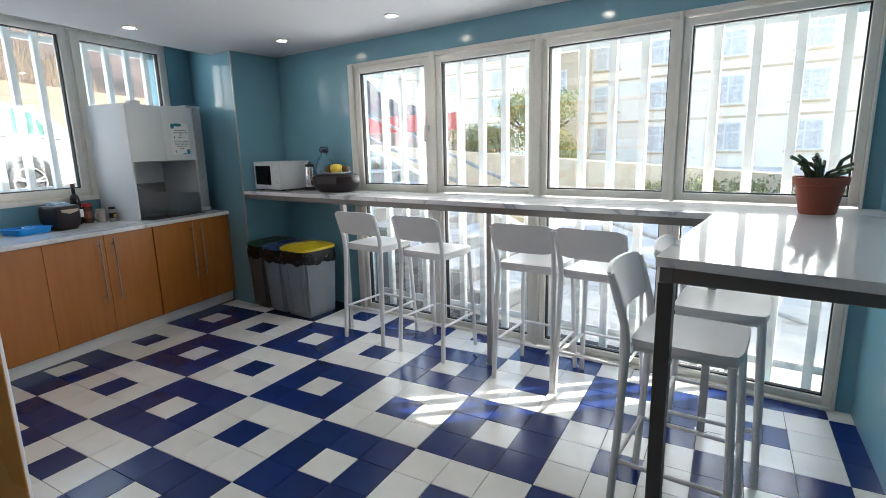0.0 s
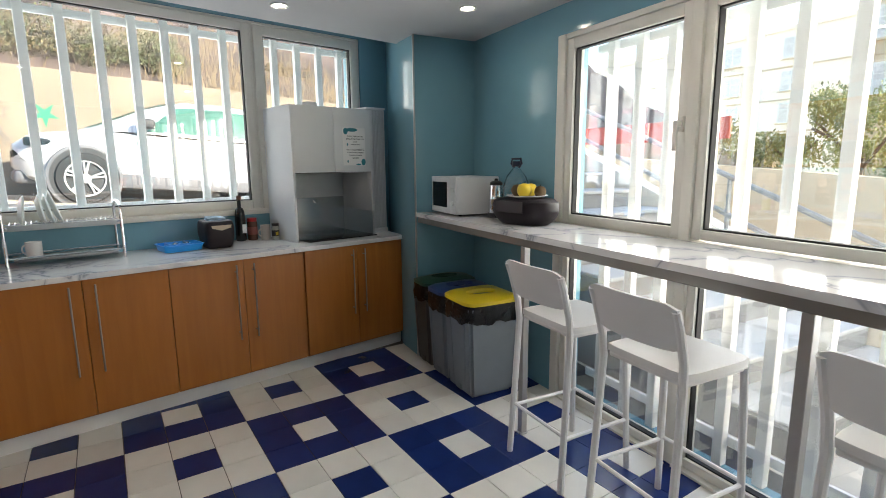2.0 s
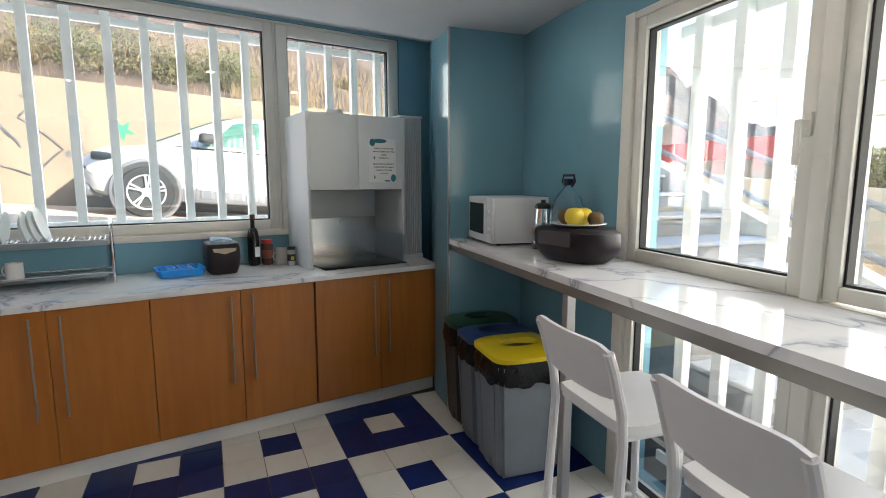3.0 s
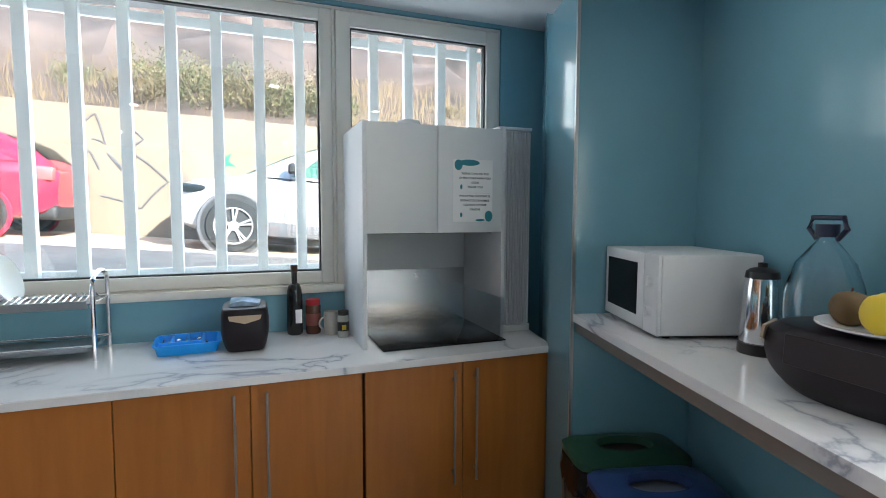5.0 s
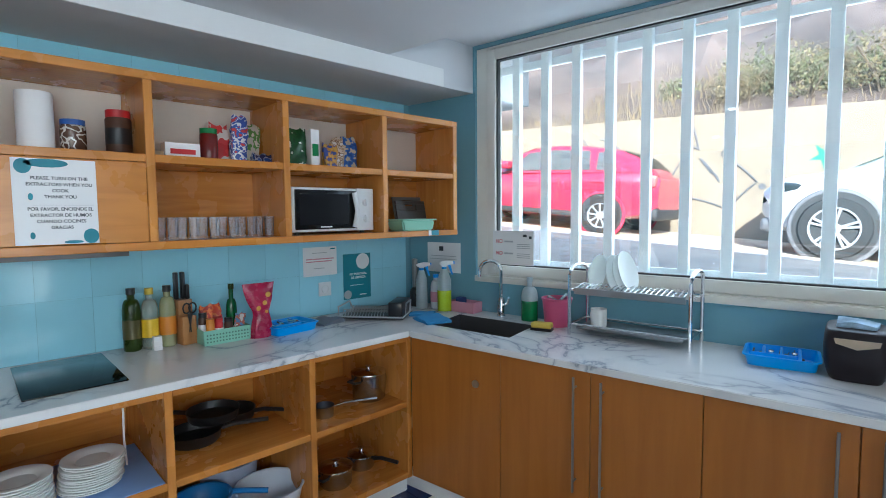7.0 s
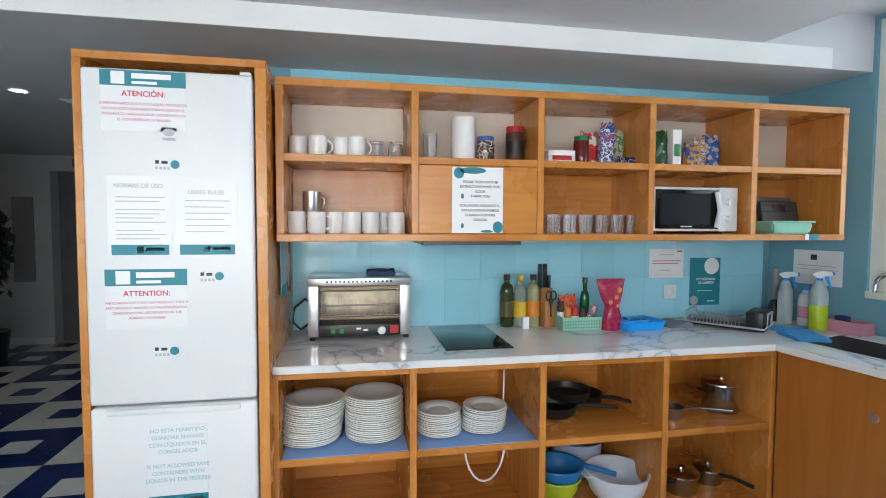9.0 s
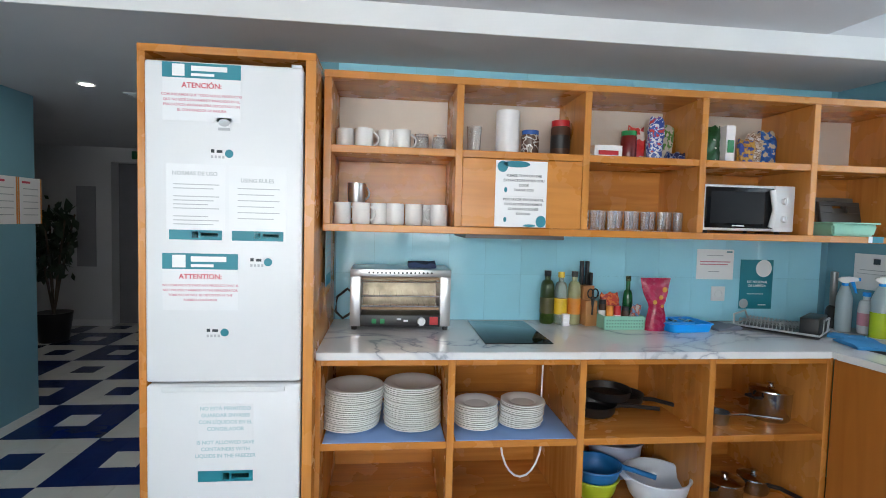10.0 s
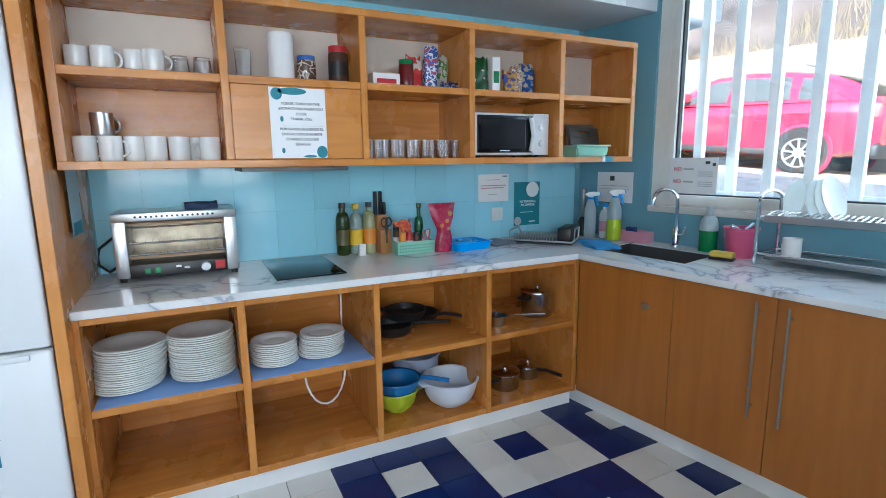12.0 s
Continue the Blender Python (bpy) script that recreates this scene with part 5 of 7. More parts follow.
M_PINK = mat("pink_plastic", (0.62, 0.10, 0.22), 0.4)
M_PINKPALE = mat("pale_pink_plastic", (0.55, 0.25, 0.33), 0.45)
M_MINT = mat("mint_plastic", (0.25, 0.52, 0.40), 0.4)
M_GREENLIQ = mat("green_liquid", (0.02, 0.28, 0.08), 0.15)
M_CLOUDY = mat("cloudy_plastic", (0.60, 0.70, 0.74), 0.3)
M_WINE = mat("dark_bottle_glass", (0.012, 0.012, 0.014), 0.08)
M_OLIVE = mat("green_bottle_glass", (0.05, 0.09, 0.012), 0.08)
M_AMBERLABEL = mat("orange_label", (0.62, 0.22, 0.02), 0.4)
M_BROWN = mat("brown_powder", (0.07, 0.03, 0.016), 0.6)
M_NAVYPL = mat("dark_plum_plastic", (0.014, 0.010, 0.014), 0.42, spec=0.3)
M_TAN = mat("tan_plate", (0.42, 0.32, 0.23), 0.3)
M_LIME = mat("lime_plastic", (0.38, 0.48, 0.02), 0.4)
M_CLOTH = mat("grey_cloth", (0.16, 0.18, 0.22), 0.9, bump=0.4)
M_BLUECLOTH = mat("blue_cloth", (0.05, 0.26, 0.55), 0.9, bump=0.4)
M_BLUEMAT = mat("blue_shelf_liner", (0.22, 0.36, 0.66), 0.6, vary=0.06)
M_MAGENTA = mat("magenta_foil", (0.36, 0.014, 0.065), 0.26, vary=0.3, scale=14, bump=0.3, bscale=40)
M_YELLOWFRUIT = mat("yellow_fruit", (0.66, 0.48, 0.03), 0.45, vary=0.1)
M_BROWNFRUIT = mat("brown_fruit", (0.12, 0.075, 0.03), 0.7, vary=0.2)
M_TERRA = mat("terracotta", (0.24, 0.055, 0.03), 0.7, vary=0.12)
M_SUCC = mat("succulent_leaf", (0.06, 0.10, 0.05), 0.5, vary=0.3)
M_KNIFEWOOD = wood_mat("knife_block_wood", (0.42, 0.2, 0.07), (0.32, 0.14, 0.05), 2)


def turned(name, m, prof, material, label, category, group="", seg=22, part_name="body"):
    s = thing(name, m, label, category, group)
    b = B()
    lathe(b, prof, seg)
    part(part_name, b, material, s)
    return s


def add(s, name, prof, material, label="", at=(0, 0, 0), seg=20):
    b = B()
    lathe(b, prof, seg, at)
    return part(name, b, material, s, label)


def mug(m, material=M_CHINA, label="white china mug on the shelf", h=0.09, r=0.039, ang=0.0, group="mugs on the shelf"):
    s = turned("mug", m, [(0, 0), (r * 0.92, 0), (r, 0.008), (r, h), (r - 0.004, h), (r - 0.005, 0.01), (0, 0.009)], material, label, "mug", group)
    b = B()
    c, q = math.cos(ang), math.sin(ang)
    pts = []
    for k in range(9):
        t = math.pi * k / 8
        d = r - 0.003 + 0.026 * math.sin(t)
        pts.append((d * c, d * q, h * 0.5 + 0.028 * math.cos(t)))
    tube(b, pts, 0.0045, 8)
    part("handle", b, material, s)
    return s


def tumbler(m, h=0.085, r=0.03, label="clear drinking glass on the shelf", flip=False):
    prof = [(0, 0), (r * 0.82, 0), (r, h), (r - 0.003, h), (r * 0.82 - 0.003, 0.010), (0, 0.010)]
    s = turned("glass", m @ (pose(0, 0, h, 180) if flip else pose(0, 0, 0)), prof, M_GLASSWARE, label, "glass", "drinking glasses on the shelf", 18)
    return s


def bottle(m, h, r, material, label, cap=M_BLACK, band=None, neck=0.3, nr=0.35, category="bottle"):
    zs = h * (1 - neck) - 0.03
    prof = [(0, 0.006), (r * 0.5, 0.004), (r * 0.82, 0), (r * 0.95, 0.004), (r, 0.014), (r, zs)]
    for k in range(1, 8):
        a = 0.5 * math.pi * k / 7
        prof.append((r * (nr + (1 - nr) * math.cos(a) ** 0.8), zs + (h * (1 - neck * 0.62) - zs) * math.sin(a)))
    prof += [(r * nr, h * 0.97), (0, h * 0.97)]
    s = turned("bottle", m, prof, material, label, category)
    add(s, "cap", [(0, h * 0.90), (r * nr + 0.003, h * 0.90), (r * nr + 0.003, h), (0, h)], cap)
    if band is not None:
        add(s, "label_band", [(r + 0.001, h * 0.2), (r + 0.0012, h * 0.5)], band, "printed paper label")
    return s


def jar(m, h, r, inside, lid, label, band=None):
    s = turned("jar", m, [(0, 0), (r * 0.93, 0), (r, 0.008), (r, h * 0.8), (r * 0.85, h * 0.86), (0, h * 0.86)], inside, label, "jar")
    add(s, "lid", [(0, h * 0.84), (r * 0.95, h * 0.84), (r * 0.95, h), (0, h)], lid)
    if band is not None:
        add(s, "label_band", [(r + 0.0008, h * 0.25), (r + 0.001, h * 0.6)], band, "printed paper label")
    return s


def print_mat(name, colours, scale, rough=0.3):
    """Printed foil: patches of a few inks."""
    m = mat(name, colours[0], rough, bump=0.25, bscale=70)
    nt = m.node_tree
    n = nt.nodes.new("ShaderNodeTexNoise")
    n.inputs["Scale"].default_value, n.inputs["Detail"].default_value = scale, 1.5
    tc = nt.nodes.new("ShaderNodeTexCoord")
    nt.links.new(tc.outputs["Object"], n.inputs["Vector"])
    r = nt.nodes.new("ShaderNodeValToRGB")
    r.color_ramp.interpolation = "CONSTANT"
    stops = (0.0, 0.46, 0.54, 0.61, 0.68)
    r.color_ramp.elements[1].position = stops[1]
    for k in range(2, len(colours)):
        r.color_ramp.elements.new(stops[k])
    for e, c in zip(r.color_ramp.elements, colours):
        e.color = (*c, 1)
    nt.links.new(n.outputs[0], r.inputs[0])
    nt.links.new(r.outputs[0], nt.nodes["Principled BSDF"].inputs["Base Color"])
    return m


def packet(name, m, w, d, h, material, label, category, band=None, lean=0.0, pinch=True, seed=1):
    """A standing soft bag or a crisp box."""
    s = thing(name, m, label, category)
    b = B()
    t = bmesh.new()
    bx(t, -w / 2, w / 2, -d / 2, d / 2, 0, h)
    bmesh.ops.subdivide_edges(t, edges=t.edges[:], cuts=9 if pinch else 1, use_grid_fill=True)
    if pinch:
        for v in t.verts:
            f = v.co.z / h
            e = 2 * v.co.x / w
            v.co.y *= (1 - f ** 3 * 0.88) * (1.0 - 0.35 * e * e)
            v.co.x *= 1 - 0.14 * math.sin(math.pi * min(1, f * 1.15)) * (0.5 + 0.5 * math.sin(seed * 1.7))
            v.co += noise.noise_vector(v.co * 22 + Vector((seed, seed, 0))) * 0.009 + noise.noise_vector(v.co * 60 + Vector((0, seed, seed))) * 0.0045
            v.co.z = max(0, v.co.z - 0.012 * f * abs(math.sin(3 * e + seed)))
            v.co.x += lean * f
    join(b, t)
    part("bag" if pinch else "carton", b, material, s)
    if band is not None:
        b = B()
        rbx(b, -w * 0.36, w * 0.36, -d / 2 - 0.004, -d / 2 - 0.001, h * 0.3, h * 0.62, 0.001, 1)
        part("printed_label", b, band, s)
    return s


def text_part(parent, body, x, z, size, material, y=-0.0016, align="CENTER", squeeze=1.0):
    c = bpy.data.curves.new("writing", "FONT")
    c.body, c.size, c.align_x, c.extrude, c.offset = body, size, align, 0.0002, size * 0.022
    o = bpy.data.objects.new("writing", c)
    scene.collection.objects.link(o)
    me = bpy.data.meshes.new_from_object(o.evaluated_get(bpy.context.evaluated_depsgraph_get()))
    bpy.data.objects.remove(o)
    bpy.data.curves.remove(c)
    me.name = "writing"
    me.materials.clear()
    me.materials.append(material)
    ob = new("writing", me)
    ob.parent = parent
    ob.matrix_basis = pose(x, y, z, 90) @ Matrix.Diagonal((squeeze, 1, 1, 1))
    return ob


def sheet(m, w, h, label, items=(), paper=M_PAPER, category="notice", name="paper_notice"):
    """A flat notice: its bars and lines of writing, measured from its lower left corner."""
    s = thing(name, m, label, category)
    b = B()
    bx(b, 0, w, -0.0012, 0, 0, h)
    part("paper", b, paper, s)
    for it in items:
        if it[0] == "bar":
            b = B()
            bx(b, it[1], it[2], -0.0020, -0.0014, it[3], it[4])
            part("printed_bar", b, it[5], s)
        elif it[0] == "blob":
            b = B()
            n = 20
            vs = [b.verts.new((it[1] + it[3] * math.cos(2 * math.pi * k / n), -0.0024, it[2] + it[4] * math.sin(2 * math.pi * k / n))) for k in range(n)]
            b.faces.new(vs)
            part("printed_shape", b, it[5], s)
        else:
            text_part(s, it[5], it[1], it[2], it[3], it[4])
    return s


# ---- notices on the fridge ----
def on_fridge(x, z, y=0.4245):
    return SF @ pose(x, -y, z)


M_LAMSHEET = mat("laminated_sheet", (0.72, 0.73, 0.75), 0.35, vary=0.02)


def fridge_sheet(m, w, h, label, items=()):
    return sheet(m, w, h, label, items, M_LAMSHEET)


W = 0.272
fridge_sheet(on_fridge(0.831, 1.775), W, 0.205, "white notice with teal header and red writing", [("bar", 0, W, 0.152, 0.205, M_TEAL)] + [("text", W / 2, 0.118, 0.026, M_REDINK, "ATENCIÓN:")] + [("text", W / 2, 0.088 - 0.018 * k, 0.0125, M_PINKINK, t) for k, t in enumerate(("COMUNICAMOS QUE TODO AQUEL PRODUCTO", "QUE NO ESTÉ DEBIDAMENTE MARCADO EN EL", "FRIGORÍFICO, MAÑANA SERÁ DEPOSITADO EN", "EL CONTENEDOR DE BASURA"))])
fridge_sheet(on_fridge(0.829, 1.085), 0.266, 0.21, "white notice with teal header and red writing", [("bar", 0, 0.266, 0.152, 0.21, M_TEAL)] + [("text", 0.133, 0.116, 0.026, M_REDINK, "ATTENTION:")] + [("text", 0.133, 0.088 - 0.018 * k, 0.012, M_PINKINK, t) for k, t in enumerate(("WE COMUNICATE THAT ANY PRODUCT THAT IS", "NOT PROPERLY MARKED IN THE REFRIGERATOR", "TOMORROW WILL BE DEPOSITED IN THE", "RUBBISH CONTAINER"))])
for x, z, w, h in ((0.831, 1.927, 0.272, 0.053), (0.829, 1.237, 0.266, 0.058)):
    sheet(on_fridge(x, z, 0.4262), w, h, "teal header strip with a white square mark", [("bar", 0.035, 0.035 + h * 0.8, 0.1 * h, 0.9 * h, M_PAPER), ("bar", 0.10, 0.225, 0.48 * h, 0.82 * h, M_PAPER), ("bar", 0.10, 0.18, 0.14 * h, 0.32 * h, M_PAPER)], M_TEAL)
rows_bars = []
for k in range(11):
    if k not in (2, 7):
        rows_bars.append(("bar", 0.025, 0.185 - 0.02 * (k % 3), 0.20 - 0.0145 * k, 0.2035 - 0.0145 * k, M_GREYINK))
fridge_sheet(on_fridge(0.843, 1.345), 0.205, 0.275, "laminated notice of house rules", [("text", 0.10, 0.235, 0.02, M_GREYINK, "NORMAS DE USO"), ("bar", 0.01, 0.195, 0.0, 0.036, M_TEAL), ("bar", 0.09, 0.112, 0.008, 0.030, M_PAPER), ("bar", 0.12, 0.18, 0.012, 0.026, M_PAPER)] + rows_bars)
fridge_sheet(on_fridge(1.063, 1.345), 0.205, 0.275, "laminated notice of house rules", [("text", 0.10, 0.215, 0.02, M_GREYINK, "USING RULES"), ("bar", 0.01, 0.195, 0.0, 0.036, M_TEAL), ("bar", 0.09, 0.112, 0.008, 0.030, M_PAPER), ("bar", 0.12, 0.18, 0.012, 0.026, M_PAPER)] + [("bar", 0.03, 0.18 - 0.02 * (k % 2), 0.19 - 0.022 * k, 0.1935 - 0.022 * k, M_GREYINK) for k in range(6)])
fridge_sheet(on_fridge(0.952, 0.432), 0.20, 0.30, "white notice about the freezer", [("text", 0.10, 0.275 - 0.026 * k, 0.0195, M_PALEINK, t) for k, t in enumerate(("NO ESTÁ PERMITIDO", "GUARDAR ENVASES", "CON LÍQUIDOS EN EL", "CONGELADOR", "", "IS NOT ALLOWED SAVE", "CONTAINERS WITH", "LIQUIDS IN THE FREEZER"))] + [("bar", 0.0, 0.2, 0.0, 0.042, M_TEAL), ("bar", 0.09, 0.114, 0.008, 0.034, M_PAPER), ("bar", 0.122, 0.185, 0.014, 0.03, M_PAPER)])
for x, z in ((0.995, 1.64), (1.135, 1.245), (0.98, 0.98)):
    sheet(on_fridge(x, z), 0.085, 0.04, "small sticker with a teal round mark", [("blob", 0.068, 0.022, 0.015, 0.015, M_TEAL), ("bar", 0.004, 0.016, 0.024, 0.036, M_INK), ("bar", 0.024, 0.044, 0.024, 0.034, M_INK)] + [("bar", 0.004 + 0.013 * k, 0.012 + 0.013 * k, 0.004, 0.014, M_GREYINK) for k in range(4)], M_WHITEGOODS, "sticker", "sticker")
sheet(on_fridge(1.02, 1.745), 0.05, 0.045, "small grey emblem sticker", [("blob", 0.025, 0.028, 0.02, 0.014, M_GREYINK), ("bar", 0.004, 0.046, 0.0, 0.01, M_GREYINK)], M_WHITEGOODS, "sticker", "sticker")

# ---- other notices ----
sign_lines = ("PLEASE, TURN ON THE", "EXTRACTORS WHEN YOU", "COOK", "THANK YOU", "", "POR FAVOR, ENCIENDE EL", "EXTRACTOR DE HUMOS", "CUANDO COCINES", "GRACIAS")


def extractor_sign(m, w, h):
    k = w / 0.215
    sheet(m, w, h, "white and teal sign about the extractor", [("text", w * 0.55, h * (0.76 - 0.072 * i), 0.0142 * k, M_INK, t) for i, t in enumerate(sign_lines)] + [("blob", w * 0.40, h * 0.95, w * 0.26, h * 0.05, M_TEAL), ("blob", w * 0.13, h * 0.91, w * 0.10, h * 0.085, M_TEAL), ("blob", w * 0.90, h * 0.09, w * 0.10, h * 0.09, M_TEAL), ("blob", w * 0.68, h * 0.025, w * 0.12, h * 0.02, M_TEAL), ("blob", w * 0.2, h * 0.56, w * 0.03, h * 0.04, M_TEAL), ("blob", w * 0.2, h * 0.11, w * 0.03, h * 0.04, M_TEAL), ("bar", w * 0.2, w * 0.95, h * 0.462, h * 0.465, M_GREYINK)])


extractor_sign(SF @ pose(2.088, -0.268, 1.42), 0.222, 0.277)
extractor_sign(KF @ pose(3.022, 0.202, 1.447), 0.195, 0.278)
sheet(SF @ pose(3.40, 0.345, 1.143), 0.225, 0.172, "white printed notice taped to the tiles", [("bar", 0.06, 0.16, 0.135, 0.139, M_GREYINK), ("bar", 0.02, 0.205, 0.098, 0.104, M_PINKINK), ("bar", 0.02, 0.19, 0.083, 0.089, M_PINKINK), ("bar", 0.07, 0.14, 0.043, 0.047, M_GREYINK), ("bar", 0.18, 0.215, 0.155, 0.162, M_TEAL)])
sheet(SF @ pose(3.67, 0.345, 0.975), 0.205, 0.285, "teal poster about a cleaning kit", [("blob", 0.145, 0.235, 0.05, 0.05, M_PAPER), ("bar", 0.12, 0.175, 0.222, 0.252, M_LIME), ("text", 0.11, 0.150, 0.0195, M_PAPER, "KIT PERSONAL"), ("text", 0.11, 0.128, 0.0195, M_PAPER, "DE LIMPIEZA"), ("bar", 0.05, 0.15, 0.085, 0.088, M_PAPER), ("blob", 0.03, 0.03, 0.028, 0.028, M_GREYINK), ("bar", 0.12, 0.17, 0.02, 0.026, M_PAPER)], M_TEAL, "poster", "poster")
sheet(KF @ pose(-0.10, 0.676, 1.123), 0.275, 0.195, "white sheet with line drawings on the wall", [("bar", 0.10, 0.135, 0.14, 0.17, M_INK), ("bar", 0.03, 0.24, 0.105, 0.109, M_GREYINK), ("bar", 0.02, 0.25, 0.085, 0.088, M_GREYINK)])
sheet(KF @ pose(0.435, 0.655, 1.203, 0, 0, 0), 0.275, 0.2, "white notice with red writing at the window", [("text", 0.045, 0.128, 0.03, M_REDINK, "NO"), ("text", 0.045, 0.058, 0.03, M_REDINK, "NO"), ("bar", 0.08, 0.14, 0.132, 0.142, M_GREYINK), ("bar", 0.08, 0.14, 0.062, 0.072, M_GREYINK), ("bar", 0.205, 0.23, 0.165, 0.18, M_INK), ("bar", 0.245, 0.262, 0.155, 0.17, M_INK)] + [("bar", 0.165, 0.25, 0.12 - 0.011 * k, 0.124 - 0.011 * k, M_GREYINK) for k in (0, 1, 2, 5, 6, 7)])
sheet(pose(-1.3805, 0.16, 1.14, 0, 0, -90) , 0.20, 0.27, "pale teal notice on the housing side", [("bar", 0.02, 0.18, 0.0, 0.05, M_TEAL)] + [("bar", 0.03, 0.17, 0.08 + 0.02 * k, 0.085 + 0.02 * k, M_GREYINK) for k in range(8)], mat("pale_teal_paper", (0.35, 0.5, 0.55), 0.6))
for y0 in (-1.62, -1.90 + 0.02 * 26):
    sheet(pose(EAST - 0.001, y0 + 0.24, 1.34, 0, 0, -90), 0.235, 0.32, "white notice with orange borders on the tiles", [("bar", 0, 0.014, 0, 0.32, M_AMBERLABEL), ("bar", 0.221, 0.235, 0, 0.32, M_AMBERLABEL), ("bar", 0.04, 0.12, 0.28, 0.295, M_REDINK)] + [("bar", 0.05, 0.2, 0.06 + 0.045 * k, 0.066 + 0.045 * k, M_GREYINK) for k in range(5)])
sheet(SF @ pose(3.83, -0.2725, 1.388), 0.075, 0.028, "small teal and white shelf label", [("bar", 0.02, 0.075, 0.0, 0.028, M_TEAL)], M_PAPER, "label", "shelf_label")
sk = thing("wall_socket", SF @ pose(3.54, 0.342, 1.06), "white wall socket on the tiles", "socket")
b = B()
rbx(b, -0.042, 0.042, 0.0, 0.008, -0.042, 0.042, 0.006)
part("plate", b, M_WHITEGOODS, sk)
b = B()
lathe(b, [(0.024, 0), (0.024, 0.003), (0.02, 0.003), (0.019, -0.003), (0, -0.003)], 20)
part("socket_well", b, M_LAMINATE, sk, "", pose(0, 0.0, 0, 90))

for m_, amount in ((M_OLIVE, 0.55), (M_GREENLIQ, 0.35), (M_CLOUDY, 0.5)):
    m_.node_tree.nodes["Principled BSDF"].inputs["Transmission Weight"].default_value = amount

# ---- crockery on the wall shelf ----
Z1, Z2 = 1.7355, 1.4155
for k, (s, a) in enumerate(((1.452, 0.5), (1.535, -0.2), (1.633, 2.0), (1.697, -0.1))):
    mug(SF @ pose(s, -0.10 - 0.03 * (k % 2), Z1), ang=a)
for s in (1.784, 1.866):
    tumbler(SF @ pose(s, -0.10, Z1), 0.08, 0.037, flip=True)
for k, (s, w, a) in enumerate(((1.445, -0.12, 0), (1.527, -0.13, -0.1), (1.605, -0.10, 3.3), (1.675, -0.13, 1.7), (1.757, -0.12, 2.0), (1.812, -0.05, 0.3), (1.868, -0.12, 3.0))):
    mug(SF @ pose(s, w, Z2), ang=a, h=0.092)
mug(SF @ pose(1.505, -0.10, Z2 + 0.0925), M_STEEL, "steel mug stacked on two china mugs", 0.085, 0.038, 0.5)
tumbler(SF @ pose(2.02, -0.10, Z1), 0.125, 0.034, "tall frosted plastic cup")
roll = turned("paper_roll", SF @ pose(2.172, -0.10, Z1), [(0.02, 0), (0.052, 0), (0.053, 0.003), (0.053, 0.197), (0.052, 0.2), (0.02, 0.2), (0.02, 0)], M_PAPER, "white kitchen paper roll standing on the shelf", "paper roll")
jar(SF @ pose(2.277, -0.10, Z1), 0.118, 0.04, print_mat("cocoa_swirl", ((0.10, 0.05, 0.03), (0.55, 0.5, 0.45), (0.09, 0.045, 0.03)), 30, 0.12), mat("blue_lid_plastic", (0.02, 0.09, 0.35), 0.4), "chocolate spread jar with blue lid", None)
jar(SF @ pose(2.418, -0.10, Z1), 0.168, 0.043, M_BROWN, M_REDLID, "instant coffee jar with red lid", M_BLACK)
packet("tea_box", SF @ pose(2.625, -0.12, Z1), 0.13, 0.07, 0.062, M_PAPER, "small white and red tea box", "box", M_REDLID, pinch=False)
packet("snack_packet", SF @ pose(2.535, -0.12, Z1), 0.055, 0.05, 0.035, mat("beige_wrap", (0.5, 0.42, 0.3), 0.5), "small beige snack packet", "packet")
jar(SF @ pose(2.740, -0.11, Z1), 0.135, 0.036, mat("red_jam", (0.13, 0.012, 0.012), 0.1), M_GREENLIQ, "red jam jar with green lid")
packet("food_bag", SF @ pose(2.800, -0.06, Z1), 0.075, 0.05, 0.175, print_mat("red_white_foil", ((0.50, 0.02, 0.025), (0.60, 0.05, 0.05), (0.75, 0.7, 0.66)), 20), "red food bag on the shelf", "bag", None, seed=3)
packet("food_bag", SF @ pose(2.858, -0.12, Z1), 0.07, 0.05, 0.21, print_mat("blue_white_foil", ((0.03, 0.08, 0.35), (0.7, 0.72, 0.75), (0.04, 0.12, 0.45), (0.55, 0.05, 0.05)), 42), "twisted blue and white food bag", "bag", None, 0.01, seed=5)
packet("food_bag", SF @ pose(2.93, -0.06, Z1), 0.10, 0.07, 0.19, print_mat("clear_green_wrap", ((0.45, 0.42, 0.36), (0.10, 0.22, 0.06), (0.55, 0.5, 0.42), (0.05, 0.16, 0.04)), 26, 0.12), "clear bag with green vegetables", "bag", None, seed=8)
packet("food_bag", SF @ pose(2.955, -0.14, Z1), 0.09, 0.06, 0.05, print_mat("dark_blue_wrap", ((0.015, 0.02, 0.08), (0.3, 0.32, 0.4), (0.02, 0.05, 0.2)), 40, 0.2), "crumpled dark blue wrapper", "bag", None, seed=9)
bottle(SF @ pose(3.052, -0.05, Z1), 0.185, 0.026, mat("red_sauce", (0.28, 0.015, 0.012), 0.2), "red sauce bottle on the shelf", M_GREENLIQ)
packet("food_bag", SF @ pose(3.135, -0.10, Z1), 0.095, 0.05, 0.19, print_mat("dark_green_foil", ((0.008, 0.06, 0.016), (0.010, 0.08, 0.02), (0.008, 0.05, 0.014), (0.5, 0.5, 0.42)), 30, 0.3), "dark green coffee bag", "bag", None, 0.01, seed=11)
packet("tea_box", SF @ pose(3.222, -0.11, Z1), 0.045, 0.06, 0.18, M_PAPER, "tall white and green tea box", "box", M_GREENLIQ, pinch=False)
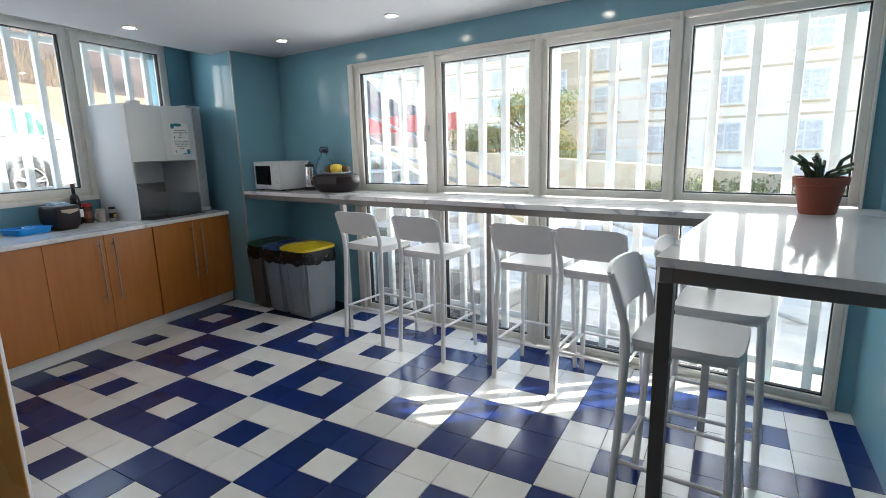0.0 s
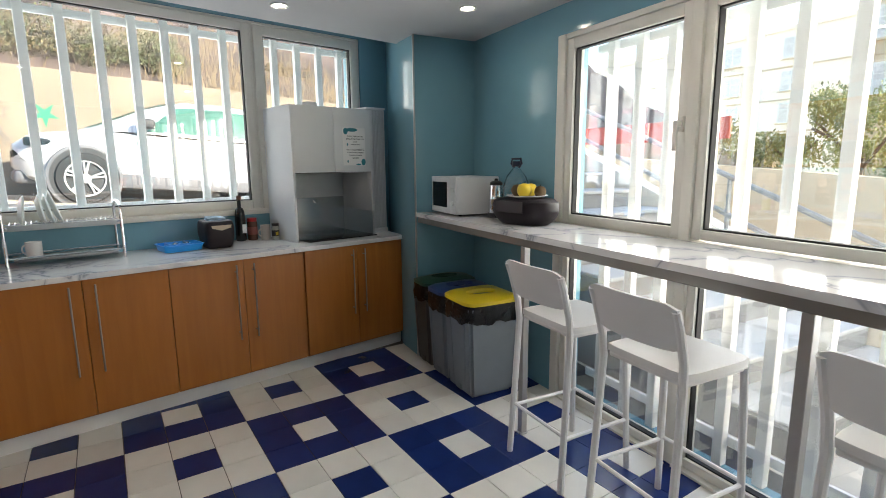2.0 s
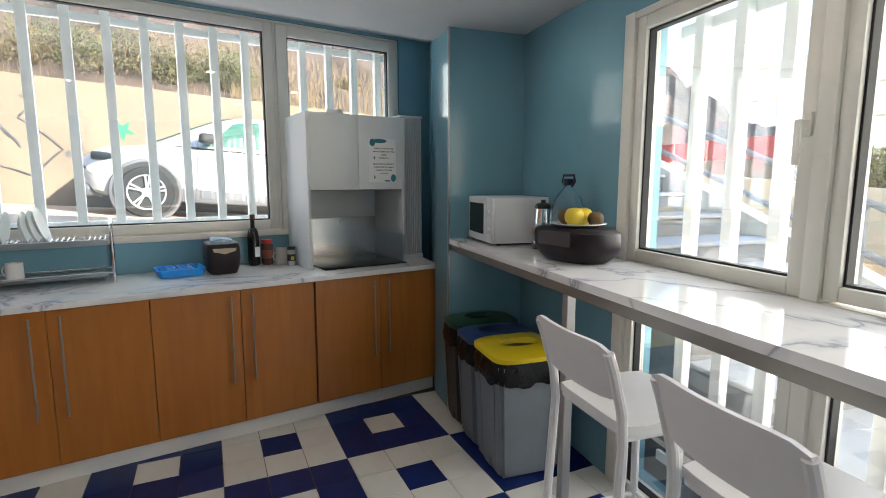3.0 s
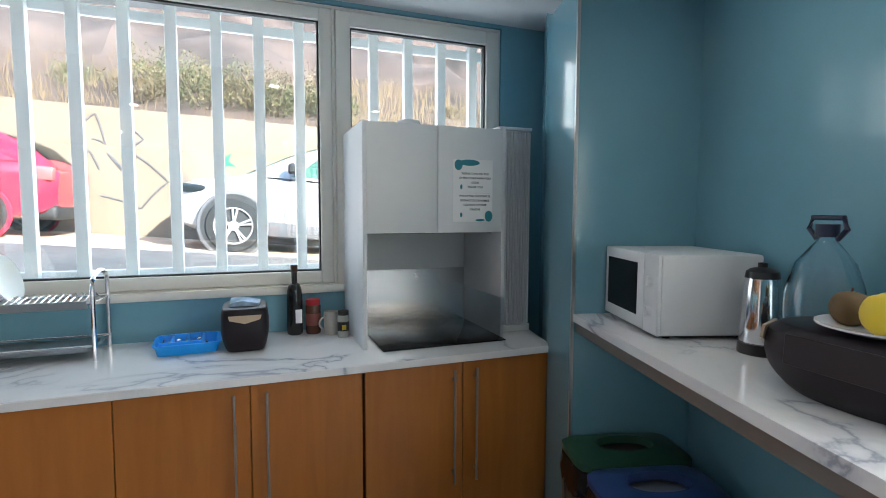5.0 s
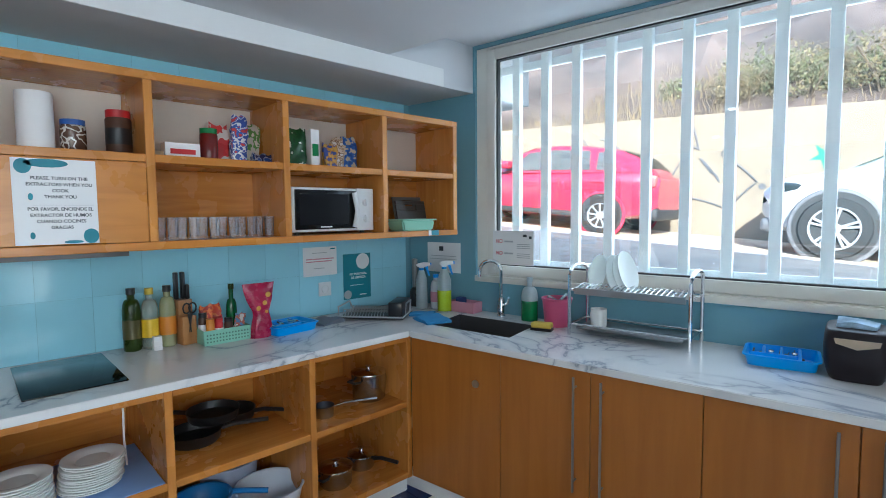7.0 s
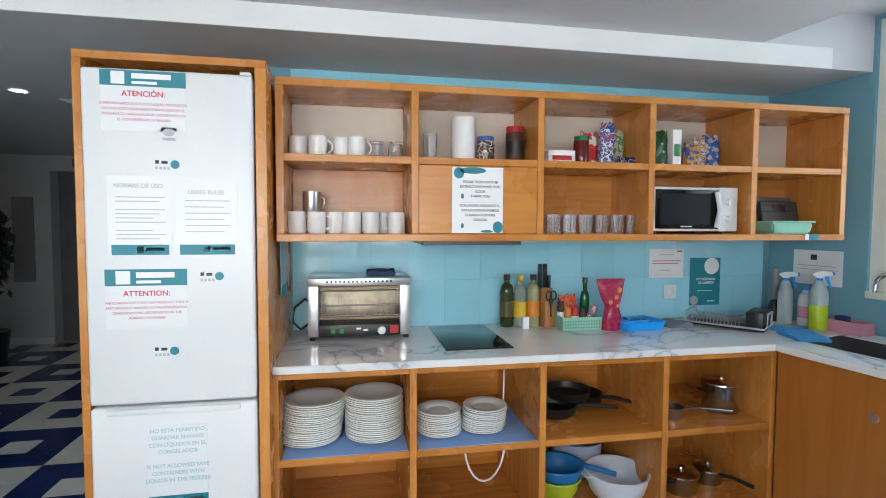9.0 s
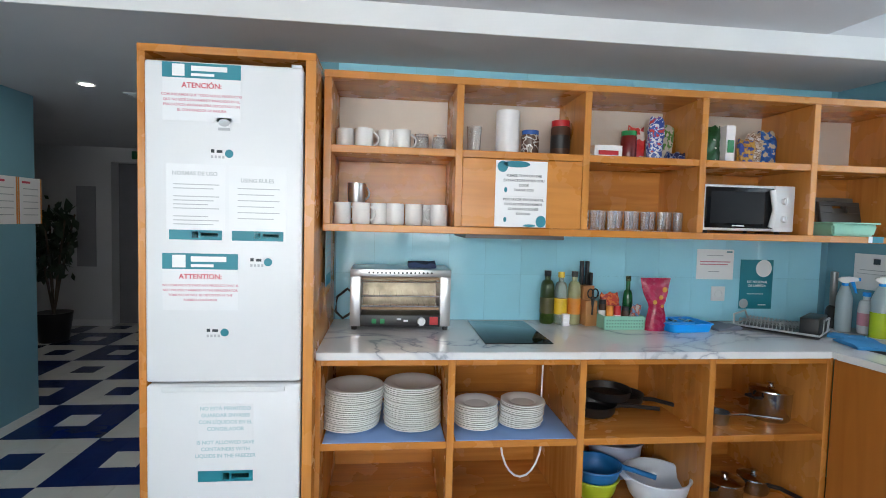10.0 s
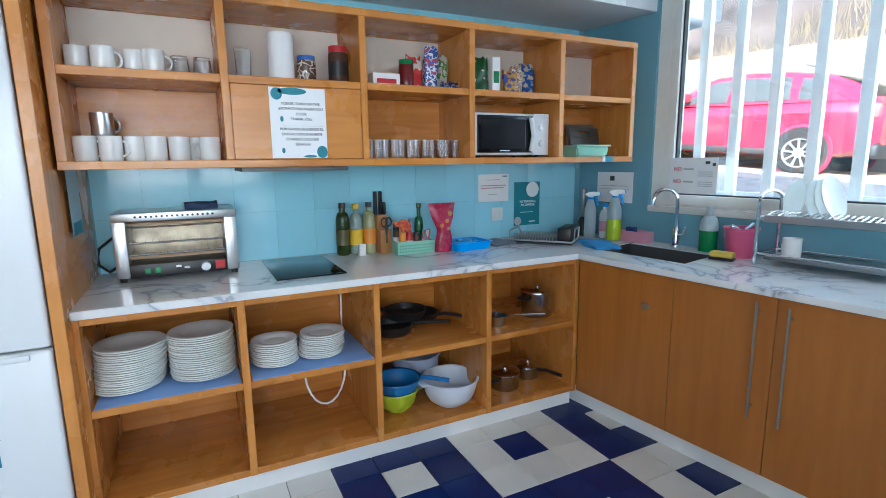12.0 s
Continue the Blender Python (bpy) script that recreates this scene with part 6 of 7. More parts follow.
packet("pasta_bag", SF @ pose(3.305, -0.13, Z1), 0.075, 0.05, 0.125, print_mat("yellow_pasta", ((0.55, 0.32, 0.06), (0.42, 0.2, 0.03), (0.03, 0.06, 0.28)), 45), "small bag of yellow pasta", "bag", None, seed=12)
packet("food_bag", SF @ pose(3.372, -0.09, Z1), 0.06, 0.06, 0.165, print_mat("nut_mix", ((0.35, 0.24, 0.15), (0.6, 0.5, 0.4), (0.2, 0.1, 0.05), (0.65, 0.62, 0.6)), 45), "clear bag of mixed nuts", "bag", None, seed=13)
packet("food_bag", SF @ pose(3.445, -0.08, Z1), 0.085, 0.06, 0.175, print_mat("blue_foil", ((0.02, 0.07, 0.28), (0.03, 0.12, 0.4), (0.5, 0.42, 0.3)), 34, 0.2), "blue food bag tied at the top", "bag", None, seed=14)
for k in range(12):
    tumbler(SF @ pose(2.535 + 0.0398 * k, -0.13 - 0.025 * (k % 2), Z2), 0.088, 0.0215 if k % 2 else 0.0225)


M_DOORGLASS = mat("dark_door_glass", (0.008, 0.008, 0.010), 0.22, spec=0.12)


def microwave(m, w, d, h, face, label, lip=0.0):
    s = thing("microwave", m, label, "microwave")
    b = B()
    rbx(b, 0, w, 0.012, d, 0.012, h, 0.008)
    part("body", b, M_WHITEGOODS, s)
    b = B()
    rbx(b, lip, w * 0.77, 0.0, 0.013, 0.012 + lip, h - lip, 0.004)
    dr = part("door", b, face, s)
    b = B()
    rbx(b, w * 0.07, w * 0.66, -0.002, 0.0015, h * 0.2, h * 0.86, 0.001, 1)
    part("door_window", b, M_DOORGLASS, dr, "dark glass door window")
    b = B()
    rbx(b, w * 0.775, w, 0.0, 0.013, 0.012, h, 0.004)
    part("control_panel", b, M_WHITEGOODS, s)
    for z in (0.32, 0.68):
        b = B()
        rod(b, (w * 0.885, 0.001, h * z), (w * 0.885, -0.014, h * z), 0.017, 0.014, 20)
        bx(b, w * 0.885 - 0.003, w * 0.885 + 0.003, -0.018, -0.013, h * z - 0.016, h * z + 0.016)
        part("knob", b, M_WHITEGOODS, s)
    for x in (0.04, w - 0.04):
        for y in (0.05, d - 0.04):
            b = B()
            rod(b, (x, y, 0), (x, y, 0.013), 0.012)
            part("foot", b, M_BLACK, s)
    return s


mw = microwave(SF @ pose(3.065, -0.205, Z2), 0.445, 0.31, 0.222, M_BLACKGLASS, "white microwave with black door on the shelf", 0.012)
b = B()
rbx(b, 0.14, 0.20, -0.002, 0.001, 0.032, 0.038, 0.0005, 1)
part("printed_mark", b, M_PAPER, mw)
b = B()
pts = [(0.325, -0.008, 0.03), (0.337, -0.016, 0.11), (0.325, -0.008, 0.20)]
tube(b, pts, 0.012, 10)
part("door_handle", b, M_WHITEGOODS, mw)
microwave(BF @ pose(-4.08, 3.03, 1.1025, 0, 0, -4), 0.42, 0.33, 0.262, M_WHITEGOODS, "white microwave standing on the bar")

tr = thing("plastic_box", SF @ pose(3.785, -0.18, Z2), "mint green plastic box with dark lid", "box")
b = B()
t = bmesh.new()
vs = bx(t, -0.118, 0.118, -0.07, 0.07, 0, 0.055)
for v in vs:
    if v.co.z < 0.02:
        v.co.x *= 0.9
        v.co.y *= 0.9
bmesh.ops.bevel(t, geom=t.edges[:], offset=0.008, segments=2, affect="EDGES")
join(b, t)
part("tub", b, M_MINT, tr)
b = B()
rbx(b, -0.123, 0.123, -0.075, 0.075, 0.056, 0.064, 0.003)
part("rim", b, M_MINT, tr)
for s, w, dz, lean, lab, mt in ((3.915, -0.03, 0.195, 14, "grey plastic chopping board leaning in the shelf", mat("grey_board", (0.14, 0.135, 0.13), 0.6)), (3.885, -0.085, 0.168, 12, "dark baking tray leaning in the shelf", mat("dark_tray", (0.05, 0.045, 0.04), 0.4))):
    bd = thing("chopping_board", SF @ pose(s, w, Z2 + 0.003, -lean, 0, 0), lab, "board")
    b = B()
    for x0, x1, z0, z1 in ((-0.11, 0.11, 0.0, dz - 0.055), (-0.11, -0.04, dz - 0.055, dz - 0.02), (0.04, 0.11, dz - 0.055, dz - 0.02), (-0.11, 0.11, dz - 0.02, dz)):
        rbx(b, x0, x1, 0.0, 0.01, z0, z1, 0.002, 1)
    part("board", b, mt, bd)

# ---- on the shelf-side worktop ----
ZT = 0.9005
grill = thing("toaster_grill", SF @ pose(1.47, 0.075, ZT), "stainless steel salamander toaster grill", "grill")
b = B()
rbx(b, 0.0, 0.485, -0.005, 0.26, 0.262, 0.298, 0.003)
part("hood", b, M_STEEL, grill)
for x in (0.0, 0.435):
    b = B()
    rbx(b, x, x + 0.05, 0.0, 0.25, 0.02, 0.262, 0.003)
    part("side", b, M_STEEL, grill)
b = B()
# The back's darker brown colour paints in the reflection inside the grill.
bx(b, 0.05, 0.435, 0.235, 0.25, 0.02, 0.262)
part("back", b, mat("brown_reflection_steel", (0.36, 0.30, 0.22), 0.3, 1.0, vary=0.35, scale=14), grill, "steel back coloured with a brown reflection")
b = B()
rbx(b, 0.05, 0.435, -0.004, 0.24, 0.02, 0.075, 0.002)
cp = part("control_panel", b, M_BLACK, grill)
for x in (0.105, 0.145):
    b = B()
    rbx(b, x, x + 0.022, -0.008, -0.003, 0.035, 0.058, 0.002, 1)
    part("switch", b, mat("green_switch", (0.01, 0.22, 0.06), 0.3), cp)
for x, z in ((0.225, 0.052), (0.258, 0.044)):
    b = B()
    rbx(b, x, x + 0.022, -0.006, -0.003, z, z + 0.009, 0.001, 1)
    part("printed_mark", b, M_PAPER, cp)
b = B()
rod(b, (0.345, -0.003, 0.046), (0.345, -0.022, 0.046), 0.02, 0.018, 20)
part("knob", b, M_WHITEGOODS, cp)
b = B()
rbx(b, 0.385, 0.425, -0.007, -0.003, 0.03, 0.068, 0.001, 1)
part("badge", b, M_REDLID, cp, "white and red maker's plate")
for k in range(16):
    b = B()
    rod(b, (0.09 + 0.02 * k, -0.0065, 0.282), (0.09 + 0.02 * k, -0.004, 0.282), 0.0055, seg=8)
    part("vent_hole", b, M_BLACK, grill)
for z in (0.115, 0.165, 0.235):
    b = B()
    rod(b, (0.05, 0.02, z), (0.435, 0.02, z), 0.004, seg=8)
    wires = part("rack", b, M_CHROME, grill)
    for k in range(14):
        w1 = B()
        rod(w1, (0.055 + 0.028 * k, 0.02, z), (0.055 + 0.028 * k, 0.23, z), 0.0022, seg=6)
        part("wire", w1, M_CHROME, wires)
for k, y in enumerate((0.07, 0.12, 0.17)):
    b = B()
    rod(b, (0.05, y, 0.245 - 0.0 * k), (0.435, y, 0.245), 0.006, seg=8)
    rod(b, (0.05, y, 0.095), (0.435, y, 0.095), 0.006, seg=8)
    part("heating_tube", b, mat("quartz_tube", (0.5, 0.35, 0.22), 0.3) if k == 0 else bpy.data.materials["quartz_tube"], grill)
for x in (0.02, 0.465):
    b = B()
    lathe(b, [(0, -0.0), (0.014, 0), (0.014, 0.02), (0, 0.02)], 12, (x, 0.03, 0))
    part("foot", b, M_BLACK, grill)
b = B()
tube(b, [(0.0, 0.22, 0.05), (-0.05, 0.2, 0.02), (-0.085, 0.18, 0.06), (-0.08, 0.2, 0.13), (-0.03, 0.23, 0.17), (0.0, 0.25, 0.14)], 0.007, 8)
part("cable", b, M_BLACK, grill, "black power cable")
gl = thing("oven_glove", SF @ pose(1.82, 0.22, ZT + 0.299), "dark blue folded cloth on the grill", "cloth")
b = B()
t = bmesh.new()
bx(t, -0.07, 0.07, -0.06, 0.06, 0, 0.022)
bmesh.ops.subdivide_edges(t, edges=t.edges[:], cuts=4, use_grid_fill=True)
for v in t.verts:
    v.co.z = max(0, v.co.z + (0.012 * noise.noise(v.co * 25)) * (v.co.z > 0.001))
join(b, t)
part("cloth", b, mat("dark_blue_cloth", (0.03, 0.05, 0.11), 0.9), gl)

hob2 = thing("hob", SF @ pose(2.235, 0.055, ZT), "black glass induction plate set in the worktop", "hob")
b = B()
rbx(b, -0.155, 0.155, -0.255, 0.255, 0.0, 0.005, 0.002)
part("glass_plate", b, M_BLACKGLASS, hob2)

M_CLEAROIL = mat("clear_oil_bottle", (0.62, 0.70, 0.62), 0.08, vary=0.1)
M_PALEOIL = mat("pale_oil", (0.70, 0.70, 0.40), 0.08, vary=0.1)
for m_, amount in ((M_CLEAROIL, 0.7), (M_PALEOIL, 0.6)):
    m_.node_tree.nodes["Principled BSDF"].inputs["Transmission Weight"].default_value = amount
bottle(SF @ pose(2.505, 0.27, ZT), 0.285, 0.037, M_OLIVE, "dark green olive oil bottle", M_BLACK, mat("olive_label", (0.08, 0.07, 0.02), 0.4), 0.28, 0.42)
bottle(SF @ pose(2.575, 0.255, ZT), 0.28, 0.035, M_CLEAROIL, "half-empty clear oil bottle with yellow label", mat("yellow_cap", (0.6, 0.42, 0.03), 0.4), mat("yellow_label", (0.72, 0.46, 0.02), 0.4), 0.3, 0.42)
bottle(SF @ pose(2.648, 0.25, ZT), 0.285, 0.035, M_PALEOIL, "pale oil bottle with orange label", M_BLACK, M_AMBERLABEL, 0.3, 0.42)
for k in range(3):
    packet("spice_box", SF @ pose(2.588, 0.205, ZT + 0.021 * k), 0.034, 0.03, 0.02, M_PAPER, "small white spice box in a stack", "box", None, pinch=False)
kb = thing("knife_block", SF @ pose(2.722, 0.23, ZT, 0, 0, 8), "pale wood knife block with black-handled knives", "knife block")
b = B()
rbx(b, -0.033, 0.033, -0.035, 0.07, 0, 0.135, 0.004)
rbx(b, -0.033, 0.033, 0.0, 0.07, 0.135, 0.21, 0.004)
part("block", b, M_KNIFEWOOD, kb)
for k, (x, y, z) in enumerate(((-0.02, 0.05, 0.21), (0.012, 0.05, 0.21), (0.02, 0.025, 0.21))):
    b = B()
    rbx(b, x - 0.009, x + 0.009, y - 0.012, y + 0.012, z, z + (0.13, 0.13, 0.07)[k], 0.005)
    part("knife_handle", b, M_BLACK, kb)
b = B()
for sx in (-1, 1):
    pts = [(sx * 0.014 + 0.017 * math.cos(a), -0.04, 0.175 + 0.024 * math.sin(a)) for a in [2 * math.pi * k / 12 for k in range(12)]]
    tube(b, pts, 0.004, 6, True)
rod(b, (-0.006, -0.04, 0.15), (0.004, -0.04, 0.06), 0.006, 0.002, 6)
rod(b, (0.006, -0.04, 0.15), (-0.004, -0.04, 0.06), 0.006, 0.002, 6)
part("scissors", b, M_BLACK, kb, "black kitchen scissors")

bk = thing("plastic_basket", SF @ pose(2.868, 0.165, ZT), "mint green plastic basket of spices", "basket")
for q in ((-0.11, 0.11, -0.062, -0.058), (-0.11, 0.11, 0.058, 0.062), (-0.11, -0.106, -0.058, 0.058), (0.106, 0.11, -0.058, 0.058)):
    b = B()
    rbx(b, *q, 0.0, 0.07, 0.0015, 1)
    part("side", b, M_MINT, bk)
b = B()
bx(b, -0.106, 0.106, -0.058, 0.058, 0, 0.004)
part("base", b, M_MINT, bk)
b = B()
for i in range(14):
    for j in range(3):
        rod(b, (-0.095 + 0.0146 * i, -0.0626, 0.016 + 0.016 * j), (-0.095 + 0.0146 * i, -0.0617, 0.016 + 0.016 * j), 0.0045, seg=6)
part("holes", b, mat("basket_holes", (0.1, 0.22, 0.17), 0.6), bk)
for k, (x, y, h, mt, lid, lab) in enumerate(((-0.07, -0.03, 0.115, M_AMBERLABEL, M_AMBERLABEL, "orange spice jar in the basket"), (-0.03, -0.03, 0.115, M_REDLID, M_REDLID, "red spice jar in the basket"), (0.015, -0.03, 0.11, M_BROWN, M_BLACK, "dark spice jar in the basket"), (-0.085, 0.025, 0.14, M_BROWN, M_BLACK, "tall dark spice jar"), (-0.01, 0.03, 0.12, M_BROWN, M_REDLID, "spice jar with red lid"))):
    jar(SF @ pose(2.868 + x, 0.165 + y, ZT + 0.0045), h, 0.019, mt, lid, lab, M_PAPER if k % 2 else None)
packet("spice_packet", SF @ pose(2.93, 0.14, ZT + 0.0045), 0.05, 0.02, 0.135, print_mat("spice_print", ((0.6, 0.55, 0.5), (0.4, 0.1, 0.06), (0.1, 0.2, 0.35)), 40), "printed spice packet in the basket", "packet", None, 0.012, seed=21)
bottle(SF @ pose(2.925, 0.20, ZT + 0.0045), 0.265, 0.026, mat("green_glass", (0.01, 0.1, 0.03), 0.08), "green glass bottle in the basket", M_OLIVE, None, 0.45, 0.42)
packet("red_pepper_bag", SF @ pose(2.82, 0.195, ZT + 0.0045), 0.09, 0.05, 0.18, print_mat("red_orange_foil", ((0.5, 0.04, 0.012), (0.6, 0.14, 0.02), (0.35, 0.02, 0.01)), 30), "small red spice bag", "bag", None, seed=22)

cb = thing("crisp_bag", SF @ pose(3.028, 0.10, ZT), "upright magenta crisp bag", "crisp bag")
b = B()
rows_n, cols_n = 14, 8
front, back = [], []
for j in range(rows_n + 1):
    f = j / rows_n
    w = 0.042 + 0.028 * f + 0.012 * abs(2 * f - 1) - 0.014 * math.exp(-((f - 0.45) / 0.15) ** 2)
    th = 0.03 * (1 - f) ** 0.5 * (1 - 0.3 * math.exp(-((f - 0.45) / 0.12) ** 2)) + 0.012 * math.sin(math.pi * f)
    fr, bk2 = [], []
    for i in range(cols_n + 1):
        g = 2 * i / cols_n - 1
        n = noise.noise(Vector((g * 2, f * 5, 3))) * 0.006
        y = th * (1 - g * g) ** 0.5 if abs(g) < 1 else 0
        fr.append(b.verts.new((g * w + 0.006 * math.sin(f * 5), -y - n * (abs(g) < 1), f * 0.272)))
        bk2.append(b.verts.new((g * w + 0.006 * math.sin(f * 5), y + 0.001, f * 0.272)))
    front.append(fr)
    back.append(bk2)
for j in range(rows_n):
    for i in range(cols_n):
        b.faces.new((front[j][i], front[j][i + 1], front[j + 1][i + 1], front[j + 1][i]))
        b.faces.new((back[j][i], back[j + 1][i], back[j + 1][i + 1], back[j][i + 1]))
part("bag", b, M_MAGENTA, cb)
for x, z, r in ((0.03, 0.215, 0.014), (0.012, 0.175, 0.012), (-0.02, 0.15, 0.012), (0.02, 0.13, 0.009)):
    b = B()
    lathe(b, [(0, 0.002), (r * 0.7, 0.0015), (r, 0)], 12)
    part("printed_crisp", b, mat("crisp_print", (0.6, 0.28, 0.05), 0.4), cb, "", pose(x, -0.030, z, 90))


def cutlery_tray(m, label, w=0.25, d=0.2):
    s = thing("cutlery_tray", m, label, "cutlery tray", "cutlery trays")
    b = B()
    t = 0.004
    h = 0.045
    loaf(b, w / 2, d / 2, [(0.90, 0), (0.93, 0.002), (1.0, h - 0.005), (1.06, h - 0.005), (1.065, h - 0.002), (1.05, h), (0.975, h), (0.96, h - 0.004), (0.91, t + 0.004), (0.89, t)], 9, 48)
    bmesh.ops.translate(b, vec=(w / 2, d / 2, 0), verts=b.verts[:])
    part("tray", b, M_BLUEPLASTIC, s)
    for q in ((w * 0.25 - 0.005, w * 0.25 + 0.005, d * 0.34, d - 0.009), (w * 0.5 - 0.005, w * 0.5 + 0.005, d * 0.34, d - 0.009), (w * 0.75 - 0.006, w * 0.75 + 0.006, 0.009, d - 0.009), (0.012, w * 0.744, d * 0.30, d * 0.34)):
        b = B()
        rbx(b, *q, t - 0.001, h - 0.001, 0.004)
        part("divider", b, M_BLUEPLASTIC, s)
    rg = random.Random(int(w * 1000))
    for k in range(7):
        b = B()
        x = 0.03 + (w - 0.06) * k / 7 + rg.uniform(-0.006, 0.006)
        rod(b, (x, d * 0.4, 0.02 + 0.01 * (k % 3)), (x + rg.uniform(-0.01, 0.01), d * 0.85, 0.03 + 0.01 * (k % 2)), 0.004, 0.0035, 6)
        t2 = bmesh.new()
        bmesh.ops.create_uvsphere(t2, u_segments=10, v_segments=6, radius=0.013)
        bmesh.ops.transform(t2, matrix=Matrix.Translation((x, d * 0.42, 0.028 + 0.01 * (k % 3))) @ Matrix.Diagonal((0.8, 1.4, 0.35, 1)), verts=t2.verts[:])
        join(b, t2)
        part("spoon", b, M_CHROME if k % 3 else M_BLACK, s)
    return s


cutlery_tray(SF @ pose(3.075, 0.02, ZT, 0, 0, 6), "bright blue plastic cutlery tray with utensils")
cutlery_tray(KF @ pose(1.80, 0.37, ZT, 0, 0, 4), "bright blue plastic cutlery tray with cutlery", 0.245, 0.21)


def folded_cloth(m, w, d, h, material, label, seed):
    s = thing("cloth", m, label, "cloth")
    b = B()
    t = bmesh.new()
    bx(t, -w / 2, w / 2, -d / 2, d / 2, 0, h)
    bmesh.ops.subdivide_edges(t, edges=t.edges[:], cuts=7, use_grid_fill=True)
    for v in t.verts:
        if v.co.z > 0.001:
            v.co.z += 0.014 * noise.noise(v.co * 14 + Vector((seed, 0, 0))) - 0.006 * ((2 * v.co.x / w) ** 2 + (2 * v.co.y / d) ** 2)
            v.co.z = max(0.002, v.co.z)
        v.co.x += 0.012 * noise.noise(v.co * 9 + Vector((0, seed, 0)))
        v.co.y += 0.012 * noise.noise(v.co * 9 + Vector((0, 0, seed)))
    join(b, t)
    part("fabric", b, material, s)


folded_cloth(SF @ pose(3.43, 0.15, ZT, 0, 0, 15), 0.16, 0.12, 0.026, M_CLOTH, "grey dishcloth dropped on the worktop", 2)
folded_cloth(KF @ pose(0.27, 0.27, ZT, 0, 0, -25), 0.20, 0.15, 0.026, M_BLUECLOTH, "blue cloth beside the sink", 3)
folded_cloth(KF @ pose(0.12, 0.36, ZT, 0, 0, 30), 0.14, 0.12, 0.02, M_BLUECLOTH, "blue cloth crumpled beside the sink", 4)

# wire dish drainer in the corner
dd = thing("dish_drainer", SF @ pose(3.74, 0.10, ZT, 0, 0, -52), "black and grey wire dish drainer", "dish drainer")
b = B()
rbx(b, -0.19, 0.19, -0.12, 0.12, 0.004, 0.018, 0.005)
part("drip_tray", b, M_BLACK, dd)
b = B()
M_GREYWIRE = mat("grey_coated_wire", (0.42, 0.43, 0.44), 0.4)
pts = [(-0.19, -0.13, 0.02), (0.19, -0.13, 0.02), (0.19, 0.13, 0.02), (-0.19, 0.13, 0.02)]
tube(b, pts, 0.005, 8, True)
tube(b, [(-0.19, -0.13, 0.02), (-0.2, -0.10, 0.07), (-0.2, 0.10, 0.07), (-0.19, 0.13, 0.02)], 0.005, 8)
part("frame", b, M_GREYWIRE, dd)
for k in range(15):
    b = B()
    x = -0.17 + 0.0175 * k
    tube(b, [(x, -0.13, 0.02), (x - 0.01, -0.06, 0.05), (x + 0.008, 0.0, 0.022), (x - 0.01, 0.06, 0.05), (x, 0.13, 0.02)], 0.0022, 6)
    part("wire", b, M_GREYWIRE, dd)
b = B()
rbx(b, 0.10, 0.18, -0.11, 0.11, 0.02, 0.10, 0.004)
part("cutlery_cup", b, M_BLACK, dd, "black cutlery cup")
b = B()
tube(b, [(0.19, -0.06, 0.02), (0.195, -0.06, 0.09), (0.195, 0.06, 0.09), (0.19, 0.06, 0.02)], 0.005, 8)
part("handle", b, M_GREYWIRE, dd)


def sprayer(m, body, h, r, label, head=M_PAPER, trigger=M_BLUEPLASTIC, fill=None, turn=0):
    s = turned("spray_bottle", m, [(0, 0), (r * 0.95, 0), (r, 0.01), (r, h * 0.62), (r * 0.55, h * 0.80), (r * 0.4, h * 0.84), (0, h * 0.84)], body, label, "spray bottle")
    if fill is not None:
        add(s, "liquid", [(0, 0.004), (r + 0.0008, 0.004), (r + 0.001, h * 0.42), (0, h * 0.42)], fill)
    add(s, "collar", [(0, h * 0.82), (0.016, h * 0.82), (0.016, h * 0.88), (0, h * 0.88)], trigger)
    b = B()
    mm = pose(0, 0, 0, 0, 0, turn)
    side = [(-0.058, h - 0.022), (-0.056, h - 0.004), (-0.02, h), (0.018, h - 0.004), (0.036, h - 0.016), (0.026, h - 0.028), (0.012, h - 0.034), (0.012, h * 0.865), (-0.012, h * 0.865), (-0.014, h - 0.030)]
    prism(b, side, -0.010, 0.010, mm @ pose(0, 0, 0, 90))
    bmesh.ops.bevel(b, geom=b.edges[:], offset=0.003, segments=2, affect="EDGES")
    part("spray_head", b, head, s)
    b = B()
    prism(b, [(-0.022, h - 0.028), (-0.040, h - 0.024), (-0.048, h - 0.06), (-0.056, h - 0.088), (-0.047, h - 0.088), (-0.036, h - 0.058)], -0.006, 0.006, mm @ pose(0, 0, 0, 90))
    rbx(b, -0.066, -0.0585, -0.009, 0.009, h - 0.022, h - 0.004, 0.002, 1, mm)
    part("trigger", b, trigger, s)


sprayer(pose(-4.10, -0.10, ZT), M_CLOUDY, 0.295, 0.037, "empty cloudy spray bottle", turn=-25)
sprayer(pose(-4.13, 0.08, ZT), M_CLOUDY, 0.315, 0.043, "spray bottle with yellow cleaner", fill=mat("yellow_cleaner", (0.42, 0.55, 0.02), 0.2), turn=-30)
bottle(pose(-4.16, -0.03, ZT), 0.22, 0.034, mat("pale_plastic", (0.60, 0.64, 0.68), 0.4), "white cleaning bottle with printed label", M_BLUEPLASTIC, M_PINKPALE, 0.3, 0.45)
tw = thing("hand_blender", pose(-4.12, -0.19, ZT), "dark stick blender standing in the corner", "hand blender")
add(tw, "shaft", [(0, 0.09), (0.016, 0.12), (0.019, 0.31), (0, 0.315)], M_HANDLE)
add(tw, "base", [(0, 0), (0.033, 0), (0.034, 0.09), (0.028, 0.11), (0.015, 0.125), (0, 0.125)], M_BLACK)

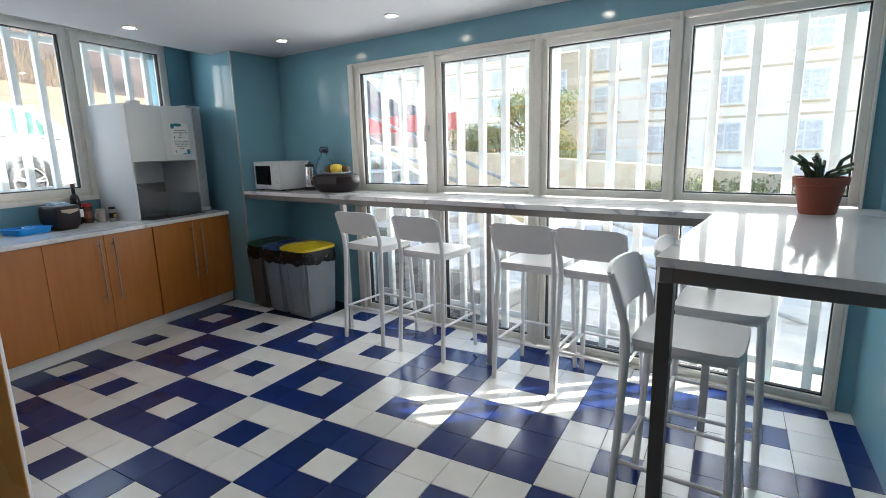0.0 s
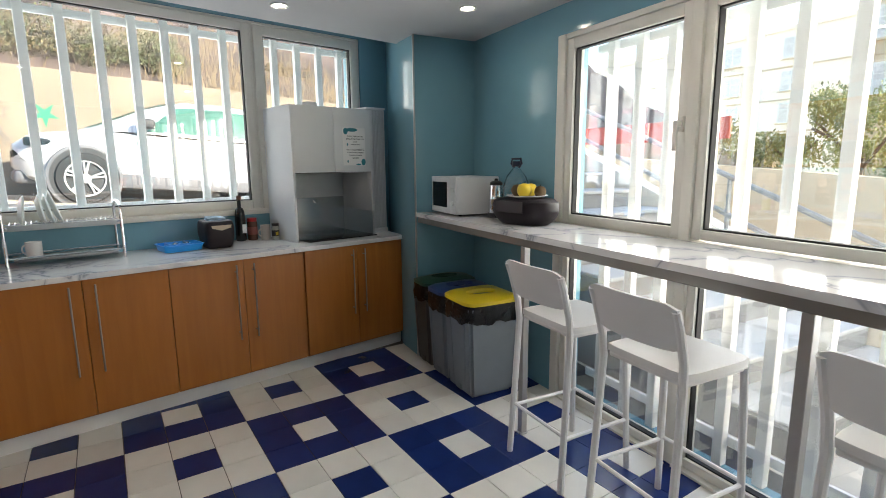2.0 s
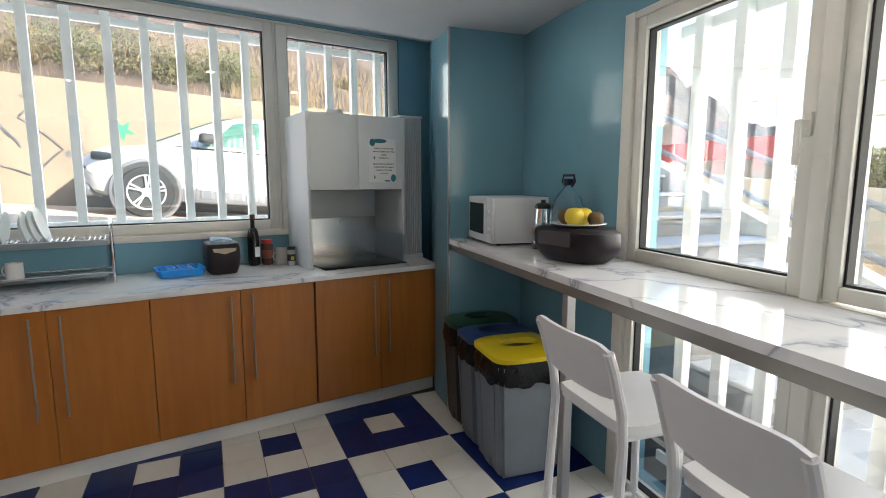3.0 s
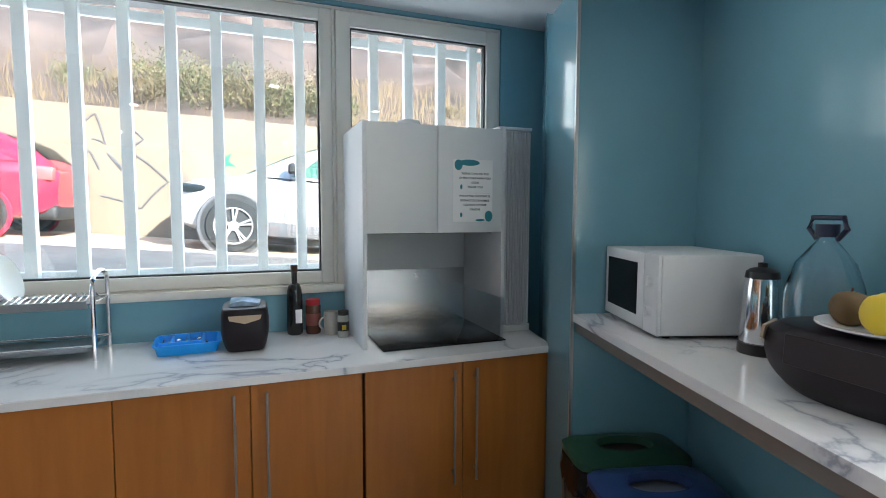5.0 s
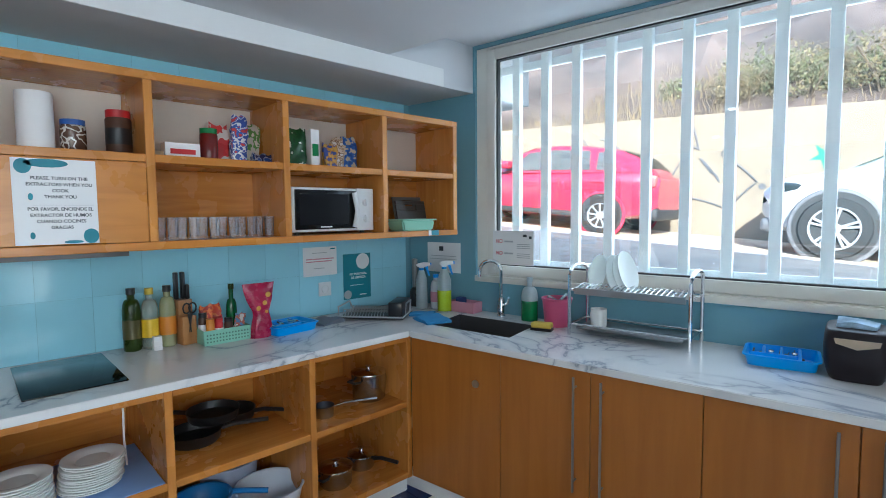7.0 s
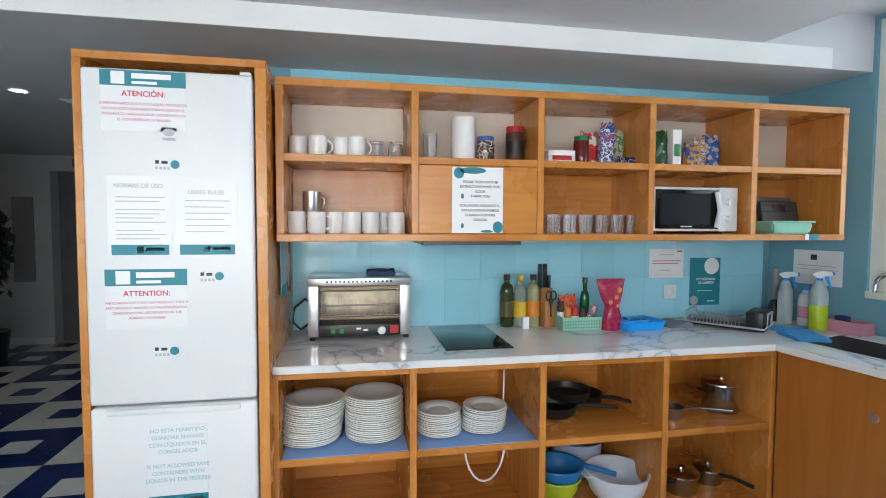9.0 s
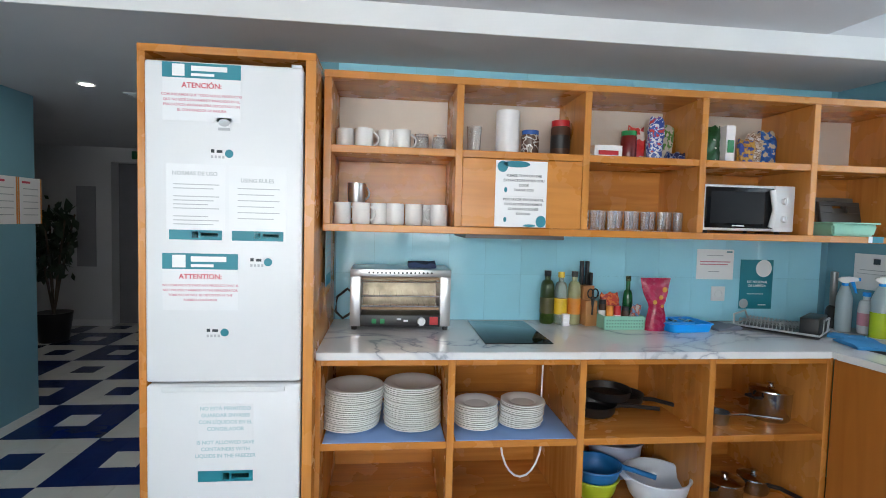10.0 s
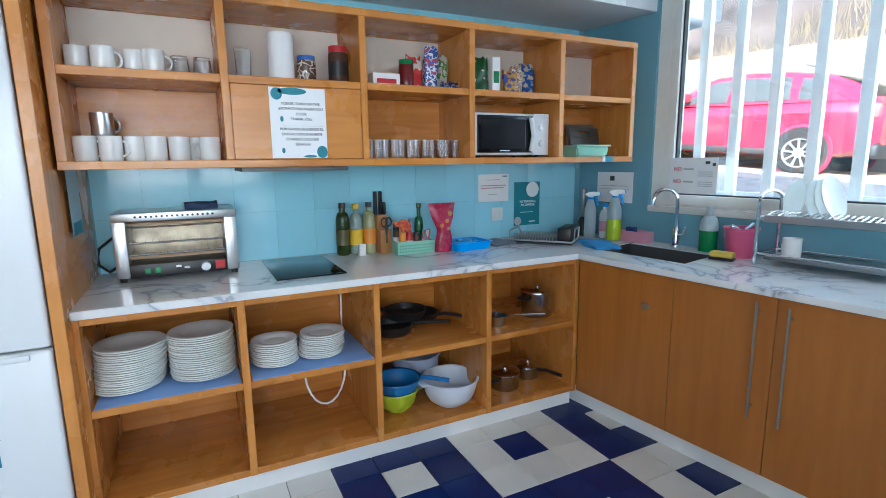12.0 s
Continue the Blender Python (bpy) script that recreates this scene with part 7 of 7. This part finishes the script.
# ---- on the window-side worktop ----
def tub(m, w, d, h, material, label, name="plastic_tub"):
    s = thing(name, m, label, "tub")
    for q in ((-w / 2, w / 2, -d / 2, -d / 2 + 0.004), (-w / 2, w / 2, d / 2 - 0.004, d / 2), (-w / 2, -w / 2 + 0.004, -d / 2 + 0.004, d / 2 - 0.004), (w / 2 - 0.004, w / 2, -d / 2 + 0.004, d / 2 - 0.004)):
        b = B()
        rbx(b, *q, 0, h, 0.0015, 1)
        part("side", b, material, s)
    b = B()
    bx(b, -w / 2 + 0.004, w / 2 - 0.004, -d / 2 + 0.004, d / 2 - 0.004, 0, 0.004)
    part("base", b, material, s)
    return s


pb = tub(KF @ pose(0.26, 0.605, ZT), 0.19, 0.10, 0.065, M_PINKPALE, "pale pink plastic tub behind the sink")
b = B()
rbx(b, -0.06, 0.0, -0.02, 0.02, 0.03, 0.085, 0.006)
part("scourer", b, mat("dark_blue_scourer", (0.02, 0.04, 0.15), 0.9), pb)
bottle(KF @ pose(0.715, 0.60, ZT), 0.245, 0.046, M_CLOUDY, "cloudy washing-up bottle with green liquid", M_CLOUDY, None, 0.34, 0.3)
sp = bpy.data.objects[[o.name for o in bpy.data.objects if o.name.startswith("bottle")][-1]]
add(sp, "liquid", [(0, 0.003), (0.0468, 0.003), (0.047, 0.115), (0, 0.115)], M_GREENLIQ)
bu = turned("bucket", KF @ pose(0.895, 0.575, ZT), [(0, 0), (0.06, 0), (0.066, 0.02), (0.078, 0.14), (0.083, 0.145), (0.083, 0.152), (0.076, 0.152), (0.063, 0.02), (0, 0.012)], M_PINK, "small pink plastic bucket", "bucket")
b = B()
tube(b, [(-0.06, -0.03, 0.10), (-0.02, -0.05, 0.16), (0.02, -0.02, 0.13), (0.05, 0.02, 0.17)], 0.012, 8)
part("brush", b, M_CHROME, bu, "steel scourer in the bucket")
sg = thing("sponge", KF @ pose(0.885, 0.425, ZT, 0, 0, 10), "yellow and black kitchen sponge", "sponge")
b = B()
rbx(b, -0.055, 0.055, -0.03, 0.03, 0.0, 0.014, 0.004)
part("scourer", b, M_BLACK, sg)
b = B()
rbx(b, -0.053, 0.053, -0.029, 0.029, 0.014, 0.042, 0.008)
part("foam", b, mat("yellow_sponge", (0.62, 0.45, 0.08), 0.95, bump=0.8, bscale=150), sg)

rk = thing("dish_rack", KF @ pose(1.035, 0.425, ZT), "two-tier chrome dish rack with drying plates", "dish rack")
RW, RD = 0.555, 0.225
for x in (0.0, RW):
    b = B()
    pts = [(x, 0, 0), (x, 0, 0.30)] + [(x, RD / 2 - (RD / 2) * math.cos(a), 0.30 + 0.045 * math.sin(a)) for a in [math.pi * k / 8 for k in range(1, 8)]] + [(x, RD, 0.30), (x, RD, 0.0)]
    tube(b, pts, 0.009, 10)
    part("end_frame", b, M_CHROME, rk)
for z, y0, y1 in ((0.225, 0.01, RD - 0.01), (0.055, 0.01, RD - 0.01)):
    b = B()
    tube(b, [(0.0, y0, z), (RW, y0, z)], 0.005, 8)
    tube(b, [(0.0, y1, z), (RW, y1, z)], 0.005, 8)
    tube(b, [(0.0, y0, z), (0.0, y1, z)], 0.005, 8)
    tube(b, [(RW, y0, z), (RW, y1, z)], 0.005, 8)
    part("tier_frame", b, M_CHROME, rk)
b = B()
rbx(b, 0.02, RW - 0.02, 0.005, 0.012, 0.205, 0.238, 0.002, 1)
part("tier_strip", b, M_STEEL, rk)
for k in range(22):
    b = B()
    x = 0.03 + 0.0235 * k
    tube(b, [(x, 0.012, 0.235), (x + 0.006, 0.07, 0.25), (x + 0.006, 0.15, 0.25), (x, 0.21, 0.228)], 0.0032, 6)
    part("wire", b, M_CHROME, rk)
b = B()
rbx(b, 0.03, RW - 0.03, 0.015, RD - 0.015, 0.03, 0.045, 0.003)
part("drip_tray", b, mat("dull_steel_tray", (0.25, 0.25, 0.26), 0.3, 0.8), rk)
for x, a, r in ((0.08, 9, 0.09), (0.165, -5, 0.088), (0.20, -9, 0.09), (0.232, -13, 0.1)):
    p = thing("plate", KF @ pose(1.035 + x, 0.53, ZT + 0.233 + r * 0.86, 0, 86 + a, -5), "white plate drying upright in the rack", "plate", "plates in the rack")
    b = B()
    lathe(b, [(0, 0), (r * 0.6, 0), (r, 0.02), (r, 0.023), (r * 0.6, 0.004), (0, 0.004)], 26)
    part("disc", b, mat("translucent_white_plate", (0.8, 0.84, 0.82), 0.3) if "translucent_white_plate" not in bpy.data.materials else bpy.data.materials["translucent_white_plate"], p)
mug(KF @ pose(1.16, 0.49, ZT + 0.0455), label="white mug upside down in the dish rack", ang=2.6)

nh = thing("napkin_holder", KF @ pose(2.145, 0.455, ZT), "dark plum napkin dispenser with tan plate", "napkin holder")
b = B()
loaf(b, 0.097, 0.128, belly(0.185, 0.80, 0.90), 5.0)
part("case", b, M_NAVYPL, nh)
b = B()
prism(b, [(-0.065, 0.0), (0.065, 0.0), (0.06, -0.018), (0.0, -0.034), (-0.06, -0.018)], -0.003, 0.003, pose(0, -0.127, 0.158, 84))
part("plate", b, M_TAN, nh, "tan metal plate")
folded_cloth(KF @ pose(2.145, 0.45, ZT + 0.186), 0.12, 0.10, 0.028, mat("blue_white_napkin", (0.3, 0.42, 0.55), 0.8, vary=0.6, scale=14), "blue and white napkins on the dispenser", 7)
wb = bottle(KF @ pose(2.366, 0.60, ZT), 0.335, 0.037, M_WINE, "dark wine bottle with cork", M_BROWN, None, 0.42, 0.36)
b = B()
rbx(b, 0.0, 0.03, -0.0395, -0.036, 0.06, 0.125, 0.001, 1)
part("paper_label", b, M_PAPER, wb)
jar(KF @ pose(2.452, 0.60, ZT), 0.165, 0.036, mat("brown_jar", (0.10, 0.045, 0.03), 0.15), M_REDLID, "brown jar with red lid", mat("faded_red_label", (0.20, 0.05, 0.04), 0.4))
mug(KF @ pose(2.532, 0.55, ZT), mat("beige_china", (0.5, 0.46, 0.42), 0.3), "beige mug on the worktop", 0.11, 0.036, 3.3)
lj = jar(KF @ pose(2.575, 0.47, ZT), 0.125, 0.027, mat("jar_glass_pale", (0.42, 0.43, 0.40), 0.1), M_BLACK, "small pale jar with black lemon label", M_BLACK)
b = B()
rbx(b, -0.011, 0.009, -0.0295, -0.027, 0.038, 0.062, 0.001, 1)
part("printed_lemon", b, M_YELLOWFRUIT, lj, "yellow lemon on the label")

# ---- on the bar ----
ke = turned("kettle", BF @ pose(-3.51, 3.22, 1.1025), [(0, 0.03), (0.050, 0.03), (0.052, 0.04), (0.047, 0.14), (0.043, 0.20), (0.041, 0.212), (0, 0.212)], M_CHROME, "polished steel kettle on the bar", "kettle")
add(ke, "base", [(0, 0), (0.055, 0), (0.054, 0.03), (0, 0.03)], M_BLACK)
add(ke, "lid", [(0, 0.210), (0.043, 0.210), (0.040, 0.228), (0.030, 0.236), (0.012, 0.240), (0.012, 0.252), (0, 0.254)], M_BLACK)
b = B()
tube(b, [(-0.032, 0.022, 0.215), (-0.080, 0.045, 0.21), (-0.088, 0.05, 0.12), (-0.042, 0.028, 0.06)], 0.009, 8)
part("handle", b, M_BLACK, ke)
WATER = [(0, 0), (0.082, 0), (0.088, 0.02), (0.084, 0.05), (0.088, 0.08), (0.084, 0.11), (0.088, 0.14), (0.084, 0.20), (0.064, 0.265), (0.03, 0.31), (0.022, 0.32), (0.022, 0.335), (0.02, 0.335), (0.02, 0.32), (0.061, 0.263), (0.081, 0.20), (0.081, 0.02), (0, 0.006)]
ja = turned("water_bottle", BF @ pose(-3.38, 3.285, 1.1025), WATER, glass_mat("clear_blue_plastic", (0.86, 0.94, 0.97), 0.02), "large clear water bottle with dark handle", "water bottle")
add(ja, "cap", [(0, 0.33), (0.026, 0.33), (0.026, 0.362), (0, 0.362)], mat("navy_cap", (0.008, 0.012, 0.04), 0.4))
b = B()
tube(b, [(-0.03, 0, 0.325), (-0.055, 0, 0.35), (-0.045, 0, 0.378), (0.045, 0, 0.378), (0.055, 0, 0.35), (0.03, 0, 0.325)], 0.007, 8)
part("handle", b, mat("navy_handle", (0.008, 0.012, 0.04), 0.4), ja)

ap = thing("napkin_dispenser", BF @ pose(-3.12, 3.165, 1.1025, 0, 0, 12), "large dark plum napkin dispenser on the bar", "napkin dispenser")
b = B()
loaf(b, 0.212, 0.132, belly(0.15, 0.72, 0.86), 2.5)
part("case", b, M_NAVYPL, ap)
b = B()
prism(b, [(-0.05, 0.03), (0.05, 0.03), (0.05, 0.0), (0.0, -0.02), (-0.05, 0.0)], -0.003, 0.003, pose(-0.198, -0.055, 0.108, 82, 0, -66))
part("plate", b, M_TAN, ap, "tan metal plate")
b = B()
rbx(b, -0.10, 0.10, -0.003, 0.003, -0.032, 0.032, 0.002, 1, pose(0.0, -0.131, 0.105, -3, 0, 0))
part("mirror_plate", b, mat("bronze_window", (0.03, 0.024, 0.028), 0.35, 0.0, spec=0.3), ap, "glossy dark plate")
pl = turned("plate", BF @ pose(-3.105, 3.165, 1.2535), [(0, 0), (0.07, 0), (0.12, 0.014), (0.12, 0.018), (0.07, 0.005), (0, 0.005)], M_CHINA, "white plate of fruit", "plate", "", 28)
for x, y, r, mt, lab in ((0.03, -0.04, 0.042, M_YELLOWFRUIT, "yellow apple on the plate"), (-0.02, 0.04, 0.04, M_YELLOWFRUIT, "yellow pear on the plate"), (-0.065, -0.02, 0.037, M_BROWNFRUIT, "brown kiwi fruit on the plate"), (0.085, 0.03, 0.034, M_BROWNFRUIT, "brown kiwi fruit on the plate")):
    fr = thing("fruit", BF @ pose(-3.105 + x, 3.165 + y, 1.2585), lab, "fruit")
    b = B()
    bmesh.ops.create_uvsphere(b, u_segments=18, v_segments=12, radius=r)
    for v in b.verts:
        v.co.z = v.co.z * 1.05 + r * 1.0
        if v.co.z > r * 1.8:
            v.co.z -= 0.25 * (v.co.z - r * 1.6)
    part("flesh", b, mt, fr)
    b = B()
    rod(b, (0, 0, r * 1.85), (0.004, 0, r * 2.15), 0.002, seg=6)
    part("stalk", b, M_BROWN, fr)

pot = turned("plant_pot", BF @ pose(0.235, 3.10, 1.1025), [(0, 0), (0.072, 0), (0.075, 0.01), (0.098, 0.135), (0.110, 0.137), (0.113, 0.172), (0.104, 0.172), (0.098, 0.145), (0, 0.145)], M_TERRA, "dark terracotta pot with spiky succulent", "plant pot", "", 28)
b = B()
rg = random.Random(3)
for k in range(22):
    a = rg.uniform(0, 6.28)
    r0 = rg.uniform(0.0, 0.05)
    ln, up2 = rg.uniform(0.05, 0.12), rg.uniform(0.02, 0.11)
    tube(b, [(r0 * math.cos(a), r0 * math.sin(a), 0.14), ((r0 + ln * 0.5) * math.cos(a), (r0 + ln * 0.5) * math.sin(a), 0.16 + up2 * 0.8), ((r0 + ln) * math.cos(a), (r0 + ln) * math.sin(a), 0.165 + up2)], 0.009, 5)
part("succulent", b, M_SUCC, pot, "spiky dark green leaves")

# ---- in the base shelf ----
for s0, s1 in ((1.395, 1.90), (1.945, 2.465)):
    b = B()
    rbx(b, s0, s1, -0.312, 0.15, 0.5172, 0.5200, 0.001, 1)
    solid("shelf_liner", b, M_BLUEMAT, "blue plastic liner on the shelf", "liner", "", SF)


def plate_mesh(r, deep):
    t = bmesh.new()
    lathe(t, [(0, 0), (r * 0.55, 0), (r * 0.68, deep), (r * 0.97, deep + 0.004), (r, deep + 0.0055), (r * 1.004, deep + 0.0075), (r, deep + 0.0095), (r * 0.965, deep + 0.0102), (r * 0.66, deep + 0.005), (r * 0.54, 0.004), (0, 0.004)], 36)
    return finish(t, "plate", M_CHINA)


for s, w, r, n, dz, lab in ((1.505, -0.125, 0.128, 20, 0.0088, "white soup plate in a tall stack"), (1.768, -0.13, 0.126, 21, 0.0090, "white dinner plate in a tall stack"), (2.055, -0.155, 0.098, 12, 0.0087, "white dessert plate in a stack"), (2.268, -0.145, 0.10, 12, 0.0087, "white side plate in a stack")):
    me = plate_mesh(r, 0.008)
    for k in range(n):
        o = new("plate", me)
        jx = 0.004 * math.sin(k * 2.3 + s * 7) + 0.0012 * (k - n / 2) * math.sin(s * 9)
        o.matrix_basis = SF @ pose(s + jx, w + 0.002 * math.cos(k * 1.7), 0.5202 + dz * k)
        tagged(o, lab, "plate", "stacked plates on the shelf")

b = B()
tube(b, [(2.394, -0.05, 0.858), (2.390, -0.052, 0.62), (2.396, -0.05, 0.5205)], 0.004, 6)
solid("cord", b, M_PAPER, "white cord hanging inside the shelf", "cord", "", SF)
b = B()
tube(b, [(2.297 + 0.105 * math.cos(a), -0.06, 0.489 - 0.265 * math.sin(a) ** 0.8) for a in [math.pi * k / 12 for k in range(13)]], 0.005, 8)
solid("cord", b, M_PAPER, "white cord loop hanging under the shelf", "cord", "", SF)

M_POT = mat("pot_steel", (0.40, 0.42, 0.45), 0.20, 1.0, vary=0.03, bscale=4)
M_NONSTICK = mat("black_nonstick", (0.012, 0.012, 0.013), 0.4)
def pan(m, r, h, material, label, handle, ang, hl=0.2, lid=False, hmat=M_BLACK, category="pan"):
    s = turned("pan", m, [(0, 0), (r * 0.88, 0), (r * 0.95, 0.01), (r, h), (r + 0.003, h), (r + 0.001, h - 0.004), (r * 0.93, 0.012), (0, 0.006)], material, label, category)
    if lid:
        add(s, "lid", [(r + 0.004, h), (r + 0.003, h + 0.006), (r * 0.6, h + 0.016), (0.012, h + 0.02), (0.012, h + 0.03), (0.02, h + 0.036), (0, h + 0.04)], M_CHROME)
    b = B()
    c, q = math.cos(ang), math.sin(ang)
    if handle == "long":
        tube(b, [(r * c, r * q, h * 0.8), ((r + 0.05) * c, (r + 0.05) * q, h * 0.95), ((r + hl) * c, (r + hl) * q, h * 0.85)], 0.006 if hmat is M_CHROME else 0.010, 8)
        part("handle", b, hmat, s)
    else:
        for sgn in (-1, 1):
            b2 = B()
            tube(b2, [(sgn * r * c - 0.03 * q, sgn * r * q + 0.03 * c, h * 0.8), (sgn * (r + 0.035) * c - 0.025 * q, sgn * (r + 0.035) * q + 0.025 * c, h * 0.82), (sgn * (r + 0.035) * c + 0.025 * q, sgn * (r + 0.035) * q - 0.025 * c, h * 0.82), (sgn * r * c + 0.03 * q, sgn * r * q - 0.03 * c, h * 0.8)], 0.007, 8)
            part("handle", b2, hmat, s)
        b.free()
    return s


ZL, ZB = 0.5178, 0.1308
pan(SF @ pose(2.665, -0.01, ZL), 0.11, 0.05, M_NONSTICK, "black frying pan on the shelf", "long", -0.3)
pan(SF @ pose(2.88, 0.12, ZL), 0.105, 0.05, M_NONSTICK, "black frying pan on the shelf", "long", -0.75, 0.15)
pan(SF @ pose(2.77, 0.06, ZL + 0.052), 0.115, 0.045, M_NONSTICK, "black frying pan stacked on others", "long", 2.6, 0.12)
pan(SF @ pose(3.52, -0.12, ZL), 0.092, 0.142, M_POT, "shiny steel stock pot with lid", "loop", 0.2, lid=True)
pan(SF @ pose(3.215, -0.17, ZL), 0.05, 0.055, M_POT, "small steel saucepan with long steel handle", "long", -0.35, 0.22, hmat=M_CHROME)
pan(SF @ pose(3.29, -0.14, ZB), 0.085, 0.09, M_POT, "steel saucepan with lid", "loop", 0.3, lid=True)
pan(SF @ pose(3.49, -0.08, ZB), 0.074, 0.07, M_POT, "steel saucepan with black handle", "long", -1.15, 0.15, lid=True)


def bowl(m, r, h, material, label, spout=0.0):
    s = turned("bowl", m, [(0, 0.010), (r * 0.42, 0.010), (r * 0.45, 0), (r * 0.5, 0.0), (r * 0.53, 0.012)] + [(r * (0.53 + 0.47 * math.sin(0.5 * math.pi * k / 8) ** 0.8), 0.012 + (h - 0.012) * (1 - math.cos(0.5 * math.pi * k / 8)) ** 0.85) for k in range(1, 9)] + [(r + 0.009, h + 0.002), (r + 0.011, h - 0.004), (r + 0.006, h - 0.008)], material, label, "bowl", "mixing bowls in the shelf", 30)
    add(s, "inside", [(r * 0.99 * (0.53 + 0.47 * math.sin(0.5 * math.pi * k / 8) ** 0.8), 0.018 + (h - 0.021) * (1 - math.cos(0.5 * math.pi * k / 8)) ** 0.85) for k in range(8, 0, -1)] + [(r * 0.5, 0.018), (0, 0.016)], material)
    return s


bowl(SF @ pose(2.93, -0.16, ZB), 0.145, 0.145, mat("white_plastic_bowl", (0.62, 0.66, 0.74), 0.4), "large white plastic colander bowl with side grips")
o = bpy.data.objects[[q.name for q in bpy.data.objects if q.name.startswith("bowl")][-1]]
for sx in (-1, 1):
    b = B()
    rbx(b, sx * 0.158 - 0.02, sx * 0.158 + 0.02, -0.04, 0.04, 0.133, 0.142, 0.004)
    part("grip", b, bpy.data.materials["white_plastic_bowl"], o)
bowl(SF @ pose(2.85, 0.12, ZB), 0.135, 0.20, mat("grey_blue_plastic", (0.36, 0.40, 0.52), 0.4), "grey-blue plastic bowl at the back")
bowl(SF @ pose(2.65, -0.10, ZB), 0.105, 0.115, M_LIME, "lime green plastic bowl")
bb = bowl(SF @ pose(2.655, -0.10, ZB + 0.072), 0.112, 0.10, mat("blue_plastic_bowl", (0.02, 0.16, 0.42), 0.4), "blue plastic colander with long handle")
b = B()
tube(b, [(0.11, -0.02, 0.09), (0.17, -0.06, 0.085), (0.25, -0.10, 0.07)], 0.012, 8)
part("handle", b, bpy.data.materials["blue_plastic_bowl"], bb)

# ---- hall plant ----
hp = thing("potted_plant", pose(2.0, -3.6, 0), "tall dark green leafy plant in the hall", "plant")
b = B()
lathe(b, [(0, 0), (0.14, 0), (0.18, 0.32), (0.16, 0.32), (0, 0.29)], 20)
part("pot", b, M_BLACK, hp)
b = B()
for k in range(7):
    a = k * 0.9
    tube(b, [(0, 0, 0.28), (0.08 * math.cos(a), 0.08 * math.sin(a), 0.8), (0.2 * math.cos(a), 0.2 * math.sin(a), 1.2 + 0.05 * k)], 0.010, 6)
part("stem", b, M_BARK, hp)
b = B()
leaf_cloud(b, (0, 0, 1.2), 0.30, 220, 0.07, 77, 1.4)
leaf_cloud(b, (0.05, 0, 0.85), 0.26, 120, 0.07, 78, 1.0)
part("foliage", b, mat("dark_leaves", (0.015, 0.035, 0.015), 0.4), hp)
es = thing("exit_sign", pose(1.42, -4.385, 2.10), "small dark green exit sign over the door", "sign")
b = B()
rbx(b, -0.12, 0.12, -0.0, 0.02, 0.0, 0.1, 0.003)
part("plate", b, mat("exit_green", (0.01, 0.12, 0.05), 0.4), es)

# ---- wall tiles behind the worktop ----
def wall_tile(w, h):
    t = bmesh.new()
    bx(t, 0.0004, w - 0.0004, -0.002, 0.0, 0.0004, h - 0.0004)
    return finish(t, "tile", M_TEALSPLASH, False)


TW, TH = 0.2, 0.25
splash = wall_tile(TW, TH)
for i in range(15):
    for j in range(6):
        x = -1.375 - TW * (i + 1)
        z = 0.902 + TH * j
        if x < -4.3 or 1.4 < z < 1.7:
            continue
        o = new("tile", splash)
        o.parent = wall_s
        o.matrix_basis = pose(x + TW, -0.3495, z, 0, 0, 180)
